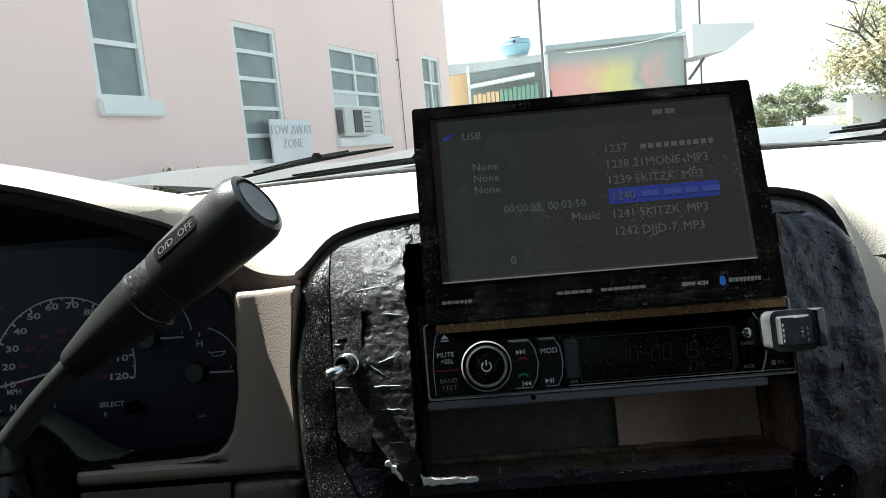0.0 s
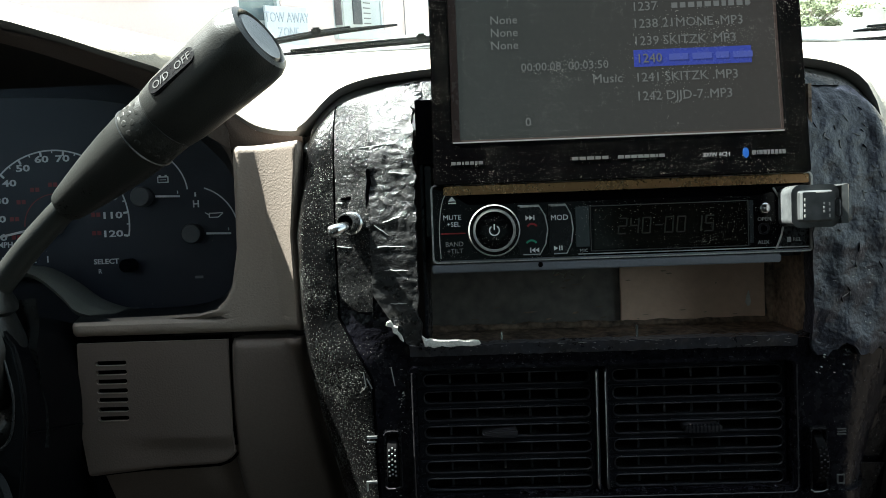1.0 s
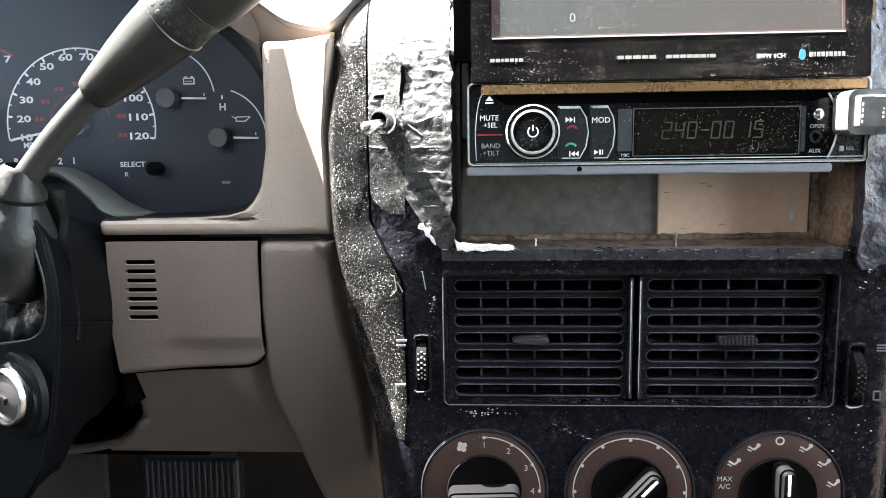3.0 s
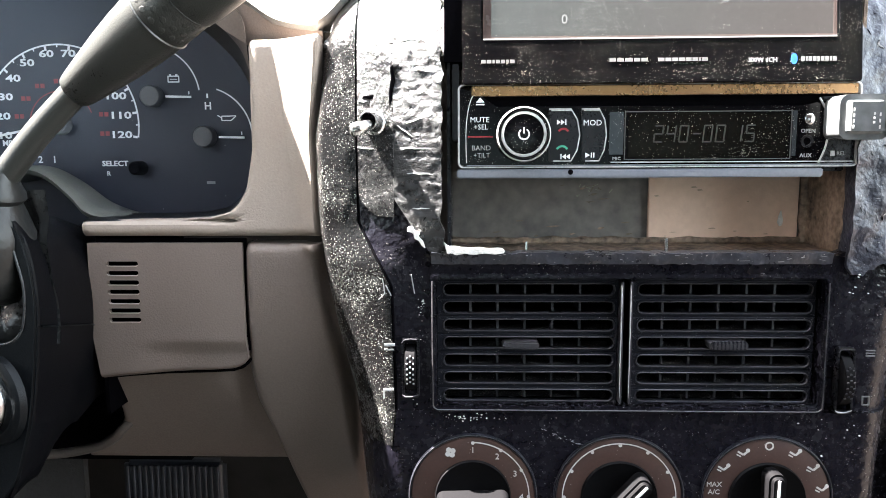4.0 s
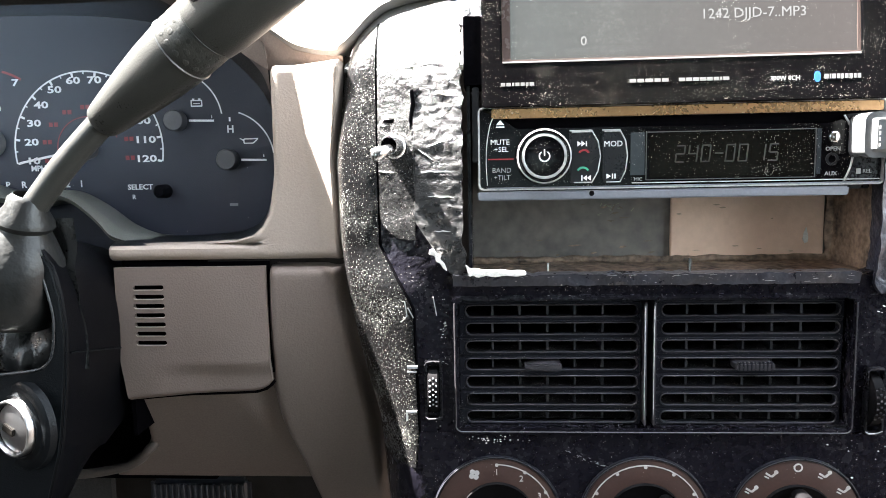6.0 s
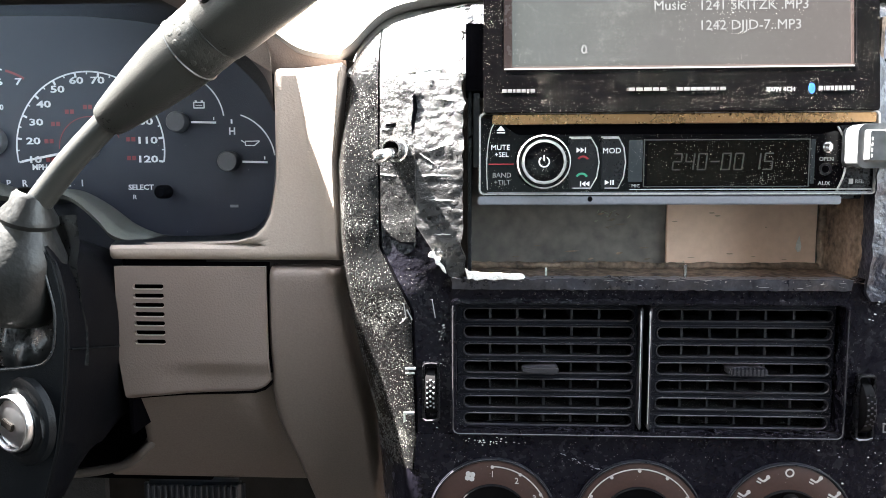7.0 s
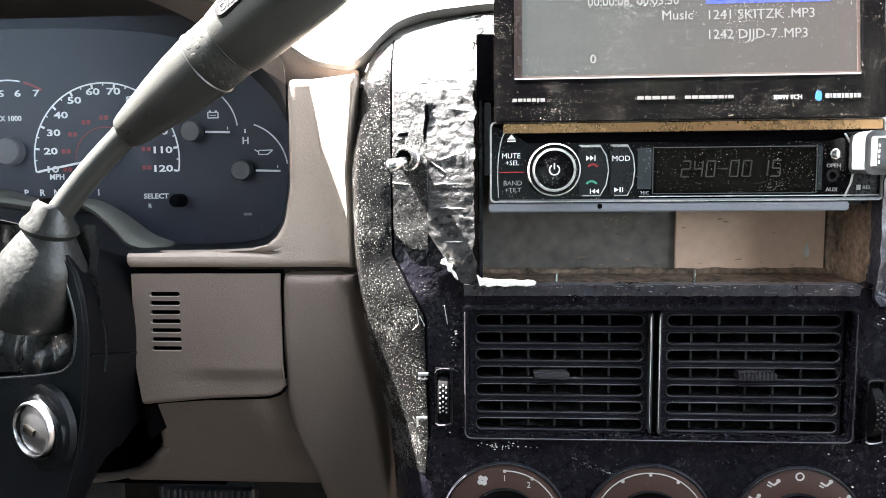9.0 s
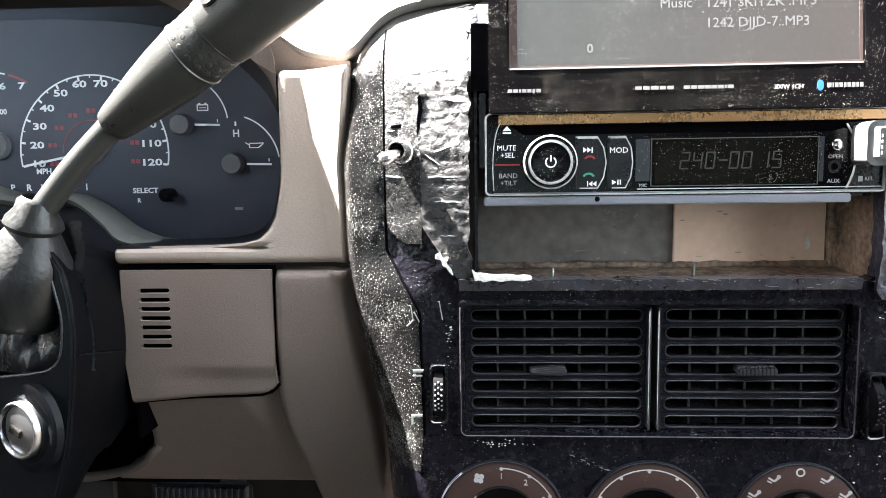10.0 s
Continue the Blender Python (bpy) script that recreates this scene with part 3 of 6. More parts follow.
    out = bmesh.new()
    out.from_mesh(me)
    bpy.data.meshes.remove(me)
    return out


def tree(x, y, height, spread, yellow, seed, label, leaf=0.05, count=2600):
    rng = random.Random(seed)
    t = thing("tree", label, "tree", (x, y, 0), "trees beyond the yard", dash=False)
    limbs = [tube([(x, y, 0), (x + 0.1, y, height * 0.3), (x + 0.05, y + 0.1, height * 0.55)], [0.16, 0.12, 0.08], 8)]
    for _ in range(9):
        a, h = rng.uniform(0, 6.28), rng.uniform(0.3, 0.55) * height
        e = Vector((x + math.cos(a) * spread * rng.uniform(0.5, 0.95), y + math.sin(a) * spread * 0.8, h + rng.uniform(0.2, 0.45) * height))
        m = Vector((x, y, h)).lerp(e, 0.5) + Vector((rng.uniform(-0.2, 0.2), 0, 0.15))
        limbs.append(tube([(x, y, h), m, e], [0.014 * height, 0.009 * height, 0.004 * height], 6))
        for _ in range(3):
            f = e + Vector((rng.gauss(0, 0.4), rng.gauss(0, 0.4), rng.uniform(0.1, 0.7))) * (height / 5.2)
            limbs.append(tube([m.lerp(e, 0.6), f], [0.025, 0.008], 5))
    part("trunk", join(*limbs), BARK, t)
    part("crown", leaves(count, (x, y, height * 0.66), (spread, spread, height * 0.36), leaf, rng), LEAF, t, "sparse green leaves")
    if yellow:
        part("blossom", leaves(int(count * 1.3), (x - 0.2 * spread, y - 0.2, height * 0.62), (spread * 0.95, spread, height * 0.36), 0.05, rng), LEAF_YELLOW, t, "yellow sunlit leaves")


tree(9.55, 15.2, 3.5, 1.25, True, 1, "sparse tree with yellow and green leaves", 0.045, 3200)
tree(11.2, 16.8, 4.9, 1.7, True, 2, "sparse tree with yellow and green leaves", 0.055, 3200)
tree(9.9, 21.5, 1.75, 0.75, False, 3, "small green tree beside a wall")
tree(12.6, 29.0, 1.9, 1.2, False, 4, "small green tree beside a house")
tree(20.6, 46.0, 2.9, 2.2, False, 5, "broad green tree behind a house", 0.13, 3200)
tree(24.6, 50.0, 3.0, 2.4, False, 6, "broad green tree behind a house", 0.13, 3200)
shrub = thing("shrub", "low dark green shrub against the pink wall", "shrub", (-2.55, 6.75, 0), dash=False)
rng = random.Random(9)
part("stem", join(*[tube([(-2.55, 6.75, 0), (-2.55 + rng.uniform(-0.25, 0.25), 6.75 + rng.uniform(-0.2, 0.2), 0.85)], [0.03, 0.01], 6) for _ in range(7)]), BARK, shrub)
part("foliage", leaves(2800, (-2.55, 6.75, 0.84), (0.36, 0.3, 0.42), 0.036, rng, 0.1), LEAF, shrub)

bm = join(box(8.9, 16, 15.6, 15.85, 0, 1.5), box(8.85, 16.05, 15.56, 15.89, 1.5, 1.56, 0.01))
solid("boundary_wall", bm, WHITEWASH, "white rendered boundary wall before the trees", "wall", "structure", dash=False)

far = thing("mural_building", "low building with colourful painted walls and grey-green fascia", "building", (4, 26, 0), dash=False)
part("wall", box(0.0, 3.4, 25.5, 31, 0, 3.98), GREEN_ROOF, far, "grey-green painted wall")
part("wall", box(3.4, 8.25, 25.0, 31, 0, 4.2), GREEN_ROOF, far, "grey-green painted wall")
part("mural_panel", box(-0.05, 0.62, 25.42, 25.5, 0, 3.8), ORANGE, far, "orange painted patch")
part("mural_panel", box(3.4, 8.25, 24.94, 25.0, 0, 4.2), MURAL, far, "blurred red and yellow mural paint")
part("fascia", prism([(-0.05, 3.7), (3.4, 3.9), (3.4, 4.16), (-0.05, 4.0)], 25.1, 25.42), TIN, far, "pale roof edge")
part("fascia", prism([(3.4, 4.2), (8.25, 4.28), (8.25, 4.45), (3.4, 4.37)], 24.6, 25.0), GREEN_ROOF, far, "grey-green roof edge")
part("roof", box(-0.1, 3.4, 25.42, 31.2, 3.98, 4.12), TIN, far)
part("roof", box(3.4, 8.3, 25.0, 31.2, 4.2, 4.32), TIN, far)
# The canopy is white to paint the haze over it.
part("canopy", prism([(8.25, 3.5), (9.4, 3.6), (10.35, 4.25), (10.3, 4.42), (8.25, 4.55)], 24.0, 27.0), WHITEWASH, far, "pale overhanging canopy")
part("strut", tube([(8.4, 24.9, 2.8), (8.95, 24.9, 3.5)], 0.05, 6), PIPE_GREY, far)
part("strut", tube([(8.28, 24.9, 0.0), (8.28, 24.9, 3.55)], 0.04, 6), PIPE_GREY, far)
part("post", box(0.62, 0.72, 24.95, 25.05, 0, 3.95), WHITE_TRIM, far)
part("post", box(3.38, 3.5, 24.85, 24.97, 0, 4.1), WHITE_TRIM, far)
part("awning", loft([[(0.8, 25.4, 3.38), (3.05, 25.4, 3.62)], [(0.7, 24.4, 3.2), (2.95, 24.4, 3.42)], [(0.7, 24.4, 3.12), (2.95, 24.4, 3.34)], [(0.8, 25.4, 3.3), (3.05, 25.4, 3.54)]]), WHITE_TRIM, far, "white sheet awning")
part("cable", tube(smooth_line([(4.1, 24.5, 4.05), (5.6, 24.5, 4.08), (7.0, 24.5, 4.2), (8.2, 24.5, 4.42)]), 0.011, 6), WHITE_TRIM, far)
fence = thing("slat_fence", "green slatted fence under the awning", "fence", (1.9, 24.6, 0), dash=False)
for k in range(15):
    part("slat", box(0.8 + 0.155 * k, 0.92 + 0.155 * k, 24.75, 24.8, 0, 2.92 + 0.016 * k + 0.03 * math.sin(k * 2.3)), MURAL_TEAL if k > 5 else ORANGE, fence)
part("rail", box(0.75, 3.15, 24.8, 24.86, 2.5, 2.6), MURAL_TEAL, fence)
tank = thing("water_tank", "pale blue ribbed plastic water tank on a roof", "tank", (2.5, 26.0, 4.12), dash=False)
part("stand", box(2.15, 2.85, 25.65, 26.35, 4.12, 4.28, 0.01), TIN, tank, "low metal stand")
part("barrel", lathe([(0, 0), (0.44, 0), (0.47, 0.08), (0.57, 0.3), (0.585, 0.36), (0.55, 0.4), (0.56, 0.5), (0.53, 0.56), (0.45, 0.58), (0, 0.6)], (2.5, 26.0, 4.28), (0, 0, 1), 20), TANK_BLUE, tank, smooth=True)
part("lid", lathe([(0, 0.1), (0.22, 0.08), (0.24, 0), (0, 0)], (2.5, 26.0, 4.86), (0, 0, 1), 16), DARK_GRILLE, tank, "dark lid")
part("outlet", lathe([(0.05, 0), (0.05, 0.04), (0, 0.05)], (2.42, 25.42, 4.72), n=10), DARK_GRILLE, tank, "dark outlet")
p = thing("utility_pole", "thin dark utility pole", "pole", (3.2, 24.0, 0), dash=False)
part("shaft", tube([(3.2, 24.0, 0), (3.2, 24.0, 9)], 0.045, 8), PIPE_GREY, p)
p = thing("street_pole", "pale grey square pole behind the low building", "pole", (10.4, 32.2, 0), dash=False)
part("shaft", box(10.25, 10.55, 32.05, 32.35, 3.0, 13.0), TIN, p)
part("base", box(10.22, 10.58, 32.02, 32.38, 0, 3.0), TIN, p)
p = thing("utility_pole", "thin dark utility pole", "pole", (11.45, 32.4, 0), dash=False)
part("shaft", tube([(11.45, 32.4, 0), (11.45, 32.4, 13)], 0.045, 8), PIPE_GREY, p)
house = thing("far_house", "small grey house with a low sheet roof", "house", (14.9, 38, 0), dash=False)
part("wall", box(13.7, 17.1, 36, 40, 0, 1.1), WHITEWASH, house)
part("roof", loft([[(13.4, 35.6, 1.05), (17.4, 35.6, 1.05)], [(13.4, 38, 1.75), (17.4, 38, 1.75)], [(13.4, 40.4, 1.05), (17.4, 40.4, 1.05)], [(13.4, 40.4, 0.98), (17.4, 40.4, 0.98)], [(13.4, 35.6, 0.98), (17.4, 35.6, 0.98)]]), GREY_ROOF, house)
for k in range(3):
    part("window", box(14.1 + 1.0 * k, 14.6 + 1.0 * k, 35.96, 36.0, 0.35, 0.9), PANE, house)

# ---- the car's shell ----
car = thing("automobile", "grey car seen from its cabin, hood and windscreen ahead", "car", (0.08, 0, 0), dash=False)
HOOD = [(0.64, 1.150, 0.09), (0.8, 1.165, 0.12), (1.0, 1.177, 0.14), (1.3, 1.177, 0.15), (1.55, 1.155, 0.18), (1.75, 1.11, 0.22)]
rows = []
for y in np.linspace(0.64, 1.75, 18):
    crest, fall = ramp(y, [(a, b) for a, b, _ in HOOD]), ramp(y, [(a, c) for a, _, c in HOOD])
    rows.append([(0.09 + 0.8 * u, y, crest - fall * (0.06 + 0.8 * u) ** 2 + 0.008 * math.cos(9 * u) + 0.062 * max(0, (abs(u) - 0.42) / 0.58) ** 1.25) for u in np.linspace(-1, 1, 33)])
part("hood", loft(rows), HOOD_PAINT, car, smooth=True)
part("cowl", loft([[(0.09 + 0.8 * u, y, z - 0.06 * (0.06 + 0.8 * u) ** 2) for u in np.linspace(-1, 1, 17)] for y, z in ((0.55, 1.10), (0.585, 1.132), (0.61, 1.143), (0.64, 1.147))]), WIPER, car, "black cowl below the windscreen", True)
part("cowl_strip", tube([(0.09 + 0.8 * u, 0.606, 1.1475 - 0.06 * (0.06 + 0.8 * u) ** 2) for u in np.linspace(-0.9, 0.9, 17)], 0.0022, 6), HOOD_PAINT, car, "pale seal along the cowl", True)
glass_pane = part("windscreen", loft([[(0.09 + 0.68 * u, 0.58 - 0.06 * u * u + d, 1.10), (0.09 + 0.60 * u, -0.2 - 0.05 * u * u + d, 1.72)] for d in (0.0,) for u in np.linspace(-1, 1, 13)]), WIND, car, "clear windscreen", "all")
glass_pane.visible_shadow = False
part("roof", loft([[(0.09 + 0.64 * u, y, 1.72 + 0.04 * (1 - u * u) + d) for u in np.linspace(-1, 1, 9)] for y, d in ((-0.2, 0), (-0.9, 0.03), (-1.7, 0), (-1.7, 0.05), (-0.9, 0.08), (-0.2, 0.05), (-0.2, 0.0))]), HEADLINER, car)
for sx in (-1, 1):
    x = 0.09 + 0.68 * sx
    part("door", box(min(x, x + 0.06 * sx), max(x, x + 0.06 * sx), -1.7, 0.58, 0.3, 1.12, 0.02), TAUPE_DARK, car)
    # Added panel out of view that shuts out light from behind.
    part("rear_light_block", box(min(x, x + 0.05 * sx), max(x, x + 0.05 * sx), -1.7, -0.75, 1.12, 1.74, 0.02), HEADLINER, car)
    part("pillar", tube([(x, 0.55, 1.1), (0.09 + 0.63 * sx, -0.2, 1.72)], 0.035, 8), HEADLINER, car)
    part("rear_pillar", tube([(x, -1.0, 1.1), (0.09 + 0.63 * sx, -1.0, 1.75)], 0.045, 8), HEADLINER, car)
    part("window_rail", tube([(0.09 + 0.63 * sx, -0.2, 1.72), (0.09 + 0.63 * sx, -1.7, 1.72)], 0.035, 8), HEADLINER, car)
# Panes out of view, added to limit the light on the dash.
for sx in (-1, 1):
    part("cabin_light_pane", loft([[(0.09 + 0.68 * sx, -0.75, 1.12), (0.09 + 0.68 * sx, 0.55, 1.12)], [(0.09 + 0.63 * sx, -0.75, 1.72), (0.09 + 0.63 * sx, -0.2, 1.72)]]), TINTED if sx < 0 else CLEAR_SIDE, car, "unseen side pane tinted to set the cabin light")
part("rear_panel", join(box(-0.6, 0.78, -1.76, -1.7, 0.3, 1.18), box(-0.6, 0.78, -1.76, -1.7, 1.62, 1.75), box(-0.6, -0.45, -1.76, -1.7, 1.18, 1.62), box(0.63, 0.78, -1.76, -1.7, 1.18, 1.62)), TAUPE_DARK, car)
# A window out of view, added to light the dash from behind.
part("rear_fill_window", box(-0.45, 0.63, -1.735, -1.725, 1.18, 1.62), TINTED, car, "unseen rear window added to light the dash")
part("floor_pan", box(-0.6, 0.78, -1.7, 0.58, 0.26, 0.3), CARPET, car, "dark carpet")
part("firewall", box(-0.6, 0.78, 0.5, 0.56, 0.3, 1.05), CARPET, car)
for cx in (-0.28, 0.45):
    seat = thing("bucket_seat", "grey cloth bucket seat with headrest", "seat", (cx, -0.9, 0.3), "front seats", dash=False)
    part("cushion", box(cx - 0.25, cx + 0.25, -1.05, -0.5, 0.3, 0.62, 0.06, 3), SEAT, seat)
    part("backrest", box(cx - 0.25, cx + 0.25, -1.2, -1.0, 0.55, 1.25, 0.06, 3), SEAT, seat)
    part("headrest", box(cx - 0.13, cx + 0.13, -1.22, -1.1, 1.28, 1.46, 0.04, 3), SEAT, seat)


def wiper(points, label):
    w = thing("wiper", label, "wiper", points[0], "wipers", dash=False)
    line = smooth_line(points, 6)
    n = len(line) - 1
    part("blade", tube(line, [0.0012 + 0.0022 * math.sin(math.pi * k / n) for k in range(n + 1)], 8), WIPER, w)
    part("spine", tube([p + Vector((0, 0.003, 0.004)) for p in line[n // 5:-n // 4]], 0.0016, 6), WIPER, w)
    part("joint", box(line[n // 2].x - 0.006, line[n // 2].x + 0.006, line[n // 2].y - 0.004, line[n // 2].y + 0.006, line[n // 2].z - 0.003, line[n // 2].z + 0.009, 0.002), WIPER, w)


wiper(((-0.30, 0.62, 1.150), (-0.2, 0.62, 1.166), (-0.134, 0.62, 1.173), (-0.06, 0.62, 1.178)), "black wiper blade lying up the windscreen")
wiper(((-0.26, 0.615, 1.144), (-0.03, 0.615, 1.157), (0.2, 0.615, 1.16)), "black wiper arm resting along the cowl")
wiper(((0.52, 0.62, 1.146), (0.594, 0.62, 1.1495), (0.70, 0.62, 1.153)), "black wiper blade lying up the windscreen")
wiper(((0.46, 0.615, 1.129), (0.594, 0.615, 1.134), (0.70, 0.615, 1.139)), "black wiper arm resting along the cowl")

# ---- dashboard ----
LEFT_EDGE = [(-20, -4.9), (-16, -5.3), (-12, -5.5), (-8, -6.15), (-3.4, -6.8), (1.5, -6.87), (4.4, -6.5), (5.6, -6.36), (6.2, -6.22), (6.6, -6.05), (7.1, -5.74), (7.65, -5.23), (8.15, -4.55), (8.4, -3.7), (8.6, -2.9), (9.1, 0.0), (9.4, 5.0)]
MIDDLE = 8.1


def edge_left(z):
    return ramp(z, LEFT_EDGE)


def edge_right(z):
    return 2 * MIDDLE - ramp(z, LEFT_EDGE) + ramp(z, [(-20, 1.8), (-15, 2.3), (-11, 2.3), (-7, 1.5), (-3, 0)])


def arch(x):
    """The height of the console's arched top edge over x."""
    x = x if x <= MIDDLE else 2 * MIDDLE - x
    return ramp(x, [(-6.9, 1.5), (-6.5, 4.4), (-6.36, 5.6), (-6.22, 6.2), (-6.05, 6.6), (-5.74, 7.1), (-5.23, 7.65), (-4.55, 8.15), (-3.7, 8.4), (-2.9, 8.6), (0, 9.1), (5, 9.4), (9, 9.45)])


def ease(a, b, v):
    t = min(1, max(0, (v - a) / (b - a)))
    return t * t * (3 - 2 * t)


def face_depth(x, z):
    """How far the console's skin lies behind the face of the stereo."""
    m = x if x <= MIDDLE else max(2 * MIDDLE - x, edge_left(z))
    e = edge_left(z)
    upper = ease(-5.2, -2.6, z)
    flat = ramp(m, [(-4.8, 0.62), (-0.55, -0.45), (3, -0.45)])
    y = flat * upper + (1 - upper) * 0.1
    y += 0.11 * max(0, z - 2) * (1 if m < 0 else 0.6)
    turn = ramp(z, [(-12, -3.1), (-5, -3.3), (-2.6, -4.75)])
    if m < turn:
        y += ramp(z, [(-15, 4.1), (-12, 3.3), (-8, 1.95), (-5, 1.25), (-2, 0.55)]) * ((turn - m) / (turn - e)) ** 1.7
    y += 0.6 * max(0, 1 - (m - e) / 0.5) ** 2
    y += 1.6 * (max(0, z - 5.1) / 4.3) ** 1.8
    if -0.6 < m:
        y += 2.6 * ease(-0.3, 0.4, m) * ease(6.0, 7.9, z)
    if z > -4 and m < -0.6:
        y += 0.05 * noise.noise(Vector((x * 0.9, z * 0.9, 3.0))) + 0.03 * noise.noise(Vector((x * 3, z * 3, 7.0)))
    return y


console = thing("centre_console", "black spray-painted centre console with a rough cut opening", "console", (8, 0, -16))


def skin(zs, left, right, cols):
    """A strip of the console's skin between two edges given by height."""
    return [[(x, face_depth(x, z), z) for x in np.linspace(left(z), right(z), cols)] for z in zs]


def thick(bm, depth=0.5):
    """Gives a skin its thickness by drawing its border back into the dash."""
    border = [e for e in bm.edges if len(e.link_faces) == 1]
    made = bmesh.ops.extrude_edge_only(bm, edges=border)["geom"]
    for v in made:
        if isinstance(v, bmesh.types.BMVert):
            v.co.y += depth
    return bm


mid_l, mid_r = lambda z: -0.55, lambda z: 17.85
upper = list(np.arange(-4.2, 5.01, 0.4)) + [5.2]
# a groove runs down the wing and turns in towards the vents; a strip of grey tape lies beside the opening
GROOVE = [(-15.0, -3.3), (-11.6, -3.0), (-5.6, -3.15), (-2.6, -4.72), (6.8, -4.74), (7.9, -4.7)]


def groove(z):
    return max(ramp(z, GROOVE), edge_left(z) + 0.03)


wing = loft(skin(np.linspace(-13.4, 7.9, 76), lambda z: edge_left(z) - 0.2 * ease(2.5, 4.5, z) * ease(7.4, 6.4, z), lambda z: groove(z) - 0.05, 18))
part("wing", thick(wing, 0.9), BLACK_PAINT, console, "glittering black painted edge", True)
pod = loft(skin(np.linspace(-2.3, 7.9, 50), lambda z: groove(z) + 0.05 + 0.9 * max(0, (-1.3 - z)) ** 1.6, lambda z: -2.98, 14))
part("pod", thick(pod, 0.9), POD_PAINT, console, "raised pod round the switch", True)
def tape_left(z):
    return ramp(z, [(-4.2, -1.15), (-1.5, -2.96)])


tape = loft(skin(np.linspace(-4.2, 7.9, 110), tape_left, lambda z: -0.74 + 0.3 * noise.noise(Vector((0, 0, z * 1.1))) + 0.12 * noise.noise(Vector((0, 4, z * 2.6))), 26))
for v in tape.verts:
    v.co.y += 0.05 * noise.noise(v.co * 1.6) + 0.04 * noise.noise(Vector((v.co.x * 2, v.co.y, v.co.z * 5))) + 0.012 * noise.noise(v.co * 3.6) + 0.03 * abs(noise.noise(Vector((v.co.x * 1.2, 2, v.co.z * 3.2))))
part("tape", thick(tape, 0.9), CRUST, console, "crinkled gritty tape with a few painted glints", True)
# Creases are coloured pale to paint the sun their ridges catch.
for cx, cz, length, drop in ((-4.3, 0.85, 0.75, -0.06), (-1.95, 0.82, 1.35, -0.02), (-1.75, -0.32, 1.25, -0.05), (-4.4, 3.0, 0.45, 0.0), (-2.6, 5.7, 1.6, 0.1), (-1.9, 2.1, 0.9, 0.3), (-1.5, 4.3, 1.0, -0.12), (-1.7, -1.9, 0.8, 0.02), (-2.4, 1.6, 0.7, -0.5)):
    ridge = []
    for u in np.linspace(0, 1, 9):
        x, z = cx + length * (u - 0.5), cz + drop * (u - 0.5) + 0.05 * noise.noise(Vector((u * 4, cx, cz)))
        ridge.append((x, face_depth(x, z) - 0.02 + 0.02 * noise.noise(Vector((x * 4, 1, z))), z))
    part("crease", tube(ridge, [0.008 + 0.03 * math.sin(math.pi * u) * (0.7 + 0.6 * noise.noise(Vector((u * 5, cz, 3)))) for u in np.linspace(0, 1, 9)], 6), EDGE_WHITE, console, "tape crease painted pale for the sun on it", True)
line = [(groove(z), face_depth(groove(z), z) + 0.16, z) for z in np.linspace(-11.6, 7.9, 60)]
part("groove", tube(line, 0.1, 6), VOID, console, "dark groove beside the pod", True)
fillet = loft(skin(np.linspace(-11.6, -1.0, 34), lambda z: groove(z) + 0.03, lambda z: min(tape_left(z), -1.0) if z > -4.2 else -1.25, 14))
for v in fillet.verts:
    v.co.y += 0.12
part("fillet", thick(fillet, 0.9), GLOSS_BLACK, console, "smooth black strip beside the vents", True)
crown = loft(skin([7.9, 8.1, 8.3, 8.5, 8.7, 8.9, 9.05, 9.2, 9.3, 9.38], edge_left, edge_right, 60))
part("crown", thick(crown, 0.6), CRUST, console, "", True)
def cheek_relief(p):
    return 0.18 * noise.noise(p * 0.8) + 0.13 * noise.noise(p * 2.2) + 0.03 * noise.noise(p * 6)


right_cheek = loft(skin(np.linspace(-5.0, 7.9, 46), lambda z: 17.8 + 0.08 * noise.noise(Vector((0, 3, z * 2.3))), edge_right, 26))
for v in right_cheek.verts:
    if v.co.z < -4.2:
        v.co.z = -4.2 + (v.co.z + 4.2) * min(1.15, 0.8 + 0.7 * noise.noise(Vector((v.co.x * 0.9, 0, 9))) + 0.4 * noise.noise(Vector((v.co.x * 3, 0, 9))))
    v.co.y += cheek_relief(v.co)
part("right_cheek", thick(right_cheek, 0.9), FILM, console, "wrinkled gloss black paint", True)
lip = loft(skin([-4.5, -4.42, -4.3, -4.15, -3.96], lambda z: -1.25, lambda z: 17.0, 60))
for v in lip.verts:
    v.co.z += 0.1 * noise.noise(Vector((v.co.x * 2.2, 0, 5))) if v.co.z > -4.2 else 0.06 * noise.noise(Vector((v.co.x * 3.1, 0, 8)))
    v.co.y += 0.1 * noise.noise(v.co * 1.6) + 0.06 * noise.noise(v.co * 5) - 0.1
# The lip's lower face is a separate black skin that paints its shade.
part("lip_face", thick(loft(skin([-5.05, -4.8, -4.42], lambda z: -1.25, lambda z: 17.0, 60)), 0.8), GLOSS_BLACK, console, "lower face of the lip, black for its shade", True)
part("lip", thick(lip, 1.0), LIP_PAINT, console, "rough lower lip of the opening", True)
right_side = loft(skin(np.linspace(-11.6, -3.6, 24), lambda z: 17.0 if z < -4.2 else 17.9, edge_right, 22))
for v in right_side.verts:
    v.co.y += 0.3
part("right_side", thick(right_side, 0.9), GLOSS_BLACK, console, "", True)
# Plain gloss black from here down paints the wing's end without sun.
part("bottom_face", thick(loft(skin(np.linspace(-21.0, -13.4, 16), edge_left, edge_right, 60)), 0.9), GLOSS_BLACK, console, "", True)
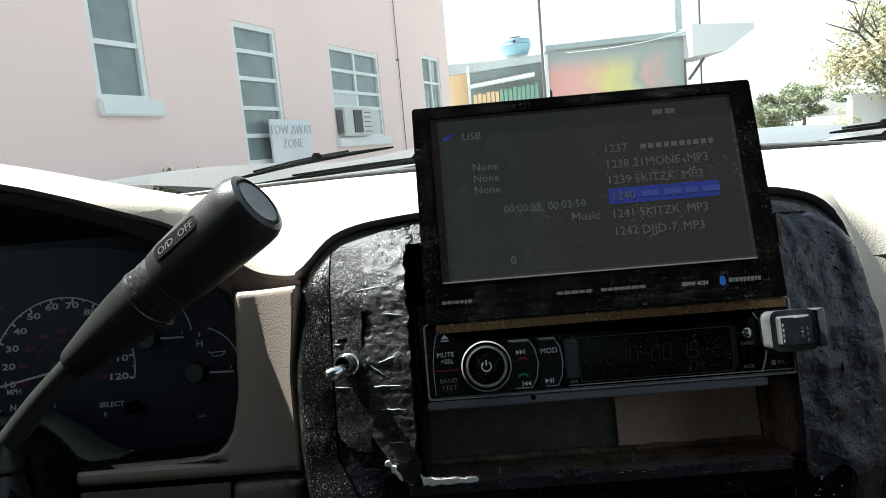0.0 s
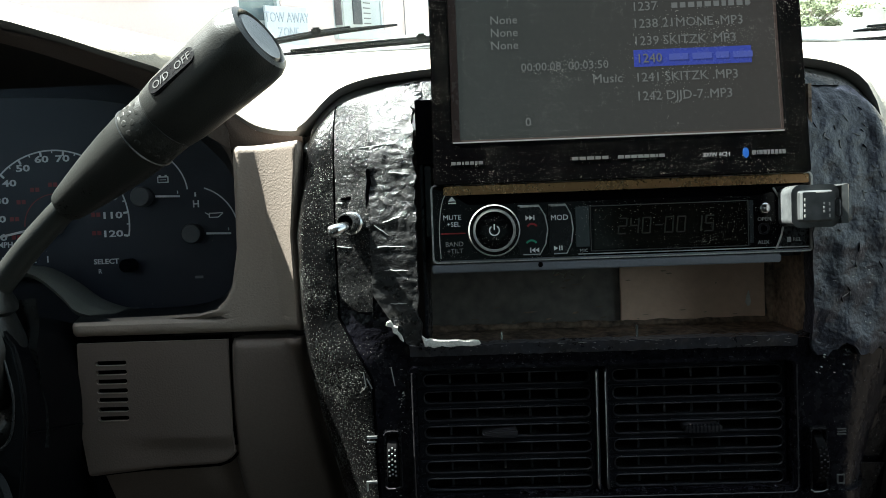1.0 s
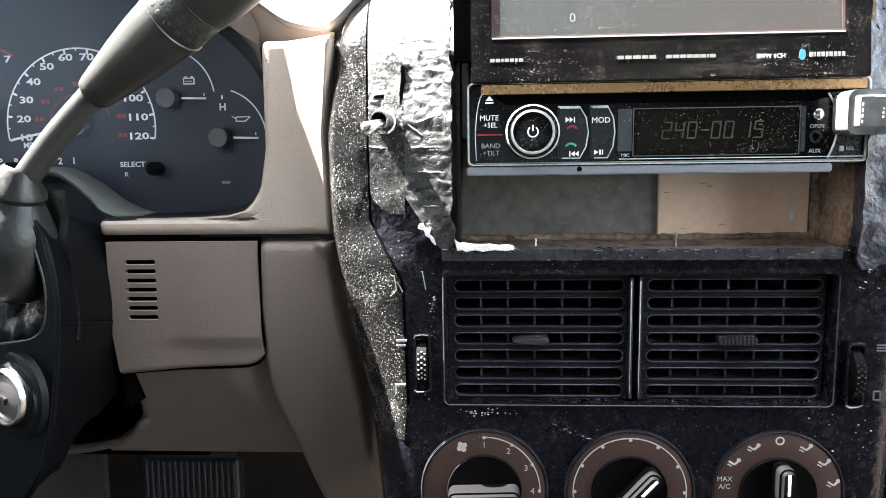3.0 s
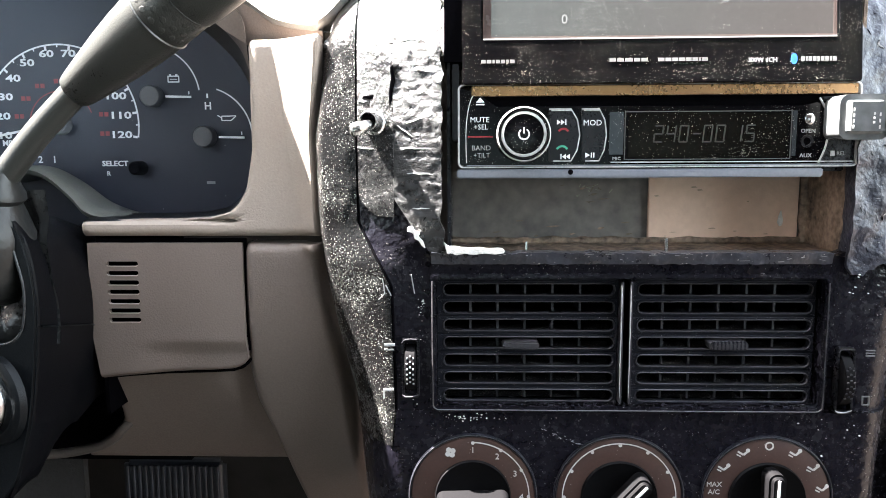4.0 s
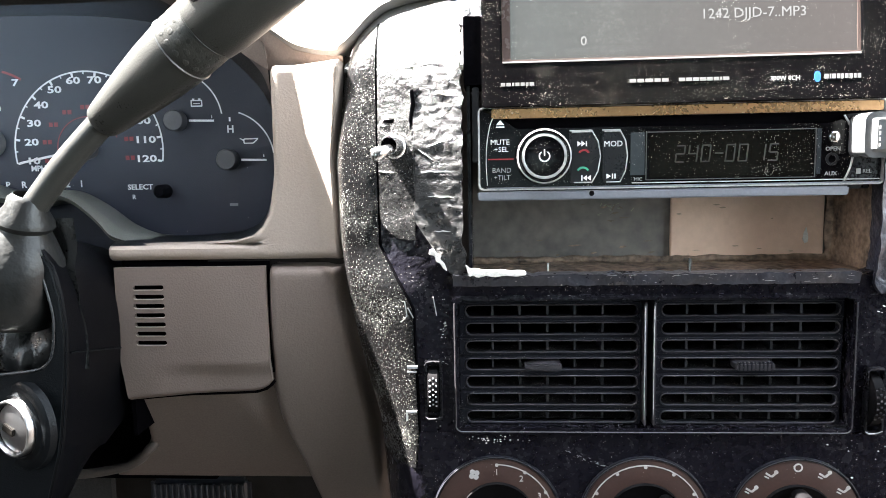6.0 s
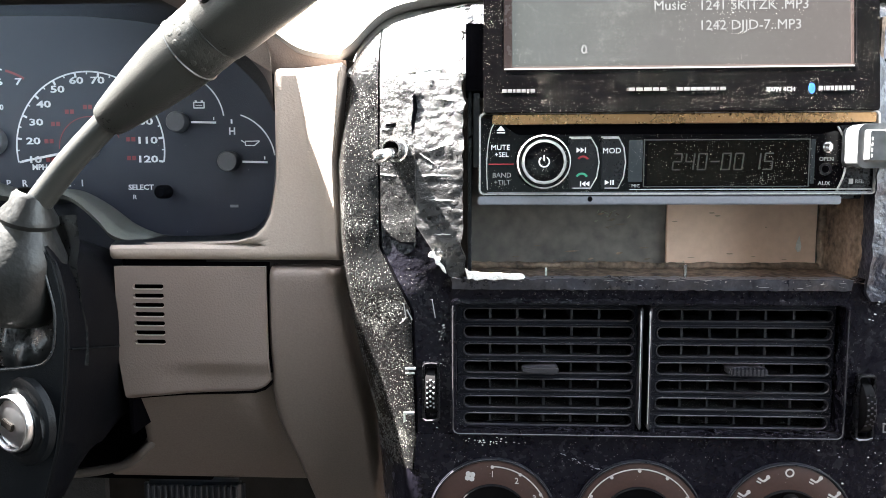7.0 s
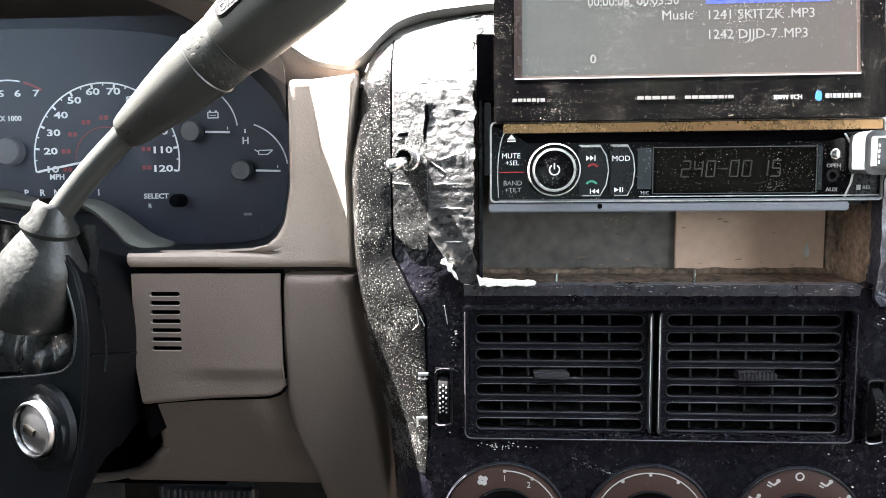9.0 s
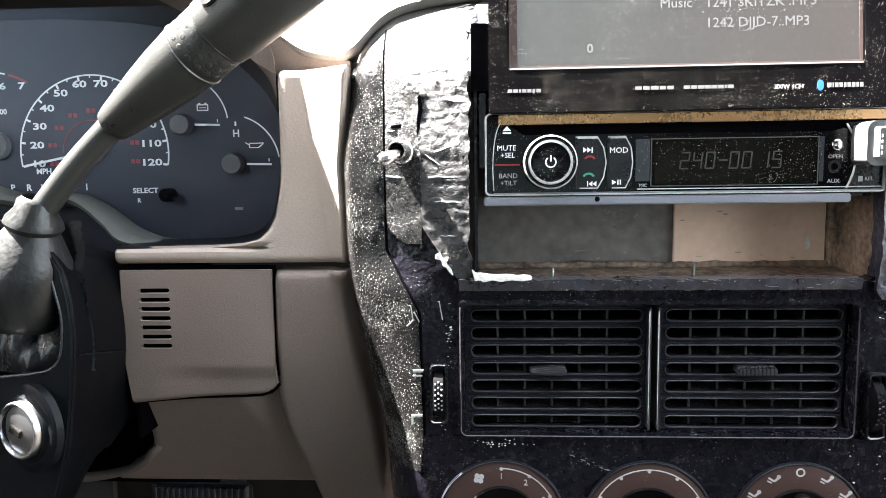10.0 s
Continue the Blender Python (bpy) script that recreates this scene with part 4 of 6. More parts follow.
part("lower_face", thick(loft(skin(np.linspace(-13.4, -11.6, 7), lambda z: groove(z) + 0.02, edge_right, 60)), 0.9), GLOSS_BLACK, console, "", True)
# the bare edge where paint has chipped off
part("chipped_edge", prism([(-0.65, -3.42), (-0.45, -3.62), (-0.2, -3.6), (0.1, -3.66), (0.6, -3.68), (1.0, -3.66), (1.4, -3.73), (1.8, -3.7), (2.1, -3.74), (2.14, -3.93), (1.7, -4.0), (1.2, -3.95), (0.7, -4.02), (0.3, -3.95), (-0.1, -4.04), (-0.3, -3.93), (-0.5, -4.0)], -0.5, -0.2, 0.04), BARE, console, "bare white chipped plastic")
part("chip", prism([(-2.3, -2.75), (-2.1, -2.7), (-1.98, -2.95), (-1.75, -3.02), (-1.82, -3.2), (-1.62, -3.4), (-1.5, -3.75), (-1.68, -3.6), (-1.83, -3.35), (-2.0, -3.3), (-2.06, -3.02), (-2.35, -2.95)], -0.33, -0.05, 0.03), BARE, console, "bare white chipped plastic")
crack = [(-2.95, 4.6), (-2.85, 3.9), (-3.0, 3.3), (-2.95, 2.6), (-3.12, 2.55), (-3.15, 3.3), (-3.05, 4.0), (-3.08, 4.5)]
part("crack", prism(crack, face_depth(-3, 3.6) - 0.06, face_depth(-3, 3.6) + 0.3), VOID, console, "dark crack in the paint")
part("scar", prism([(-4.35, 3.25), (-3.7, 3.3), (-3.65, 3.18), (-4.0, 3.1), (-4.4, 3.15)], face_depth(-4, 3.2) - 0.03, face_depth(-4, 3.2) + 0.2), VOID, console)
for x0, z0, x1, z1 in ((-3.55, -5.2, -3.45, -5.9), (-3.45, -5.9, -3.75, -6.2), (-3.4, -5.5, -3.15, -6.0), (-2.2, -5.0, -2.05, -5.9)):
    y = face_depth((x0 + x1) / 2, (z0 + z1) / 2)
    part("scratch", stroke(x0, z0, x1, z1, 0.045, y - 0.03, 0.05), PRINT_DIM, console, "bare white scratch")
crng = random.Random(33)
for k in range(40):
    x, z, r = crng.uniform(1.6, 17.0), -3.98 - 0.45 * crng.random() ** 2, crng.uniform(0.03, 0.3) * crng.random()
    y, drop = face_depth(x, z) - 0.19, crng.gauss(0, 0.05)
    if 3.8 < x < 5.4:
        continue
    part("scratch", stroke(x - r, z - drop * r * 4, x + r, z + drop * r * 4, crng.uniform(0.008, 0.02), y, 0.12), MARK, console, "pale scratch along the lip")
for k in range(60):
    x, z, a, r = crng.uniform(18.15, 21.9), crng.uniform(-4.2, 6.8), crng.gauss(-0.9, 0.5), crng.uniform(0.05, 0.22)
    y = face_depth(x, z)
    y += cheek_relief(Vector((x, y, z)))
    w = r * crng.uniform(0.08, 0.17)
    across, along = Vector((-math.sin(a), math.cos(a))) * w, Vector((math.cos(a), math.sin(a))) * r
    tear = [Vector((x, z)) - along, Vector((x, z)) - across * 0.8, Vector((x, z)) + along, Vector((x, z)) + across]
    part("film_tear", prism([tuple(p) for p in tear], y - 0.03, y + 0.15), PRINT_DIM if k % 3 else VOID, console, "dark tear in the paint film" if k % 3 == 0 else "pale fleck in the paint film")
# flecks of bare plastic where the paint has worn through
rng = random.Random(21)
for cx, cz, sx, sz, count in ((0.6, -11.95, 1.3, 0.24, 34), (17.6, -12.5, 1.8, 0.8, 12), (-1.75, -6.6, 0.2, 1.5, 22), (-2.6, -12.5, 1.0, 1.2, 26), (18.3, -5.6, 0.8, 0.6, 7), (20.5, -1.5, 1.4, 2.2, 22)):
    for _ in range(count):
        x, z, r = rng.gauss(cx, sx * 0.5), rng.gauss(cz, sz * 0.5), rng.uniform(0.01, 0.034) * rng.choice((0.7, 1, 1, 1.5))
        y = face_depth(x, z)
        part("paint_chip", prism([(x - r * 1.6, z), (x - 0.3 * r, z - r * rng.uniform(0.4, 1)), (x + r * 1.4, z - 0.2 * r), (x + 0.2 * r, z + r)], y - 0.03 - (0.0 if x > -1.3 else -0.12), y + 0.1), BARE, console)
for k in range(40):
    u = rng.random()
    x, z, r = 4.1 + 2.5 * u + rng.gauss(0, 0.08), -12.55 - 1.0 * u + rng.gauss(0, 0.07), rng.uniform(0.008, 0.026)
    y = face_depth(x, z)
    part("paint_chip", prism([(x - r * 2.4, z + r), (x - 0.3 * r, z - r * 0.6), (x + r * 2.2, z - r), (x + 0.2 * r, z + r * 0.5)], y - 0.03, y + 0.1), PRINT_DIM, console)
# the pocket below the stereo
pocket = thing("console_pocket", "open dusty pocket below the stereo, grime along its floor", "pocket", (8.6, 3, -4.2))
part("back", box(-0.6, 18.6, 5.0, 5.3, -4.3, 8), CAVITY, pocket)
part("side", box(-0.5, -0.35, 0.5, 5.0, -4.3, 7.8), GLOSS_BLACK, pocket)
ridge = tube([(x, 4.75, -3.95 + 0.1 * noise.noise(Vector((x * 0.7, 0, 2)))) for x in np.linspace(-0.35, 17.95, 60)], [0.2 + 0.07 * noise.noise(Vector((x * 1.3, 0, 6))) + 0.05 * noise.noise(Vector((x * 4.1, 0, 6))) for x in np.linspace(-0.35, 17.95, 60)], 10)
part("grime_ridge", ridge, GRIME, pocket, "brown grime along the back edge", True)
ridge = tube([(17.9, 4.75, z) for z in np.linspace(-4.0, 1.0, 20)], [0.25 + 0.15 * noise.noise(Vector((z * 1.3, 0, 8))) for z in np.linspace(-4.0, 1.0, 20)], 10)
part("grime_ridge", ridge, GRIME, pocket, "brown grime along the back edge", True)
# Added black block paints the shade of the gap beside the screen.
part("gap_shade_block", box(-0.62, 1.2, 0.35, 3.0, 4.7, 7.75), VOID, pocket, "added black block for the dark gap behind the screen")
rows = []
for u in np.linspace(0, 1, 16):
    row = []
    for x in np.linspace(-0.85, 0.9, 16):
        foot = 7.45 + 0.18 * noise.noise(Vector((x * 2.5, 0, 5)))
        z = foot + (arch(x) - 0.05 - foot) * u
        row.append((x, min(face_depth(-0.65, z), 0.3 + 9 * u) + 0.05 + 0.05 * noise.noise(Vector((x * 1.6, 1, z * 2))), z))
    rows.append(row)
part("tape_corner", thick(loft(rows), 0.5), CRUST, console, "crinkled gritty tape with a few painted glints", True)
# The same black filler for shade, at the right.
part("gap_shade_block", box(16.6, 17.8, 0.75, 3.0, 4.7, 8.75), VOID, pocket, "added black block for the dark gap behind the screen")
part("side", box(17.95, 18.1, 0.4, 5.0, -4.3, 7.8), GRIME, pocket, "stained brown side")
fl = loft([[(x, y, -4.15 + 0.10 * (y / 5) + 0.09 * noise.noise(Vector((x * 1.2, y * 1.2, 1)))) for x in np.linspace(-0.6, 18, 60)] for y in np.linspace(0.2, 5.0, 14)])
part("floor", fl, GRIME, pocket, "brown rusty grime", True)
card = thing("tan_card", "tan card standing at the back of the pocket", "card", (13.5, 4.85, -3.95))
part("sheet", box(9.9, 17.6, 4.7, 4.98, -3.95, 1.0, 0.03), CARD, card)
part("tear", prism([(16.72, -2.35), (16.84, -2.9), (16.8, -3.15), (16.66, -3.2), (16.55, -3.0), (16.6, -2.7)], 4.66, 4.71), BARE, card, "pale drop-shaped tear")
rng = random.Random(5)
for x, z in ((10.3, -1.6), (12.2, -1.15), (12.5, -1.3), (15.0, -1.9), (13.2, -3.3), (11.2, -3.5), (14.4, -3.45), (16.0, -3.6), (10.8, -3.7)):
    w, h = rng.uniform(0.05, 0.22), rng.uniform(0.015, 0.045)
    part("stain", prism([(x - w, z), (x - 0.3 * w, z - h), (x + w, z - 0.4 * h), (x + 0.4 * w, z + h), (x - 0.5 * w, z + 0.7 * h)], 4.675, 4.71), CARD_STAIN, card, "brown smear")
for x, z, k in ((6.5, -1.2, 1.0), (7.1, -1.5, 1.3), (7.6, -1.75, 1.2), (6.9, -1.9, 0.8), (3.2, -2.9, 0.6), (5.0, -3.2, 1.0), (7.5, -3.3, 1.2), (8.8, -3.0, 0.7), (2.0, -3.5, 1.1), (6.0, -3.6, 1.5), (4.1, -3.7, 1.2), (9.0, -3.6, 1.0)):
    w, h = k * rng.uniform(0.1, 0.4), k * rng.uniform(0.02, 0.05)
    part("stain", prism([(x - w, z - h), (x - 0.2 * w, z - 1.6 * h), (x + w, z + 0.4 * h), (x + 0.3 * w, z + h), (x - 0.6 * w, z + 0.5 * h)], 4.97, 5.01), GRIME_DARK if rng.random() < 0.5 else GRIME, pocket, "dark smear")
for k in range(16):
    x, z, a, r = rng.gauss(7.0, 0.5), rng.gauss(-1.35, 0.25), rng.gauss(0.3, 0.5), rng.uniform(0.05, 0.2)
    part("scrawl", stroke(x - r * math.cos(a), z - r * math.sin(a), x + r * math.cos(a), z + r * math.sin(a), rng.uniform(0.02, 0.06), 5.0, 0.015), SCRAWL if k % 3 else GRIME_DARK, pocket, "pale scuff marks")
solid("metal_clip", box(3.14, 3.22, 0.4, 0.55, -3.92, -3.5, 0.02), STEEL, "small upright metal clip on the pocket floor", "clip", group="pocket clips")
solid("metal_clip", box(9.6, 9.72, 0.35, 0.6, -4.06, -3.35, 0.02), STEEL, "small upright metal clip on the pocket floor", "clip", group="pocket clips")

# ---- dash pad, brow and trim ----
def arch_gap(x):
    """The height of the shaded strip between the pad and the console's arched top."""
    return ramp(x, [(-6.8, 0.1), (-6.2, 0.42), (-3.0, 0.42), (1.0, 0.14), (15, 0.14), (19, 0.42), (22.4, 0.42), (23, 0.1)])


dash = thing("dashboard", "cream vinyl dashboard with taupe plastic trim", "dashboard", (0, 10, -10))
RIM = [(-70, 6.0), (-52, 8), (-44, 11.0), (-34, 13.3), (-28, 13.5), (-21.3, 12.45), (-16.8, 11.1), (-12.8, 9.4), (-10.6, 8.0), (-9.2, 6.95), (-8.0, 6.62), (-6.75, 6.5)]
CREST = [(-70, 13), (-52, 14.2), (-44, 15.3), (-34, 16.3), (-28, 15.5), (-21.2, 14.25), (-16.8, 12.95), (-12.4, 11.4), (-8.8, 10.9), (-5, 10.6), (8, 10.7), (24, 10.4), (30, 10.2), (75, 10)]
lines = []
for x in np.concatenate([np.linspace(-62, -14, 25), np.linspace(-13, -6.8, 20), np.linspace(-6.75, 23, 70), np.linspace(23.2, 74, 24)]):
    c = ramp(x, CREST)
    if x < -6.75:
        r, y0, under = ramp(x, RIM), ramp(x, [(-22, -0.4), (-17, 1.2), (-15, 2.3), (-12.5, 3.0), (-9, 2.9), (-6.7, 2.5)]), 9.0
    elif x < 2 * MIDDLE + 6.6:
        r, y0, under = max(arch(x), 6.45 if x < 0 else 3.0) + arch_gap(x), 2.1, 3.5
    else:
        r, y0, under = ramp(x, [(22.8, 4.0), (24, -4.0), (75, -5)]), 2.3, 5.0
    crest_y = y0 + ramp(x, [(-20, 5.0), (-8, 4.6), (0, 5.0)])
    mid = 0.45 * (c - r)
    prof = [(under, r + 0.15), (y0 + 1.2, r + 0.02), (y0 + 0.25, r + 0.05), (y0, r + 0.3), (y0 + 0.35, r + 0.3 + 0.3 * (c - r)), (y0 + 1.4, r + 0.3 + 0.62 * (c - r)), (y0 + 2.9, r + 0.25 + 0.87 * (c - r)), (crest_y, c + 0.12)]
    hump = 1.3 * math.exp(-((x + 4) / 34) ** 2)
    flat = ramp(x, [(-62, 14.5), (-20, 13.4), (-8, 12.6), (75, 12.4)])
    prof += [(crest_y + 3, max(c + 0.4, flat - 0.8)), (16, max(c + 0.2, flat + 0.9) if x < -12 else flat + 0.7), (30, 16.3 + 0.4 * hump), (44, 19.6 + hump), (50, 20.2 + 1.3 * hump), (52, 18.5)]
    lines.append([Vector((x, y, z)) for y, z in prof])
grid = np.array([[tuple(p) for p in line] for line in lines])
soft = grid.copy()
for _ in range(10):
    soft[1:-1, 4:, 1:] = 0.25 * soft[:-2, 4:, 1:] + 0.5 * soft[1:-1, 4:, 1:] + 0.25 * soft[2:, 4:, 1:]
for _ in range(2):
    soft[1:-1, :4, 1:] = 0.25 * soft[:-2, :4, 1:] + 0.5 * soft[1:-1, :4, 1:] + 0.25 * soft[2:, :4, 1:]
part("pad", loft([[tuple(p) for p in line[3:]] for line in soft]), CREAM, dash, "cream grained vinyl pad", "all")
# The pad's lip is cut off and coloured grey to paint its shade.
part("pad_lip", loft([[tuple(p) for p in line[:4]] for line in soft]), LIP_SHADE_GREY, dash, "rolled lip of the pad, coloured grey for its shade", "all")

# An added strip carries the shade below the pad in its grey.
for xs in (np.linspace(-6.5, 2.0, 40), np.linspace(14.2, 22.7, 40)):
    strip = [[(x, y, max(arch(x), 5.9) + arch_gap(x) * k) for x in xs] for y, k in ((3.1, 1.35), (2.8, 1.0), (2.55, 0.5), (2.35, -0.15), (2.4, -0.6))]
    part("arch_strip", thick(loft(strip), 0.3), LIP_SHADE_GREY, dash, "added strip coloured grey for shade under the pad", True)
inner = smooth_line([(-10.35, 6.1, 0), (-10.3, 3.0, 0), (-10.35, 0.8, 0), (-10.7, -1.1, 0), (-11.6, -2.25, 0), (-13.0, -2.62, 0), (-15, -2.68, 0), (-19.2, -2.7, 0)], 4)
INNER = [(-3.45, -19.3), (-2.72, -19.3), (-2.66, -14.5), (-2.55, -12.8), (-2.25, -11.6), (-1.8, -11.1), (-1.1, -10.7), (0.8, -10.35), (6.2, -10.32)]


def bezel_depth(x, z):
    """The surround turns to face the door side beside the console."""
    a, right = ramp(z, INNER), edge_left(z) - 0.2
    y = 2.55 - 0.5 * max(0, x - (-9.12 + (6 - z) * 0.125 + 0.012 * max(0, 1 - z) ** 2)) ** 1.2
    y += 0.35 * max(0, 1 - (x - a) / 0.35) ** 2 + 0.3 * max(0, 1 - (right - x) / 0.22) ** 2 + 0.3 * max(0, 1 - (6.2 - z) / 0.3) ** 2
    if x < -11.2:
        y += 0.3 * max(0, 1 - abs(z + 2.66) / 0.25) ** 2
    return y + 0.25 * max(0, 1 - (z + 3.45) / 0.3) ** 2


zs = list(np.linspace(-3.45, -2.72, 6)) + [-2.69, -2.66, -2.6, -2.55, -2.4, -2.25, -2.0, -1.8, -1.5, -1.1] + list(np.linspace(-0.8, 5.8, 20)) + [5.95, 6.05, 6.13, 6.2]
rows = []
for z in zs:
    a, right = ramp(z, INNER), min(edge_left(z) - 0.2, -6.55)
    us = np.concatenate([[0, 0.1, 0.2, 0.35], np.linspace(0.5, right - a - 0.3, 34), np.array([right - a - 0.2, right - a - 0.1, right - a])])
    rows.append([(a + u, bezel_depth(a + u, z), z) for u in us])
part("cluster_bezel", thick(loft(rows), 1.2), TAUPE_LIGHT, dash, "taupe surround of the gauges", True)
back_line = [(-12.2, 6.4), (-12.15, 3.0), (-12.3, 0.9), (-12.7, -1.2), (-13.5, -2.2), (-15.0, -2.6), (-17, -2.72), (-22.0, -2.75)]
front = [Vector((p.x, 2.9, p.y)) for p in inner]
rear = smooth_line([(x, 9.2, z) for x, z in back_line], 4)
part("cluster_well", loft([front, [a.lerp(b, 0.5) for a, b in zip(front, rear)], rear]), SHROUD, dash, "dark well wall round the gauges", True)
visor = [(-10.35, 2.6, 6.15), (-10.8, 3.1, 7.6), (-12.6, 3.1, 9.25), (-15, 2.5, 10.4), (-18, 1.4, 11.4), (-24, 0.5, 12.6), (-34, 0.5, 13.0)]
visor_back = [(-12.15, 8.95, 4.6), (-12.9, 8.95, 6.0), (-14.6, 8.95, 7.7), (-16.5, 8.95, 8.9), (-19.5, 8.95, 9.9), (-25, 8.95, 10.4), (-34, 8.95, 10.4)]
a, b = smooth_line(visor, 6), smooth_line(visor_back, 6)
def brow(u, f):
    p, q = u
    return p.lerp(q, f) + Vector((0, 0, 0.15 * math.sin(math.pi * min(1.0, f * 1.3))))


# Past this split the brow is coloured darker, to hold the recess's shade.
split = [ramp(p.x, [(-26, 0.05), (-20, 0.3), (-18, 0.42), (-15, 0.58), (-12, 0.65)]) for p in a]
pairs = list(zip(a, b))
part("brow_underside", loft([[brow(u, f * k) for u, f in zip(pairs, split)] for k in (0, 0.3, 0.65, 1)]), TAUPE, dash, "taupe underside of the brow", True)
part("cluster_visor", loft([[brow(u, f + (1 - f) * k) for u, f in zip(pairs, split)] for k in (0, 0.3, 0.65, 1)]), HOOD_DARK, dash, "visor over the gauges, coloured dark for its shade", True)
rear = smooth_line([(-34, 8.8, 0.9), (-30, 8.8, 0.7), (-27.7, 8.8, 0.14), (-25.6, 8.8, 0.13), (-24.58, 8.8, 0.12), (-23.56, 8.8, -0.15), (-22.16, 8.8, -0.96), (-20.76, 8.8, -2.01), (-19.34, 8.8, -2.58), (-18.4, 8.8, -2.66)], 5)
fore = smooth_line([(-32, 6, 0.3), (-28.5, 6, 0.0), (-26.2, 6, -0.3), (-24.6, 6, -0.1), (-23.6, 6, -0.15), (-22.7, 6, -0.6), (-21.6, 6, -1.6), (-20.9, 6, -2.4), (-19.9, 6, -2.75), (-19.0, 6, -2.8)], 5)
cowl_rows = [rear, [a.lerp(b, 0.5) + Vector((0, 0, 0.12)) for a, b in zip(rear, fore)], fore, [p + Vector((-0.1, 0.25, -0.25)) for p in fore], [p + Vector((-0.5, 3.0, -0.6)) for p in fore]]
part("column_cowl", loft(cowl_rows), COWL, dash, "grey-green curved cowl over the column", True)

# the slotted cover beside the column
cover = part("slotted_cover", join(
    loft([[(x, y, z) for x in (-18.95, -18.62)] for y, z in ((2.6, -3.8), (2.6, -8.6))]), bmesh.new()), TAUPE, dash, "taupe slotted speaker cover")
cells = []
for k in range(7):
    z = -4.87 - 0.488 * k
    cells.append(frame_plate(rounded(-18.62, -16.2, z - 0.244, z + 0.244, 0.001), rounded(-18.02, -16.37, z - 0.125, z + 0.125, 0.1), 2.6, 2.85))
cells += [box(-18.62, -16.2, 2.6, 2.85, -4.626, -3.8), box(-18.62, -16.2, 2.6, 2.85, -8.75, -8.042), box(-16.2, -10.98, 2.6, 2.85, -8.75, -3.8), box(-18.95, -18.62, 2.61, 2.85, -8.75, -3.8)]
for cell in cells:
    part("slot_plate", cell, TAUPE, cover)
# Paler tubes paint the light on each slot's lower lip.
for k in range(7):
    z = -4.87 - 0.488 * k - 0.125
    part("slot_edge", tube([(-18.0, 2.63, z + 0.06), (-17.93, 2.6, z), (-17.2, 2.6, z - 0.005), (-16.46, 2.6, z), (-16.4, 2.63, z + 0.05)], 0.03, 6), TAUPE_LIGHT, cover, "rounded slot edge painted paler as if lit", True)
# A black sheet paints the shade seen through the slots.
part("slot_backing", box(-18.8, -16.2, 2.95, 3.0, -8.3, -4.3), VOID, cover, "black sheet standing in for shade behind the slots")
FOOT = [(-18.95, -10.98), (-17.5, -10.82), (-15.5, -10.66), (-13, -10.58), (-11.9, -10.52), (-11.4, -10.36), (-11.1, -10.12), (-10.95, -9.9)]
rows = []
for u in list(np.linspace(0, 0.9, 16)) + [0.93, 0.96, 0.98, 1.0]:
    row = []
    for x in np.linspace(-18.95 + 0.3 * u, -10.98, 30):
        z = -8.75 + (ramp(x, FOOT) + 8.75) * u
        row.append((x, 2.6 + 0.28 * ease(-8.8, -9.7, z) * ease(-17.6, -13.5, x) + 0.3 * max(0, (u - 0.88) / 0.12) ** 2, z))
    rows.append(row)
part("cover_foot", thick(loft(rows), 0.3), TAUPE, cover, "", True)
# A black strip paints the shadow gap along the cover's foot.
part("foot_gap", tube([(x, 3.27, z - 0.07) for x, z in FOOT], 0.1, 8), VOID, dash, "black strip drawing the shadow gap under the cover")
TRIM_LEFT = [(-21, -9.2), (-15.6, -10.1), (-12.5, -10.95), (-10.2, -11.15), (-6, -10.92), (-3.85, -10.83)]
rows = []
for z in [-3.85, -3.9, -3.98, -4.1, -4.3] + list(np.linspace(-4.6, -21, 36)):
    a, b = ramp(z, TRIM_LEFT), edge_left(z) - 0.25
    y = 2.45 + 0.02 * max(0, -4 - z) ** 2 + 0.4 * max(0, 1 - (-3.85 - z) / 0.4) ** 2
    rows.append([(a + (b - a) * u, y - 1.35 * max(0, a + (b - a) * u + 8.13 - 0.75 * (-3.8 - z)) ** 1.1 + 0.45 * max(0, 1 - (b - a) * u / 0.4) ** 2 + 1.1 * max(0, 1 - (b - a) * (1 - u) / 0.6) ** 2, z) for u in (0, 0.02, 0.05, 0.08, 0.12, 0.2, 0.35, 0.5, 0.6, 0.65, 0.7, 0.75, 0.8, 0.84, 0.88, 0.92, 0.95, 0.98, 1)])
trim = thick(loft(rows), 1.4)
part("side_trim", trim, TAUPE, dash, "taupe trim beside the console", True)
KNEE_LEFT = [(-17.9, -23.2), (-17.3, -22.8), (-16.6, -22.0), (-15.9, -20.9), (-15.2, -20.15), (-14.4, -19.6), (-13.6, -19.45), (-11.4, -19.45), (-10.4, -19.2)]
KNEE_RIGHT = [(-16.6, -8.9), (-15.1, -9.5), (-12.9, -10.9), (-11.0, -12.0), (-10.4, -12.0)]


def knee_depth(x, z, a, b):
    """The knee panel leans away towards the floor and rolls in at its edges."""
    y = 3.5 + 0.58 * (-10.4 - z) + 0.9 * max(0, 1 - (x - a) / 0.55) ** 2
    return y + 1.4 * ease(-17.0, -17.9, z) ** 2 + 0.6 * ease(b - 1.6, b + 0.4, x)


rows = []
for z in list(np.linspace(-10.4, -16.8, 24)) + [-17.1, -17.35, -17.55, -17.7, -17.8, -17.85]:
    a, b = ramp(z, KNEE_LEFT), -8.7
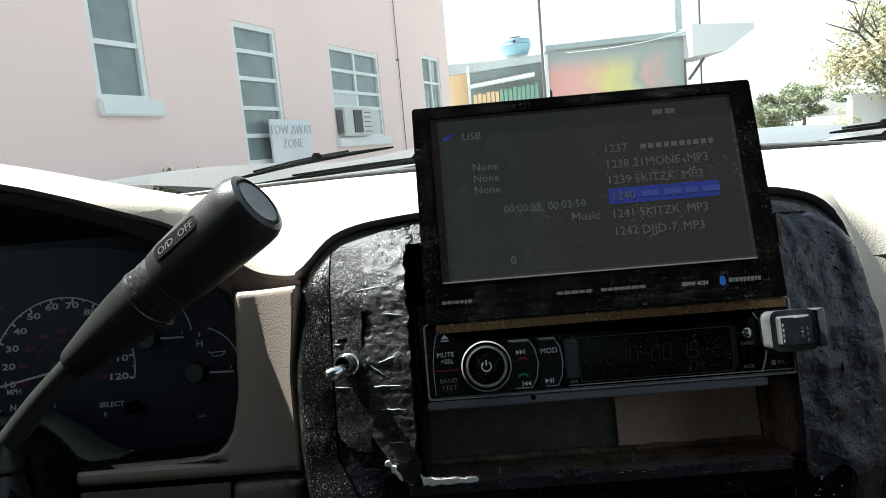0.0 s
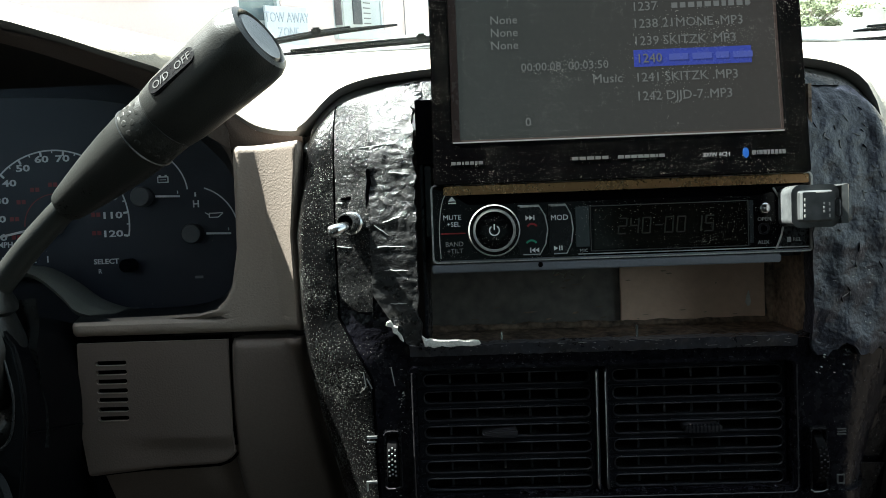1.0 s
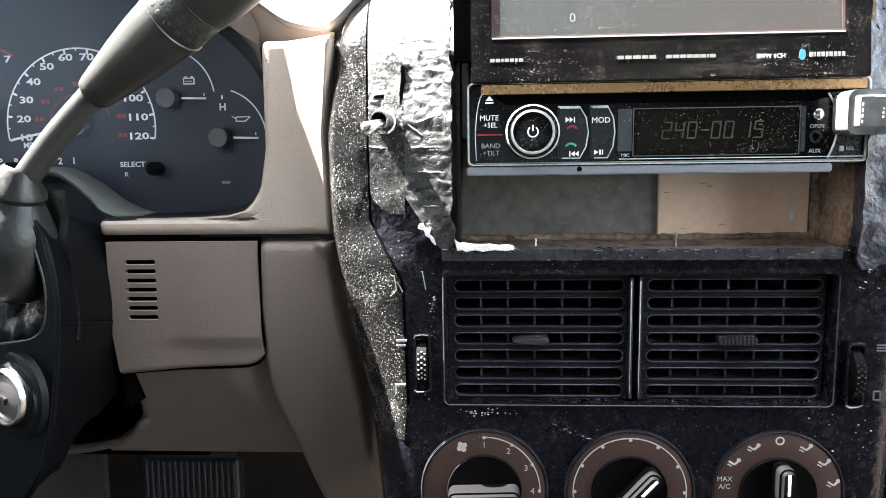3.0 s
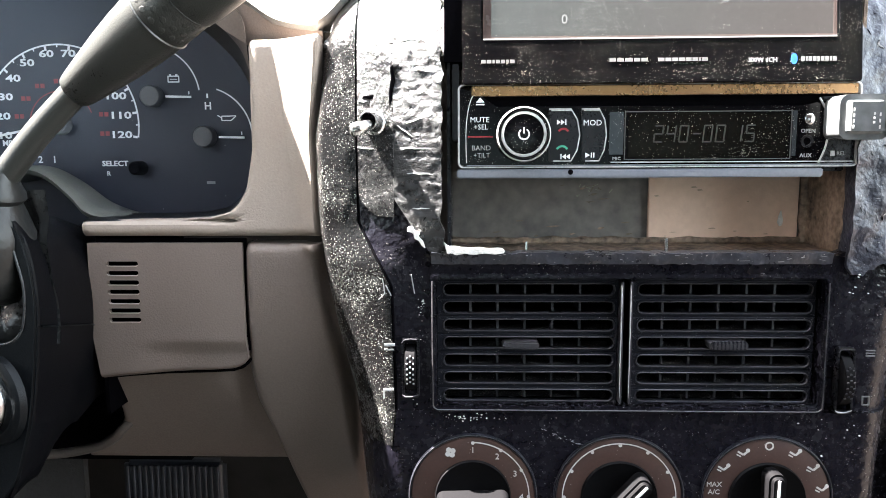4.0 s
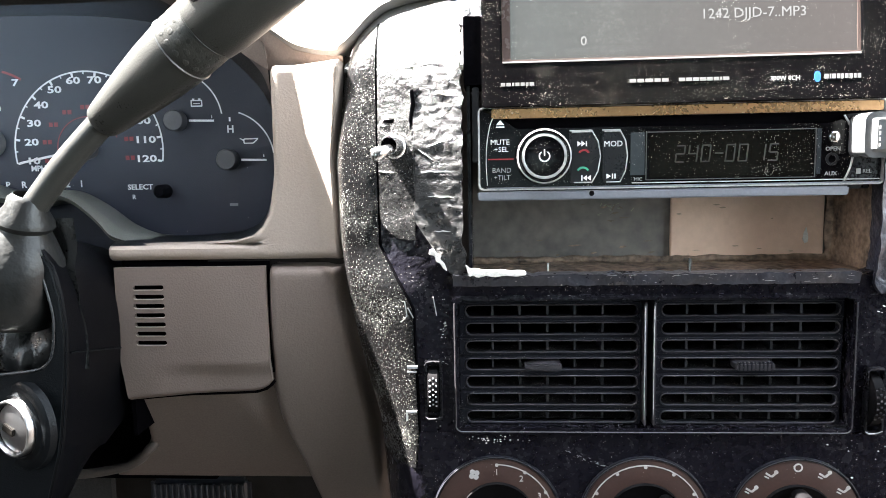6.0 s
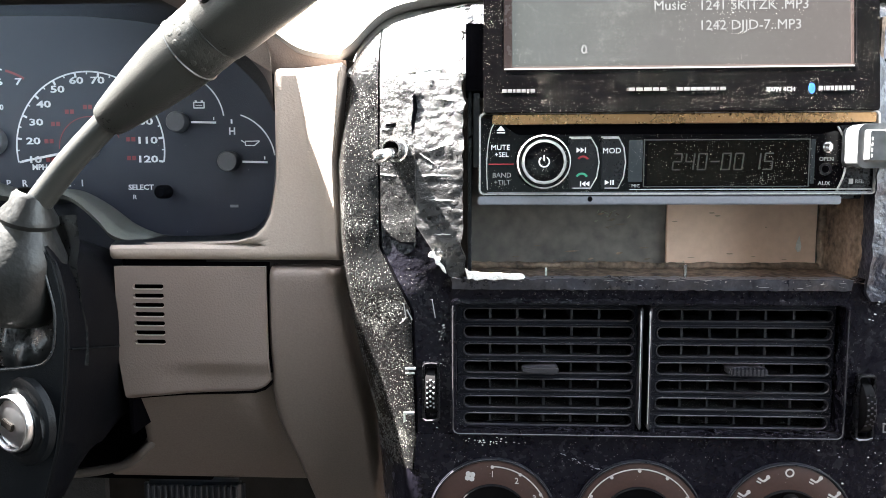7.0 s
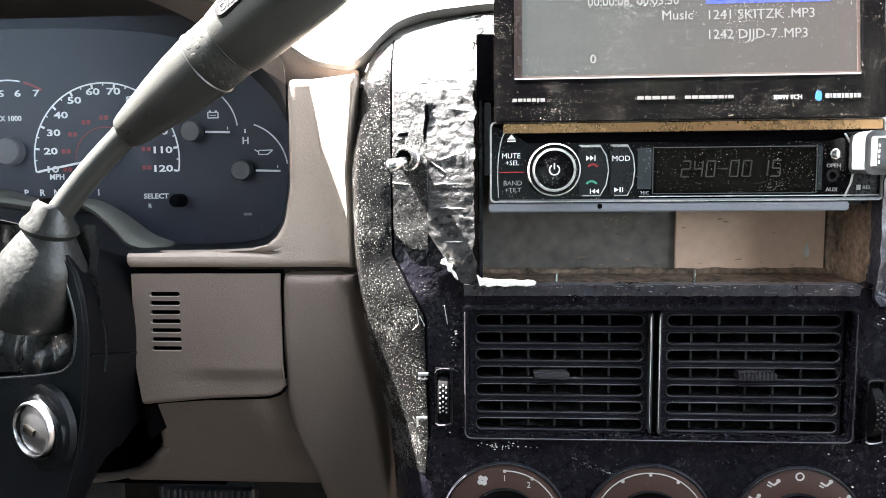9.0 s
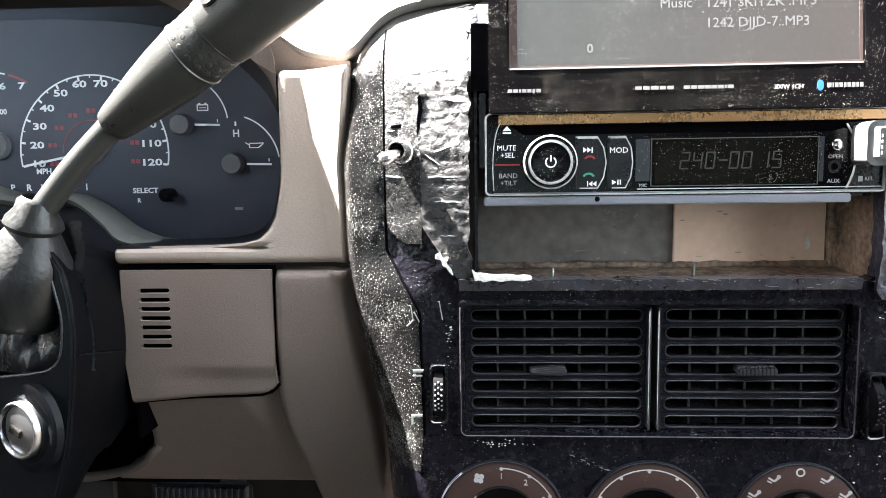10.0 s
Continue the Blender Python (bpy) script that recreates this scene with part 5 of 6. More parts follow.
    rows.append([(x, knee_depth(x, z, a, ramp(z, KNEE_RIGHT)), z) for x in np.concatenate([a + np.array([0, 0.1, 0.22, 0.38, 0.55]), np.linspace(a + 0.8, b, 26)])])
part("knee_panel", thick(loft(rows), 0.8), TAUPE, dash, "taupe knee panel", True)
part("knee_rim", tube(smooth_line([(-18.6, 6.6, -13.6), (-19.0, 6.2, -14.5), (-19.5, 6.0, -15.0), (-20.2, 6.3, -15.7), (-21.6, 6.6, -16.4), (-24.8, 6.9, -17.0), (-31, 7.0, -17.2)]), 0.28, 12), TAUPE_DARK, dash, "rounded taupe rim", True)
# An added black sheet closes the hole below the brow as shade.
part("brow_backing", box(-10.2, -6.7, 3.9, 4.2, 4.8, 7.0), VOID, dash, "black sheet standing in for shade under the brow")
BROW_FOOT = [(-12.6, 7.6), (-12.2, 7.29), (-11.74, 6.92), (-11.03, 6.48), (-10.5, 6.12), (-9.26, 6.08), (-8.07, 6.0), (-6.6, 5.85)]
rows = []
for u in np.linspace(0, 1, 8):
    row = []
    for x in np.linspace(-12.6, -6.62, 34):
        top, foot = ramp(x, RIM) + 0.08, ramp(x, BROW_FOOT) - 0.1
        y0 = ramp(x, [(-12.6, 3.0), (-9, 2.9), (-6.7, 2.5)]) + 0.22
        row.append((x, y0 + 0.3 * u + 0.15 * u * u, top + (foot - top) * u))
    rows.append(row)
part("brow_lip", thick(loft(rows), 0.15), TAUPE, dash, "taupe lip rolled under the brow", True)
# A dark sheet fills the gap in place of its shade.
part("wing_backing", box(-6.75, -5.6, 3.3, 3.42, 3.0, 6.6), TAUPE_DARK, dash, "brown sheet standing in for shade beside the wing")
# Added black sheets paint the shade of the seams and footwell.
part("seam_gap", box(-18.6, -10.87, 3.05, 3.12, -9.5, -3.6), VOID, dash, "black sheet shading the seams between trim panels")
part("footwell_shade", box(-40, -17.0, 9.5, 10, -18.4, -3.0), VOID, dash, "black sheet standing in for shade round the column")
# Added dark sheet hides the door, so the low footwell reads as shade.
part("footwell_dark_sheet", box(-60, -24.0, 9.5, 10, -34, -18.4), CARPET, dash, "added dark sheet keeping the low footwell in shade")
# Another black sheet, for the shade beside the column.
part("hollow_side", box(-18.75, -18.55, 3.1, 9.5, -13.0, -3.3), VOID, dash, "black sheet standing in for shade in the hollow")
part("passenger_face", box(23.4, 75, 3.2, 6, -20, 6.0, 0.6), TAUPE, dash, "taupe passenger side of the dash")

# ---- car stereo ----
stereo = thing("car_stereo", "black single-slot car stereo with raised flip-up touch screen", "car stereo", (8.9, 0, -0.1))
part("chassis", box(0.25, 17.6, 0.6, 4.6, -0.3, 3.4, 0.05), CLEAN_BLACK, stereo)
part("face_frame", frame_plate(rounded(0.0, 17.85, -0.08, 3.66, 0.25), rounded(0.08, 17.77, -0.02, 3.6, 0.2), -0.1, 0.6), EDGE_WHITE, stereo, "thin rim with chrome shine painted pale", True)
part("tray_strip", box(0.62, 17.7, -0.06, 0.3, 3.14, 3.56, 0.03), BRONZE, stereo, "bronze strip below the screen hinge")
part("slot", box(0.9, 17.6, 0.35, 0.6, 2.6, 3.14), VOID, stereo, "dark disc slot")
face = [(0.1, 0.06), (16.15, 0.06), (16.45, 0.9), (16.5, 1.7), (16.3, 2.5), (16.05, 2.78), (15.4, 2.62), (7.0, 2.66), (1.75, 2.66), (1.35, 2.95), (0.95, 3.2), (0.1, 3.5)]
plate = part("faceplate", prism(face, 0.0, 0.6, 0.05), PIANO, stereo, "dusty gloss black faceplate", True)
part("right_end", prism([(16.25, 0.06), (17.75, 0.06), (17.75, 3.1), (16.2, 3.0), (16.5, 2.3), (16.6, 1.4)], 0.04, 0.6, 0.04), CLEAN_BLACK, stereo)
part("end_curve", tube(smooth_line([(16.05, -0.02, 2.95), (16.35, -0.02, 2.4), (16.5, -0.02, 1.6), (16.42, -0.02, 0.8), (16.15, -0.02, 0.1)]), 0.045, 8), EDGE_WHITE, stereo, "curved pale line", True)
part("left_curve", tube(smooth_line([(0.95, -0.02, 3.5), (0.6, -0.02, 3.0), (0.42, -0.02, 2.2), (0.36, -0.02, 1.2), (0.4, -0.02, 0.15)]), 0.025, 6), EDGE_WHITE, stereo, "curved pale line", True)
part("bottom_line", box(6.9, 17.7, -0.05, 0.0, 0.13, 0.18, 0.01), EDGE_WHITE, plate, "bright lower line")
part("bottom_line", box(0.4, 17.7, -0.08, 0.0, 0.0, 0.05, 0.01), GREY_EDGE, plate, "grey lower line")
part("lower_ledge", box(-0.05, 16.35, -0.12, 0.8, -0.54, -0.14, 0.06), GREY_EDGE, stereo, "grey metal mounting edge")
part("ledge_screw", lathe([(0, 0.05), (0.1, 0.05), (0.13, 0)], (5.1, -0.1, -0.28), n=12), VOID, stereo)
# volume knob
knob = part("volume_knob", lathe([(1.28, 0), (1.28, 0.25), (1.18, 0.45), (1.08, 0.5), (0.95, 0.42), (0.9, 0.5), (0.5, 0.55), (0, 0.56)], (2.95, 0, 1.42)), PIANO, stereo, "round volume knob", True)
part("ring", lathe([(1.22, 0.40), (1.21, 0.47), (1.16, 0.5), (1.15, 0.42)], (2.95, -0.03, 1.42)), EDGE_WHITE, knob, "bright chrome ring", True)
part("inner_ring", lathe([(1.02, 0.44), (1.0, 0.53), (0.90, 0.54), (0.87, 0.46)], (2.95, 0, 1.42)), EDGE_WHITE, knob, "bright chrome ring", True)
part("power_mark", join(arc(2.95, 1.42, 0.2, 125, 415, -0.56, 0.055), box(2.92, 2.98, -0.58, -0.55, 1.45, 1.72)), PRINT, knob)


def key_block(x0, x1, z0, z1, bulge, name, marks):
    pts = [(x0, z0), (x1 - 0.1, z0), (x1 + bulge * 0.6, z0 + 0.5), (x1 + bulge, (z0 + z1) / 2), (x1 + bulge * 0.6, z1 - 0.5), (x1 - 0.1, z1), (x0, z1)]
    k = part(name, prism(pts, -0.12, 0.1, 0.05), CLEAN_BLACK, stereo, "", True)
    part("edge", tube([(x0, -0.13, z1 - 0.02), (x1 - 0.12, -0.13, z1 - 0.02), (x1 + bulge * 0.6, -0.13, z1 - 0.5), (x1 + bulge, -0.13, (z0 + z1) / 2), (x1 + bulge * 0.6, -0.13, z0 + 0.5), (x1 - 0.1, -0.13, z0 + 0.02), (x0 + 0.2, -0.13, z0 + 0.02)], 0.03, 6), EDGE_WHITE, k, "edge with its shine painted pale")
    # A pale strip paints the glint along the key's top.
    part("top_glint", box(x0 + 0.1, x1 - 0.1, -0.15, -0.11, z1 - 0.1, z1 - 0.02), EDGE_WHITE, k)
    for nm, bm, mat in marks:
        part(nm, bm, mat, k)


def play_mark(x, z, s, flip=1):
    return join(*[prism([(x + flip * d, z - s), (x + flip * (d + 1.4 * s), z), (x + flip * d, z + s)], -0.16, -0.12) for d in (0, 1.5 * s)], box(min(x + flip * 3.1 * s, x + flip * 3.5 * s), max(x + flip * 3.1 * s, x + flip * 3.5 * s), -0.16, -0.12, z - s, z + s))


key_block(4.1, 5.2, 0.2, 2.55, 0.28, "track_keys", [("next_mark", play_mark(4.45, 1.95, 0.12), PRINT), ("end_mark", arc(4.75, 1.42, 0.2, 30, 150, -0.13, 0.09), PRINT_RED), ("call_mark", arc(4.7, 0.62, 0.22, 30, 150, -0.13, 0.09), PRINT_GREEN), ("previous_mark", play_mark(5.05, 0.42, 0.12, -1), PRINT)])
key_block(5.55, 6.45, 0.2, 2.55, 0.22, "mode_keys", [("marking", letters("MOD", 0.36, 5.62, -0.13, 1.8), PRINT), ("play_mark", prism([(5.75, 0.37), (5.95, 0.48), (5.75, 0.59)], -0.16, -0.12), PRINT), ("pause_mark", box(5.99, 6.04, -0.16, -0.12, 0.37, 0.59), PRINT), ("pause_mark", box(6.1, 6.15, -0.16, -0.12, 0.37, 0.59), PRINT)])
part("eject_mark", join(prism([(0.82, 2.86), (1.2, 2.86), (1.01, 3.08)], -0.03, 0), box(0.82, 1.2, -0.03, 0, 2.74, 2.8)), PRINT, plate)
part("marking", letters("MUTE", 0.34, 0.55, -0.02, 1.98), PRINT, plate)
part("marking", letters("+SEL", 0.32, 0.72, -0.02, 1.66), PRINT, plate)
part("red_line", box(0.45, 1.6, -0.04, 0, 1.3, 1.36), PRINT_RED, plate, "red line between the side keys")
part("marking", letters("BAND", 0.32, 0.62, -0.02, 0.72), PRINT_DIM, plate)
part("marking", letters("+TILT", 0.3, 0.7, -0.02, 0.4), PRINT_DIM, plate)
part("window", box(7.66, 14.75, -0.03, 0.05, 0.36, 2.32, 0.02), LCD, plate, "dark dusty display window")
part("window_rim", frame_plate(rounded(7.5, 14.9, 0.26, 2.42, 0.05), rounded(7.54, 14.86, 0.30, 2.38, 0.03), -0.04, 0.02), LCD_RIM, plate, "thin grey rim of the display")
SEGMENTS = {"0": "abcdef", "1": "bc", "2": "abged", "4": "fgbc", "5": "afgcd", "-": "g"}


def digit(ch, x, z, w=0.36, h=0.72, slant=0.1):
    """A slanted seven-segment figure."""
    ends = {"a": ((0, h), (w, h)), "b": ((w, h), (w, h / 2)), "c": ((w, h / 2), (w, 0)), "d": ((0, 0), (w, 0)), "e": ((0, h / 2), (0, 0)), "f": ((0, h), (0, h / 2)), "g": ((0, h / 2), (w, h / 2))}
    for p, q in (ends[k] for k in SEGMENTS[ch]):
        part("segment", stroke(x + p[0] + slant * p[1], z + p[1], x + q[0] + slant * q[1], z + q[1], 0.065, -0.035, 0.008), LCD_TEXT, plate)


for ch, x in zip("240-0015", (8.8, 9.36, 9.92, 10.5, 10.98, 11.54, 12.3, 12.86)):
    digit(ch, x, 1.05)
part("side_glass", box(6.82, 7.46, -0.03, 0.03, 0.5, 2.4, 0.01), LCD_SIDE, plate, "grey glass beside the display")
part("side_glass", box(14.93, 15.12, -0.03, 0.03, 0.4, 2.4, 0.01), LCD_SIDE, plate, "grey glass beside the display")
part("marking", letters("MIC", 0.22, 6.98, -0.02, 0.25), PRINT_DIM, plate)
part("open_button", lathe([(0.24, 0), (0.24, 0.1), (0.16, 0.16), (0, 0.18)], (15.66, 0, 2.02), n=18), CHROME, plate, "small bright button", True)
part("marking", letters("OPEN", 0.25, 15.3, -0.02, 1.42), PRINT_DIM, plate)
part("aux_socket", frame_plate([(15.6 + 0.28 * math.cos(a), 1.05 + 0.28 * math.sin(a)) for a in np.linspace(0, 6.0, 16)], [(15.6 + 0.17 * math.cos(a), 1.05 + 0.17 * math.sin(a)) for a in np.linspace(0, 6.0, 16)], -0.05, 0.02), CLEAN_BLACK, plate, "audio socket")
part("socket_hole", lathe([(0.17, 0), (0, 0)], (15.6, -0.01, 1.05), n=16), VOID, plate)
part("marking", letters("AUX", 0.26, 15.3, -0.02, 0.33), PRINT_DIM, plate)
part("marking", letters("REL", 0.24, 16.95, 0.02, 0.42), PRINT_DIM, stereo)
part("release_mark", box(16.68, 16.86, 0.0, 0.05, 0.38, 0.62), PRINT_DIM, stereo)
# the screen
TIP = Matrix.Translation((0, -0.25, 3.6)) @ Matrix.Rotation(radians(-6.2), 4, "X") @ Matrix.Translation((0, 0.25, -3.6))


def tip(bm):
    bmesh.ops.transform(bm, matrix=TIP, verts=bm.verts)
    return bm


Y0 = -0.3
monitor = part("monitor", tip(frame_plate(rounded(0.2, 17.72, 3.62, 14.95, 0.18), rounded(1.1, 16.65, 5.62, 14.3, 0.06), Y0, 0.55, 0.05)), MONITOR_BLACK, stereo, "black screen housing with dust specks", True)
part("back_cover", tip(box(0.3, 17.6, 0.1, 0.6, 3.7, 14.85, 0.05)), CLEAN_BLACK, monitor)
part("bezel_gap", tip(frame_plate(rounded(1.12, 16.63, 5.64, 14.28, 0.05), rounded(1.5, 16.5, 5.74, 14.12, 0.03), Y0 + 0.08, 0.05)), material("brown_bezel_glass", (0.055, 0.04, 0.036), 0.25), monitor, "brown-black glass margin")
part("display", tip(box(1.5, 16.5, Y0 + 0.1, 0.06, 5.74, 14.12)), SCREEN, monitor, "grey lit touch screen")
# The glint is a strip of pale print colour.
part("glint", tip(box(1.15, 16.6, Y0 - 0.02, Y0 + 0.05, 5.58, 5.64)), PRINT_DIM, monitor, "lower glass edge with its glint painted on")


def on_screen(text, size, x, z, mat=SCREEN_TEXT, name="screen_text", align="LEFT"):
    part(name, tip(letters(text, size, x, Y0 + 0.095, z, depth=0.003, align=align)), mat, monitor)


part("selection_bar", tip(box(9.85, 15.35, Y0 + 0.09, Y0 + 0.1, 8.93, 9.75)), SCREEN_BLUE, monitor, "blue selection bar")
for txt, z in (("1238 21MONE .MP3", 10.82), ("1239 SKITZK .MP3", 9.98), ("1241 SKITZK .MP3", 8.22), ("1242 DJJD-7..MP3", 7.32)):
    on_screen(txt, 0.62, 9.85, z)
part("screen_text", tip(letters("1240", 0.62, 9.95, Y0 + 0.085, 9.13, depth=0.003)), SCREEN_TEXT, monitor)
part("unread_text", tip(bars([0.9, 0.9, 0.6, 0.9], 0.3, 11.5, Y0 + 0.088, 9.2, 0.2, 0.004)), SCREEN_BLUE_TEXT, monitor)
on_screen("1237", 0.62, 9.85, 11.66)
part("unread_text", tip(bars([0.28, 0.26, 0.3, 0.24, 0.3, 0.26, 0.2, 0.26, 0.28, 0.22], 0.26, 11.75, Y0 + 0.098, 11.72, 0.12, 0.004)), SCREEN_TEXT, monitor)
for k in range(3):
    on_screen("None", 0.58, 3.1, 11.3 - 0.62 * k)
on_screen("00:00:08  00:03:50", 0.56, 4.5, 8.95)
on_screen("Music", 0.62, 7.85, 8.24)
on_screen("0", 0.6, 4.6, 6.3)
on_screen("USB", 0.58, 2.7, 13.0)
part("status_mark", tip(stroke(1.75, 13.1, 2.3, 13.4, 0.18, Y0 + 0.098, 0.004)), SCREEN_BLUE, monitor)
part("unread_text", tip(bars([0.5, 0.5], 0.28, 12.6, Y0 + 0.098, 13.5, 0.15, 0.004)), SCREEN_TEXT, monitor)
for label, x, z, gap, widths in (
        ("model_mark", 1.05, 4.53, 0.05, (0.2, 0.2, 0.1, 0.18, 0.18, 0.12, 0.2)),
        ("maker_mark", 6.72, 4.55, 0.06, (0.28, 0.28, 0.34, 0.26, 0.28)),
        ("maker_mark", 8.85, 4.55, 0.05, (0.27, 0.25, 0.25, 0.25, 0.23, 0.23, 0.08, 0.25))):
    for w in widths:
        part(label, tip(bars([w], 0.15, x, Y0, z + 0.02)), MARK, monitor)
        x += w + gap
part("marking", tip(letters("300W 4CH", 0.27, 12.75, Y0 - 0.01, 4.5)), PRINT_DIM, monitor)
part("badge", tip(prism([(14.75 + 0.14 * math.cos(a), 4.62 + 0.24 * math.sin(a)) for a in np.linspace(0, 5.9, 14)], Y0 - 0.03, Y0)), PRINT_BLUE, monitor, "blue oval badge")
part("badge_mark", tip(bars([0.17, 0.06, 0.14, 0.14, 0.1, 0.14, 0.14, 0.1, 0.14], 0.2, 15.05, Y0, 4.52, 0.05)), MARK, monitor)
for sx in (-0.25, 17.85):
    part("bracket", box(sx, sx + 0.3, 0.2, 3.0, 1.2, 4.6, 0.04), CLEAN_BLACK, stereo, "black side bracket")

# ---- adapter in the stereo's socket ----
usb = thing("usb_adapter", "small translucent grey plastic adapter plugged into the stereo", "adapter", (17.4, -1, 1.05))
part("body", prism(rounded(16.26, 18.38, 1.06, 2.98, 0.4, 8), -1.7, 0.3, 0.34, 5), USB_BODY, usb, "", True)
part("cap", loft([[(18.36, y, z) for y, z in ((-1.6, 1.2), (-1.6, 2.9), (0.2, 2.9), (0.2, 1.2))], [(18.62, y, z) for y, z in ((-1.65, 1.22), (-1.65, 2.98), (0.2, 2.98), (0.2, 1.22))], [(19.05, y, z) for y, z in ((-1.2, 1.4), (-1.2, 2.55), (0.1, 2.55), (0.1, 1.4))], [(19.12, y, z) for y, z in ((-0.9, 1.5), (-0.9, 2.3), (0, 2.3), (0, 1.5))]], True), USB_BODY, usb, "clear tapered cap", True)
part("slot", frame_plate(rounded(18.0, 18.32, 1.5, 2.35, 0.12), rounded(18.06, 18.26, 1.56, 2.29, 0.08), -1.73, -1.69, 0.005), CLEAN_BLACK, usb, "dark slot outline", True)
marks = [(17.74, 17.80, 1.5 + 0.26 * k, 0.15) for k in range(3)] + [(17.5, 17.57, 1.72 + 0.18 * k, 0.1) for k in range(3)] + [(16.66, 16.72, 1.52 + 0.24 * k, 0.13) for k in range(4)] + [(17.2, 17.7, 2.6, 0.025)]
for x0, x1, z, h in marks:
    part("unread_mark", box(x0, x1, -1.725, -1.69, z, z + h, 0.005, 1), DIAL_PRINT, usb, "worn white lettering")

# ---- toggle switch ----
fy = face_depth(-3.9, 1.9)
switch = thing("toggle_switch", "chrome toggle switch with round nut in the console", "switch", (-3.9, 0.2, 1.8))
part("nut", lathe([(0.55, -0.2), (0.55, 0.12), (0.48, 0.2), (0.36, 0.2), (0.34, 0.05), (0.34, -0.2)], (-3.85, fy - 0.05, 2.0), (-0.1, -1, 0.02), 24), STEEL, switch, "ringed nut", True)
part("bushing", lathe([(0.47, 0), (0.46, 1.15), (0.42, 1.25), (0.36, 1.25), (0.34, 0.9)], (-3.85, fy - 0.02, 2.0), (-0.1, -1, 0.02), 28), STEEL, switch, "round collar", True)
part("socket", lathe([(0.36, 0.9), (0, 0.85)], (-3.85, fy - 0.02, 2.0), (-0.1, -1, 0.02), 24), VOID, switch, "dark inside of the collar")
part("lever", tube(smooth_line([(-3.85, fy - 0.9, 1.95), (-4.05, fy - 1.3, 1.82), (-4.3, fy - 1.5, 1.70), (-4.6, fy - 1.6, 1.60), (-4.72, fy - 1.62, 1.57)], 3), [0.16, 0.19, 0.22, 0.25, 0.27, 0.29, 0.31, 0.32, 0.32, 0.31, 0.28, 0.23, 0.1], 16), STEEL, switch, "bright bat-shaped lever", True)

# ---- air vents ----
part("vent_rim", frame_plate(rounded(-1.35, 17.1, -11.65, -4.95, 0.35), rounded(-1.05, 16.85, -11.3, -5.2, 0.25), -0.08, 1.4, 0.06), GLOSS_BLACK, console, "raised rim round the vents", True)
loop = [(px, -0.09, pz) for px, pz in rounded(-1.22, 16.98, -11.5, -5.08, 0.3)]
part("rim_edge", tube(loop[10:] + loop[:1], 0.035, 6), VENT_LIP, console, "worn paler rim edge", True)
# Near-black duct sheets put the shade inside the vents into their colour.
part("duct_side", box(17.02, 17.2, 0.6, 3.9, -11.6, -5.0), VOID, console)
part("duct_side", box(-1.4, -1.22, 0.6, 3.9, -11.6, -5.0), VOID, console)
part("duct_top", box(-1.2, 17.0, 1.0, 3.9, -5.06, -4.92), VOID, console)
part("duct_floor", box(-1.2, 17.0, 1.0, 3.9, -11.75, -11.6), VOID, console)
part("duct_back", box(-1.2, 17.0, 3.6, 3.9, -11.6, -5.0), VOID, console, "near-black duct back holding the shade behind the vents")
for dx in (7.63, 8.05):
    part("divider", box(dx - 0.06, dx + 0.06, -0.02, 1.5, -11.2, -5.35, 0.04), VENT_LIP, console, "vertical bar between the vents")
    part("divider_edge", tube([(dx - 0.05, -0.03, -5.5), (dx - 0.05, -0.03, -7.5), (dx - 0.05, -0.02, -10.9)], [0.035, 0.03, 0.012], 6), EDGE_WHITE, console, "edge with its shine painted pale")


def vent(x0, tab, ribbed):
    v = thing("air_vent", "black louvred dashboard air vent with dusty slats", "air vent", (x0 + 4.2, 0.6, -11.3), "console air vents")
    for k in range(7):
        z = -5.79 - 0.86 * k
        part("slat_frame", frame_plate(rounded(x0, x0 + 8.6, z - 0.43, z + 0.43, 0.001), rounded(x0 + 0.36, x0 + 8.4, z - 0.26, z + 0.26, 0.24), 0.55, 0.95, 0.05), DUSTY_BLACK if k > 1 else VENT_BLACK, v, "", True)
        loop = [(px, 0.53, pz) for px, pz in rounded(x0 + 0.34, x0 + 8.42, z - 0.28, z + 0.28, 0.26)]
        part("slot_lip", tube(loop + loop[:1], 0.035, 6), VENT_LIP, v, "slot edge painted paler for its highlight", True)
        ledge = loft([[(x, 0.93 + 0.9 * u, z - 0.40 + 0.1 * u + 0.02 * noise.noise(Vector((x * 3, u * 4, z)))) for x in np.linspace(x0 + 0.4, x0 + 8.35, 40)] for u in (0, 0.35, 0.7, 1)])
        part("louvre", thick(ledge, 0.2), DUSTY_BLACK if k < 2 else LEDGE_DUST, v, "" if k < 2 else "grey dust along the louvre", True)
    part("top_margin", box(x0, x0 + 8.6, 0.55, 0.95, -5.36, -5.15), VENT_BLACK, v)
    for k in range(5):
        x = x0 + 1.62 + 1.31 * k
        part("vane", box(x - 0.05, x + 0.05, 1.02, 2.6, -11.2, -5.3), VENT_BLACK, v)
        part("vane_edge", box(x - 0.055, x + 0.055, 0.96, 1.02, -11.2, -5.3), VENT_LIP, v)
    if ribbed:
        outline = rounded(tab, tab + 1.75, -8.58, -8.2, 0.14)
    else:
        outline = [(tab, -8.44), (tab + 0.5, -8.56), (tab + 1.6, -8.6), (tab + 1.75, -8.5), (tab + 1.75, -8.26), (tab + 1.6, -8.2), (tab + 0.5, -8.24), (tab, -8.32)]
    # The tab takes the pale tone to paint the light on it.
    t = part("tab", prism(outline, 0.0, 0.9, 0.06), VENT_LIP, v, "ribbed adjusting tab" if ribbed else "smooth adjusting tab", True)
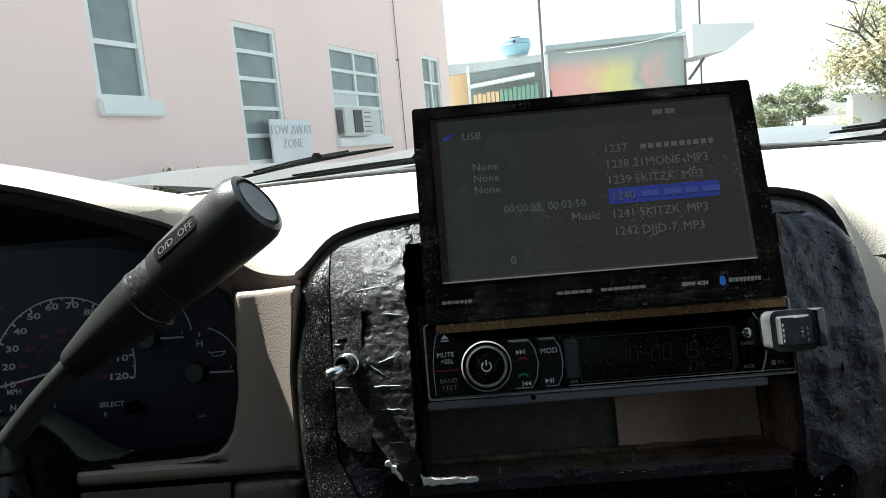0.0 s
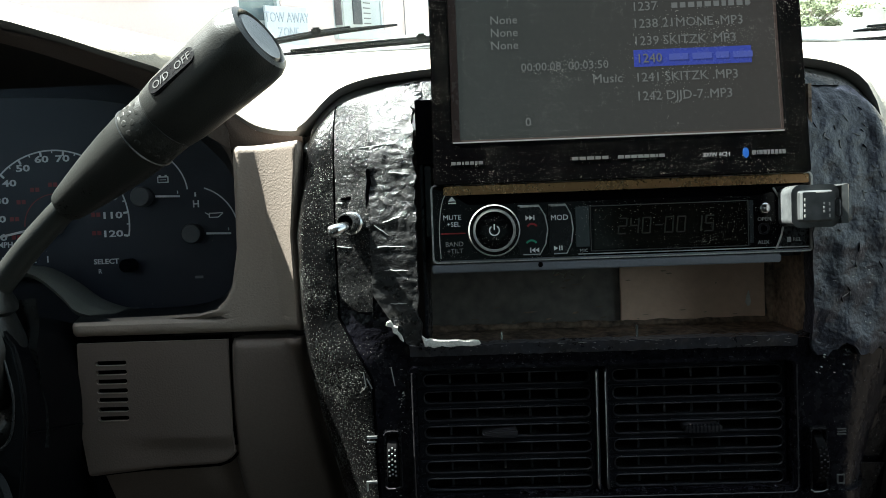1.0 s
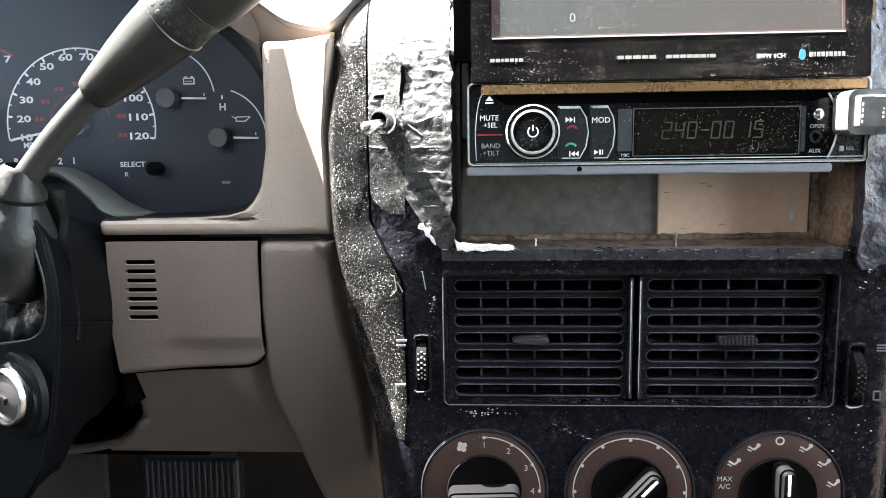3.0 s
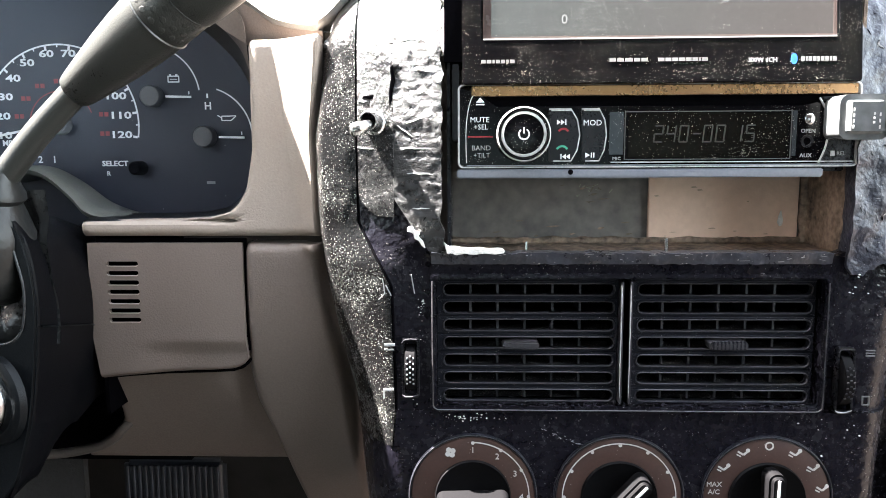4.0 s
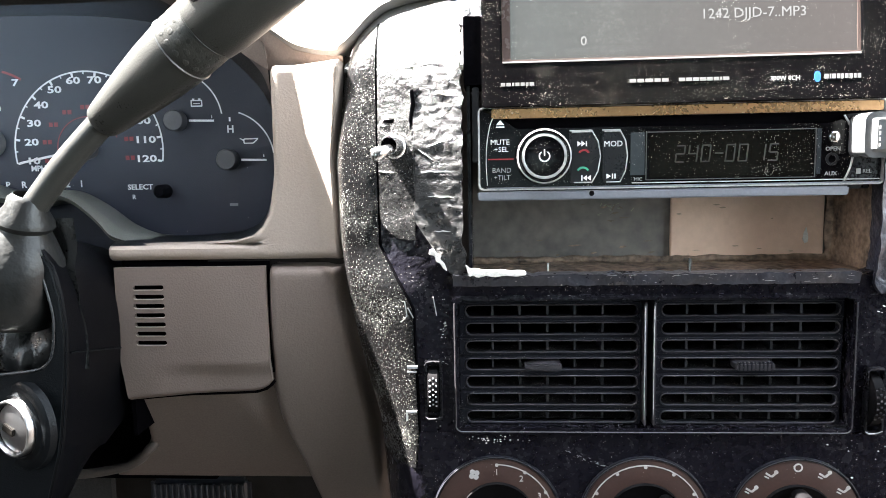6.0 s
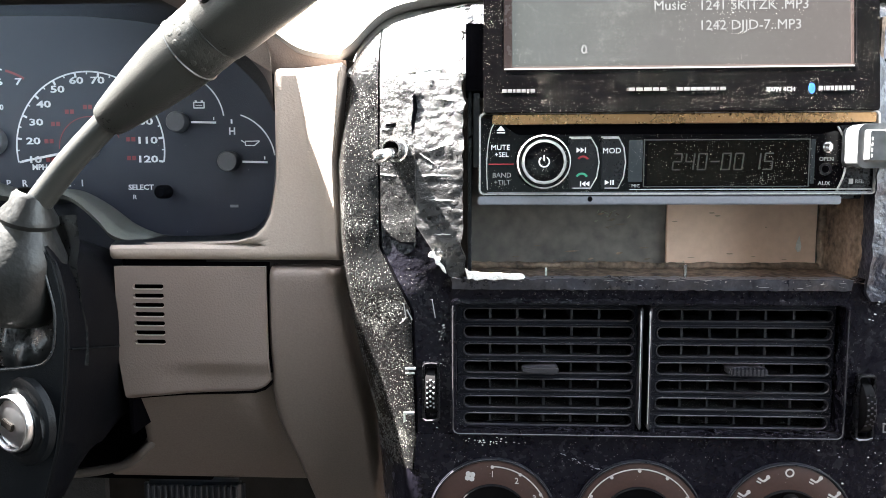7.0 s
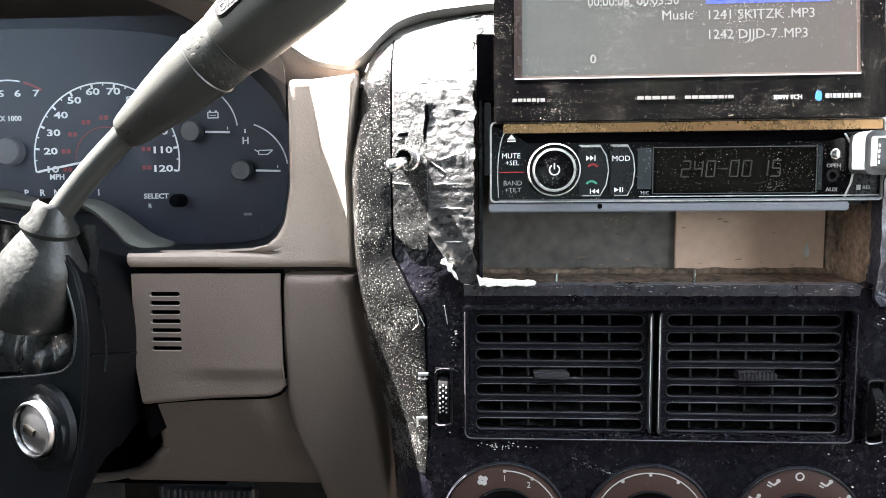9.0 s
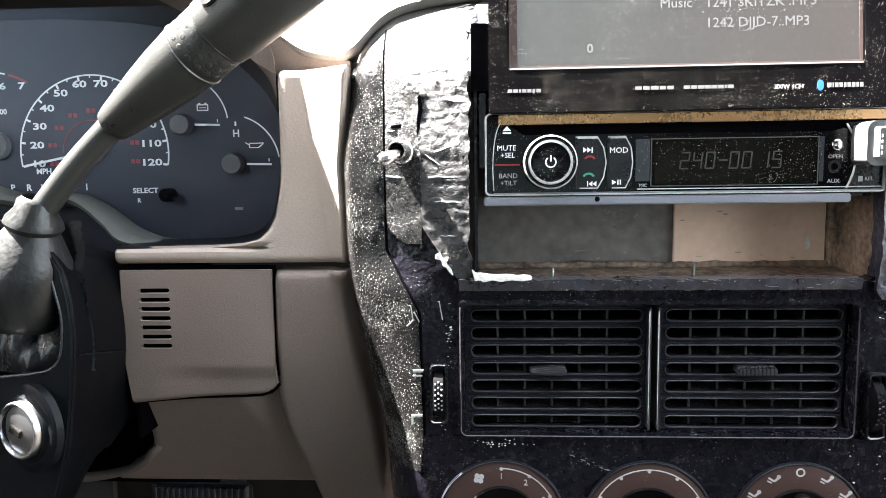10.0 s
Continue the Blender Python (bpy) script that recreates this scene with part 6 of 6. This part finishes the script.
    for k in range(9 if ribbed else 0):
        part("rib", box(tab + 0.1 + 0.18 * k, tab + 0.18 + 0.18 * k, 0.0, 0.1, -8.55, -8.15), DUSTY_BLACK, t)


vent(-1.05, 2.05, False)
vent(8.12, 11.75, True)


def thumb_wheel(x, z0, z1, label, dots):
    zc, r = (z0 + z1) / 2, (z1 - z0) / 2
    w = thing("thumb_wheel", label, "thumb wheel", (x, 0.3, z0), "vent thumb wheels")
    part("wheel", lathe([(0, -0.26), (r * 0.93, -0.26), (r * 0.98, -0.2), (r * 0.98, 0.2), (r * 0.93, 0.26), (0, 0.26)], (x, 0.88, zc), (1, 0, 0), 40), KNOB_BLACK, w, "", True)
    part("surround", frame_plate(rounded(x - 0.42, x + 0.42, z0 - 0.12, z1 + 0.12, 0.15), rounded(x - 0.3, x + 0.3, z0, z1, 0.1), -0.06, 0.3, 0.03), CLEAN_BLACK, w, "", True)
    # Two pale arcs paint the glints on the surround.
    part("surround_edge", tube([(x - 0.4, -0.07, z1 - 0.1), (x - 0.3, -0.08, z1 + 0.05), (x, -0.08, z1 + 0.1), (x + 0.3, -0.08, z1 + 0.08)], 0.025, 6), VENT_LIP, w, "thin paler edge line", True)
    part("surround_edge", tube([(x - 0.4, -0.08, z0 + 0.05), (x - 0.25, -0.09, z0 - 0.06), (x + 0.1, -0.08, z0 - 0.04), (x + 0.38, -0.07, z0 + 0.05)], [0.02, 0.05, 0.03, 0.02], 6), PRINT_DIM if not dots else VENT_LIP, w, "thin paler edge line", True)
    for i in range(6):
        for j in range(3):
            a = radians(-30 + 11 * i + (4 if j == 1 else 0))
            part("grip_dot", box(x - 0.19 + 0.15 * j, x - 0.11 + 0.15 * j, 0.88 - r * math.cos(a) - 0.03, 0.88 - r * math.cos(a) + 0.1, zc + r * math.sin(a) - 0.035, zc + r * math.sin(a) + 0.035), PRINT_DIM if dots else VENT_LIP, w)


thumb_wheel(-2.27, -10.82, -8.16, "black thumb wheel with pale grip dots", True)
thumb_wheel(17.98, -11.46, -8.55, "black ribbed thumb wheel", False)
part("open_mark", join(box(-3.5, -3.0, -0.02, 0.05, -8.42, -8.3), box(-3.5, -3.05, -0.02, 0.05, -8.62, -8.56)), PRINT_DIM, console, "worn vent mark")
part("shut_mark", join(box(-3.6, -3.08, -0.02, 0.05, -10.6, -10.5), box(-3.6, -3.52, -0.02, 0.05, -10.98, -10.6)), PRINT_DIM, console, "worn vent mark")
part("right_mark", join(*[box(18.9, 19.3, 0.02, 0.1, -8.85 + 0.13 * k, -8.8 + 0.13 * k) for k in range(3)]), MARK, console, "worn vent mark")
part("right_mark", frame_plate(rounded(18.85, 19.2, -11.2, -10.75, 0.02), rounded(18.9, 19.15, -11.15, -10.8, 0.02), 0.02, 0.1), MARK, console, "worn vent mark")

# ---- climate knobs ----
def climate_knob(x, angle, label, marks):
    z = -15.82
    k = thing("climate_knob", label, "knob", (x, 0, z - 3), "climate knobs")
    part("plate", lathe([(0, 0.12), (2.0, 0.12), (2.9, 0.12), (3.05, 0.05), (3.08, -0.2)], (x, 0.05, z), n=48), KNOB_PLATE, k, "brown-black dial plate", True)
    part("outer_ring", lathe([(3.12, -0.1), (3.12, 0.1), (3.02, 0.16), (2.98, 0.08)], (x, 0.05, z), n=48), VENT_BLACK, k, "", True)
    part("ring_edge", tube([(x + 3.07 * math.sin(a), -0.1, z + 3.07 * math.cos(a)) for a in np.linspace(-math.pi, math.pi, 65)], 0.022, 6), VENT_LIP, k, "thin paler edge line", True)
    part("grip", lathe([(1.84, 0.1), (1.82, 0.2), (1.78, 0.25), (1.74, 0.22), (0, 0.2)], (x, 0.05, z), n=40), KNOB_BLACK, k, "black turning grip", True)
    turn = Matrix.Translation((x, 0, z)) @ Matrix.Rotation(radians(angle), 4, "Y") @ Matrix.Translation((-x, 0, -z))
    b = prism(rounded(x - 0.4, x + 0.4, z - 1.75, z + 1.72, 0.36), -1.3, -0.12, 0.16, 3)
    bmesh.ops.transform(b, matrix=turn, verts=b.verts)
    part("bar", b, KNOB_BLACK, k, "raised grip bar", True)
    b = box(x - 0.06, x + 0.06, -1.33, -1.28, z + 0.5, z + 1.5)
    bmesh.ops.transform(b, matrix=turn, verts=b.verts)
    part("pointer", b, PRINT, k, "white pointer")
    for nm, bm in marks(x, z):
        part(nm, bm, DIAL_PRINT, k)


def polar(x, z, r, a):
    return x + r * math.sin(radians(a)), z + r * math.cos(radians(a))


def dot(px, pz, r=0.1):
    return lathe([(r, 0), (r, 0.02), (0, 0.02)], (px, -0.07, pz), n=10)


def fan_marks(x, z):
    out = [("scale", arc(x, z, 2.68, 90, 0, -0.07, 0.05))]
    for n, a in enumerate((0, 30, 60, 90)):
        px, pz = polar(x, z, 2.34, a)
        out.append(("numeral", letters(str(n + 1), 0.42, px, -0.08, pz - 0.15, align="CENTER")))
        out.append(("tick", dot(*polar(x, z, 2.68, a), 0.085)))
    px, pz = polar(x, z, 2.45, -26)
    out.append(("fan_mark", join(*[lathe([(0.13, 0), (0.13, 0.02), (0, 0.02)], (px + 0.15 * math.cos(a), -0.07, pz + 0.15 * math.sin(a)), n=8) for a in (0.6, 2.17, 3.74, 5.3)])))
    return out


def heat_marks(x, z):
    out = [("scale", arc(x, z, 2.68, 190, -10, -0.07, 0.05))]
    for a in (-90, -60, -30, 0, 30, 60, 90):
        out.append(("tick", dot(*polar(x, z, 2.62, a), 0.085)))
    return out


def mode_marks(x, z):
    out = [("off_mark", arc(x, z + 2.65, 0.14, 0, 360, -0.07, 0.07))]
    for a in (-53, -27.5, 27.5, 52.5, 77):
        px, pz = polar(x, z, 2.62, a)
        out.append(("mode_mark", join(lathe([(0.1, 0), (0.1, 0.02), (0, 0.02)], (px + 0.22, -0.07, pz + 0.1), n=8), stroke(px - 0.25, pz + 0.05, px + 0.02, pz - 0.12, 0.09, -0.07), stroke(px + 0.02, pz - 0.12, px + 0.22, pz + 0.06, 0.1, -0.07), stroke(px - 0.3, pz - 0.1, px - 0.1, pz - 0.2, 0.06, -0.07))))
    px, pz = polar(x, z, 2.6, -74)
    out.append(("marking", letters("MAX", 0.34, px, -0.08, pz - 0.1, align="CENTER")))
    out.append(("marking", letters("A/C", 0.34, px, -0.08, pz - 0.48, align="CENTER")))
    return out


climate_knob(0.68, 88, "black fan speed knob on a brown dial", fan_marks)
climate_knob(7.68, 42, "black temperature knob on a brown dial", heat_marks)
climate_knob(14.66, 0, "black air direction knob on a brown dial", mode_marks)

# ---- instrument cluster ----
cluster = thing("instrument_cluster", "dark instrument cluster with white dial markings", "gauges", (-22, 9, -3))
CY = 9.0
part("face", box(-36, -11.0, CY, CY + 0.4, -4, 12), DIAL, cluster, "dark blue-black gauge face")
SX, SZ, SR = -23.5, 2.55, 4.55
part("speed_scale", arc(SX, SZ, SR, -10, 190, CY, 0.09, 48), GAUGE_PRINT, cluster, "white speed scale")
for v in range(10, 121, 5):
    a = 190 - (v - 10) * 200 / 110
    ca, sa = math.cos(radians(a)), math.sin(radians(a))
    r0 = SR - (0.26 if v % 10 == 0 else 0.12)
    part("tick", stroke(SX + r0 * ca, SZ + r0 * sa, SX + SR * ca, SZ + SR * sa, 0.13 if v % 10 == 0 else 0.07, CY), GAUGE_PRINT, cluster)
    if v % 10 == 0:
        part("numeral", letters(str(v), 0.56, SX + (SR - 1.0 + 0.6 * sa * sa) * ca, CY - 0.02, SZ + (SR - 1.0 + 0.6 * sa * sa) * sa - 0.2, align="CENTER", stretch=1.6, bold=0.025), GAUGE_PRINT, cluster)
for v in range(9):
    a = radians(195 - v * 26)
    part("red_mark", join(*[box(SX + 2.6 * math.cos(a) + d, SX + 2.6 * math.cos(a) + d + 0.24, CY - 0.02, CY, SZ + 2.5 * math.sin(a) - 0.13, SZ + 2.5 * math.sin(a) + 0.13) for d in (-0.28, 0.04)]), GAUGE_RED, cluster, "dim red inner scale")
part("red_arc", arc(SX, SZ, 1.9, 20, 180, CY, 0.06), GAUGE_RED, cluster, "dim red inner scale")
part("hub", lathe([(0.62, 0), (0.62, 0.5), (0.55, 0.6), (0, 0.62)], (SX, CY, SZ), n=24), PEG, cluster, "grey needle hub", True)
part("needle", stroke(SX - 0.5, SZ - 0.05, SX - 4.1, SZ - 0.75, 0.13, CY - 0.3, 0.06), GAUGE_PRINT, cluster, "white needle")
part("marking", letters("MPH", 0.48, SX - 3.7, CY - 0.02, SZ - 1.25, bold=0.02), GAUGE_PRINT, cluster)
for txt, x in (("P", -28.9), ("R", -27.9), ("N", -27.0), ("D", -26.1), ("2", -25.1), ("1", -24.25)):
    part("gear_mark", letters(txt, 0.56, x, CY - 0.02, SZ - 2.25, bold=0.02), GAUGE_PRINT, cluster)
part("marking", letters("SELECT", 0.44, -21.25, CY - 0.02, 0.08, stretch=1.1, bold=0.02), GAUGE_PRINT, cluster)
part("marking", letters("R", 0.4, -21.0, CY - 0.02, -0.5), GAUGE_PRINT, cluster)
part("trip_stem", lathe([(0.42, 0), (0.4, 0.8), (0.3, 1.0), (0, 1.0)], (-18.9, CY, -0.05), n=20), VOID, cluster, "black select button", True)
part("warning_window", box(-15.0, -14.5, CY - 0.03, CY, -1.0, -0.84), PRINT_DIM, cluster)


def small_gauge(x, z, marks):
    part("hub", lathe([(0.62, 0), (0.62, 0.5), (0.55, 0.6), (0, 0.62)], (x, CY, z), n=24), PEG, cluster, "grey needle hub", True)
    part("needle", stroke(x + 0.85, z - 0.02, x + 2.35, z - 0.06, 0.12, CY - 0.3, 0.06), GAUGE_PRINT, cluster, "white needle")
    part("scale", arc(x - 0.2, z - 0.05, 2.9, 8, 72, CY, 0.08), GAUGE_PRINT, cluster)
    part("tick", stroke(x + 2.1, z + 0.12, x + 2.1, z + 0.3, 0.06, CY), GAUGE_PRINT, cluster)
    for nm, bm in marks:
        part(nm, bm, GAUGE_PRINT, cluster)


small_gauge(-17.93, 4.1, [("battery_mark", join(frame_plate(rounded(-17.05, -16.35, 4.9, 5.3, 0.04), rounded(-16.98, -16.42, 4.97, 5.23, 0.02), CY - 0.02, CY), box(-16.95, -16.82, CY - 0.02, CY, 5.3, 5.38), box(-16.58, -16.45, CY - 0.02, CY, 5.3, 5.38), box(-16.9, -16.5, CY - 0.02, CY, 5.07, 5.11)))])
small_gauge(-14.9, 1.75, [("oil_mark", join(stroke(-13.95, 2.7, -13.4, 2.7, 0.06, CY), stroke(-13.4, 2.7, -13.1, 2.95, 0.06, CY), stroke(-13.5, 2.95, -13.1, 2.97, 0.06, CY), stroke(-13.95, 2.7, -13.95, 2.95, 0.06, CY), stroke(-13.95, 2.95, -13.5, 2.95, 0.06, CY), stroke(-14.2, 3.0, -13.95, 2.85, 0.06, CY))), ("marking", letters("H", 0.6, -14.95, CY - 0.02, 3.35, bold=0.02)), ("tick", stroke(-14.75, 4.0, -14.75, 4.25, 0.1, CY))])
part("tach_scale", arc(-29.6, 3.2, 4.15, 78, 150, CY, 0.09), GAUGE_PRINT, cluster, "white engine speed scale")
for v, x in ((5, -29.98), (6, -28.93), (7, -27.75)):
    part("numeral", letters(str(v), 0.56, x, CY - 0.02, 6.4, align="CENTER", stretch=1.55, bold=0.02), GAUGE_PRINT, cluster)
part("redline", arc(-29.6, 3.2, 4.12, 58, 75, CY, 0.14), GAUGE_RED, cluster, "red engine limit arc")
part("marking", letters("R X 1000", 0.46, -30.55, CY - 0.02, 4.92, bold=0.02), GAUGE_PRINT, cluster)
part("hub", lathe([(0.85, 0), (0.85, 0.5), (0.75, 0.6), (0, 0.62)], (-29.5, CY, 3.05), n=24), PEG, cluster, "grey needle hub", True)

cover_lens = part("clear_cover", loft([[(x, 6.9 - 0.1 * z + 0.004 * (x + 22) ** 2 * 0.15, z) for x in np.linspace(-33, -11.6, 12)] for z in np.linspace(-2.6, 10.3, 8)]), GAUGE_COVER, cluster, "clear plastic cover over the gauges", "all")
cover_lens.visible_shadow = False

# ---- steering column and gear lever ----
column = thing("steering_column", "charcoal plastic steering column shroud with ignition lock", "steering column", (-24, 0, -14))
RING = [(-33, 0.2), (-27, 0.1), (-24, -0.2), (-21, -0.7), (-19.6, -1.2), (-18.75, -1.9), (-18.2, -2.9), (-17.92, -4.2), (-17.83, -5.6), (-17.87, -6.64)]
FLANK = [(-17.87, -6.7), (-18.02, -8.1), (-18.25, -9.8), (-18.5, -11.2), (-19.2, -13.5), (-20.2, -15.0), (-22.5, -15.8), (-33, -15.8)]
BACKS = ((-3.55, 0.12), (-3.4, 0.0), (-1.5, 0.0), (1.5, 0.0), (5.0, 0.0), (9.4, 0.0))


def receding(line, deep):
    """The column runs down and away from its open end."""
    return loft([[(x - 0.165 * (y + 3.5) - tuck, y, max(z - 0.22 * (y + 3.5), ramp(y, [(-3.5, -15.8), (-1.5, -14.3), (1.5, -12.8), (9.4, -12.0)]))) for x, z in ((p.x, p.y) for p in smooth_line([(u, v, 0) for u, v in line], 4))] for y, tuck in deep])


# Both flanks take the darker copy to paint their shade.
part("upper_shroud", thick(receding(RING, BACKS), 0.2), BLACK_SHROUD, column, "upper half, coloured black for its shaded flank", True)
part("lower_shroud", thick(receding(FLANK, BACKS), 0.2), BLACK_SHROUD, column, "lower half, coloured black for its shaded flank", True)
edge = [(-18.75, -1.95), (-18.25, -2.9), (-17.98, -4.2), (-17.88, -5.6), (-17.92, -6.64), (-18.07, -8.1), (-18.3, -9.8), (-18.55, -11.2), (-19.25, -13.5), (-20.3, -15.0), (-33, -15.7), (-33, -7.9), (-23.0, -7.75), (-21.0, -7.6), (-19.75, -7.47), (-18.95, -7.27), (-18.48, -6.6), (-18.32, -5.15), (-18.5, -4.0), (-18.75, -3.0), (-18.95, -2.2)]
part("front_panel", prism(edge, -3.62, -3.2, 0.1, 3), SHROUD, column, "charcoal end panel with a round opening", True)
# This tube draws the rim's highlight in a lighter colour.
part("opening_rim", tube([(p.x, -3.63, p.y) for p in smooth_line([(x, z, 0) for x, z in edge[12:]], 5)], 0.06, 8), SHROUD_EDGE, column, "rim of the opening, its highlight painted pale", True)
part("shroud_seam", tube([(-17.83 - 0.165 * (y + 3.5), y, -6.68 - 0.22 * (y + 3.5)) for y in (-3.3, -2, 0, 2.5, 5)], 0.035, 6), SHROUD, column, "seam of the shroud halves")
kx, ky, kz = -20.3, -3.95, -9.9
axis = Vector((-0.42, -1, 0.02)).normalized()
part("lock_boss", lathe([(2.05, -0.6), (1.98, -0.32), (1.8, -0.2), (1.55, -0.22), (1.4, -0.1), (1.3, -0.12)], (kx, ky, kz), axis, 40), SHROUD, column, "", True)
lock = part("ignition_lock", lathe([(1.27, -0.3), (1.27, 0.12), (1.22, 0.2), (1.16, 0.2), (1.12, 0.1), (1.11, -0.06), (1.05, -0.06), (1.03, 0.02), (0.6, 0.15), (0, 0.22)], (kx, ky, kz), axis, 36), LOCK_STEEL, column, "steel ignition lock", True)
side = axis.cross(Vector((0, 0, 1))).normalized()
b = box(-0.36, 0.36, -0.1, 0.06, -0.17, 0.17, 0.03)
bmesh.ops.transform(b, matrix=Matrix.Translation(Vector((kx, ky, kz)) + axis * 0.2) @ axis.to_track_quat("-Y", "Z").to_matrix().to_4x4() @ Matrix.Rotation(radians(18), 4, "Y"), verts=b.verts)
part("key_slot", b, material("dark_keyway", (0.006, 0.005, 0.004), 0.7, spec=0.1), lock, "dark key slot")

lever = thing("gear_lever", "black column gear lever with overdrive button on its end", "gear lever", (-20.8, 0, 1))
BASE, NECK, B = Vector((-19.2, -3.1, -0.45)), Vector((-15.7, -3.2, 3.2)), Vector((-6.1, -5.9, 9.37))
D = (B - NECK).normalized()
L = (B - NECK).length


def at(s):
    """A place on the grip's axis, s from the neck."""
    return NECK + D * s


part("rod", tube(smooth_line([BASE + Vector((-0.7, 0, -0.8)), BASE, BASE.lerp(NECK, 0.5) + Vector((-0.05, 0, 0.1)), NECK, at(0.6)], 4), 0.56, 18), SHAFT, lever, "slim shaft", True)
part("grip", lathe([(0.55, -0.15), (0.74, 0), (0.8, 0.25), (0.95, 1.2), (1.13, 2.4), (1.27, 3.6), (1.36, 4.8), (1.37, 5.0)], at(0), D, 36), SHAFT, lever, "tapered grip", True)
part("band", lathe([(1.34, 0), (1.36, 0.05), (1.38, 1.4), (1.36, 1.45)], at(4.98), D, 36), SHAFT, lever, "dimpled band", True)
up = D.cross(Vector((1, 0, 0))).normalized()
rt = D.cross(up).normalized()
for i in range(18):
    for j in range(3):
        a = 2 * math.pi * (i + 0.5 * (j % 2)) / 18
        part("dimple", lathe([(0.15, 0.0), (0.1, 0.016), (0, 0.022)], at(5.35 + 0.38 * j) + (up * math.cos(a) + rt * math.sin(a)) * 1.36, up * math.cos(a) + rt * math.sin(a), 8), SHAFT, lever)
for s in (4.95, 6.4):
    part("band_ring", lathe([(1.37, 0), (1.42, 0.04), (1.42, 0.07), (1.37, 0.11)], at(s), D, 36), SHAFT, lever, "", True)
part("head", lathe([(1.42, 0), (1.5, 0.6), (1.6, 3.0), (1.63, 4.3), (1.6, 4.8), (1.45, 5.15), (1.25, 5.25), (1.18, 5.16), (1.14, 5.0), (0, 4.92)], at(6.5), D, 40), SHAFT, lever, "", True)
part("end_button", lathe([(1.1, 4.9), (1.1, 5.15), (1.02, 5.23), (0, 5.16)], at(6.5), D, 36), SHAFT, lever, "round end button", True)
# the overdrive label, on the side that faces the driver
E1 = D
FACING = Vector((-0.3, -0.9, 0.35))
E3 = (FACING - D * FACING.dot(D)).normalized()
E2 = E3.cross(E1).normalized()
M = Matrix((E1.to_4d(), (-E3).to_4d(), E2.to_4d(), (0, 0, 0, 1))).transposed()
M[3] = (0, 0, 0, 1)
M.translation = at(L - 3.3) + E3 * 1.5
for k in range(3):
    M[3][k] = 0
b = prism(rounded(-1.3, 1.3, -0.4, 0.4, 0.38), -0.1, 0.3, 0.05)
bmesh.ops.transform(b, matrix=M, verts=b.verts)
inset = part("label_inset", b, CLEAN_BLACK, lever, "dark oval label", True)
b = letters("O/D  OFF", 0.5, 0, -0.11, -0.2, depth=0.01, align="CENTER")
bmesh.ops.transform(b, matrix=M, verts=b.verts)
part("marking", b, MARK, inset)
boot = [(0.6, -0.5), (0.8, -0.3), (0.86, 0.1), (1.14, 0.5), (1.2, 0.75), (1.06, 0.98), (1.3, 1.4), (1.72, 2.2), (1.9, 3.0), (1.9, 4.0), (1.75, 4.8), (1.5, 5.3), (1.2, 5.5), (0.8, 5.6)]
bm = lathe(boot, Vector((-19.4, -3.1, -0.3)), Vector((-0.3, 0.1, -1)), 48)
for v in bm.verts:
    v.co += 0.2 * noise.noise_vector(v.co * 0.6) * ramp(v.co.z, [(-6.5, 1.5), (-5, 0.8), (-3, 0.3), (0.5, 0.05)])
part("boot", bm, BOOT, lever, "creased rubber boot", True)
foot = loft([[(x, -1.9 + 0.7 * noise.noise(Vector((x * 0.75, z * 0.35, 2))) + 0.25 * noise.noise(Vector((x * 1.9, z * 0.8, 5))), z) for x in np.linspace(-25, -18.05, 40)] for z in np.linspace(-7.9, -0.9, 36)])
part("boot_base", foot, FOLD, lever, "dark folded foot of the boot", "all")

# ---- pedal ----
pedal = thing("brake_pedal", "ribbed dark rubber brake pedal in the footwell", "pedal", (-19.4, 12, -26))
part("pad", box(-22.9, -15.9, 12, 13, -26, -19.6, 0.4, 3), PEDAL, pedal)
for k in range(16):
    part("rib", box(-22.45 + 0.405 * k, -22.28 + 0.405 * k, 11.75, 12.05, -25.6, -19.9, 0.04, 1), PEDAL, pedal)
part("arm", box(-20.0, -18.8, 13, 14, -24, 0), CLEAN_BLACK, pedal)
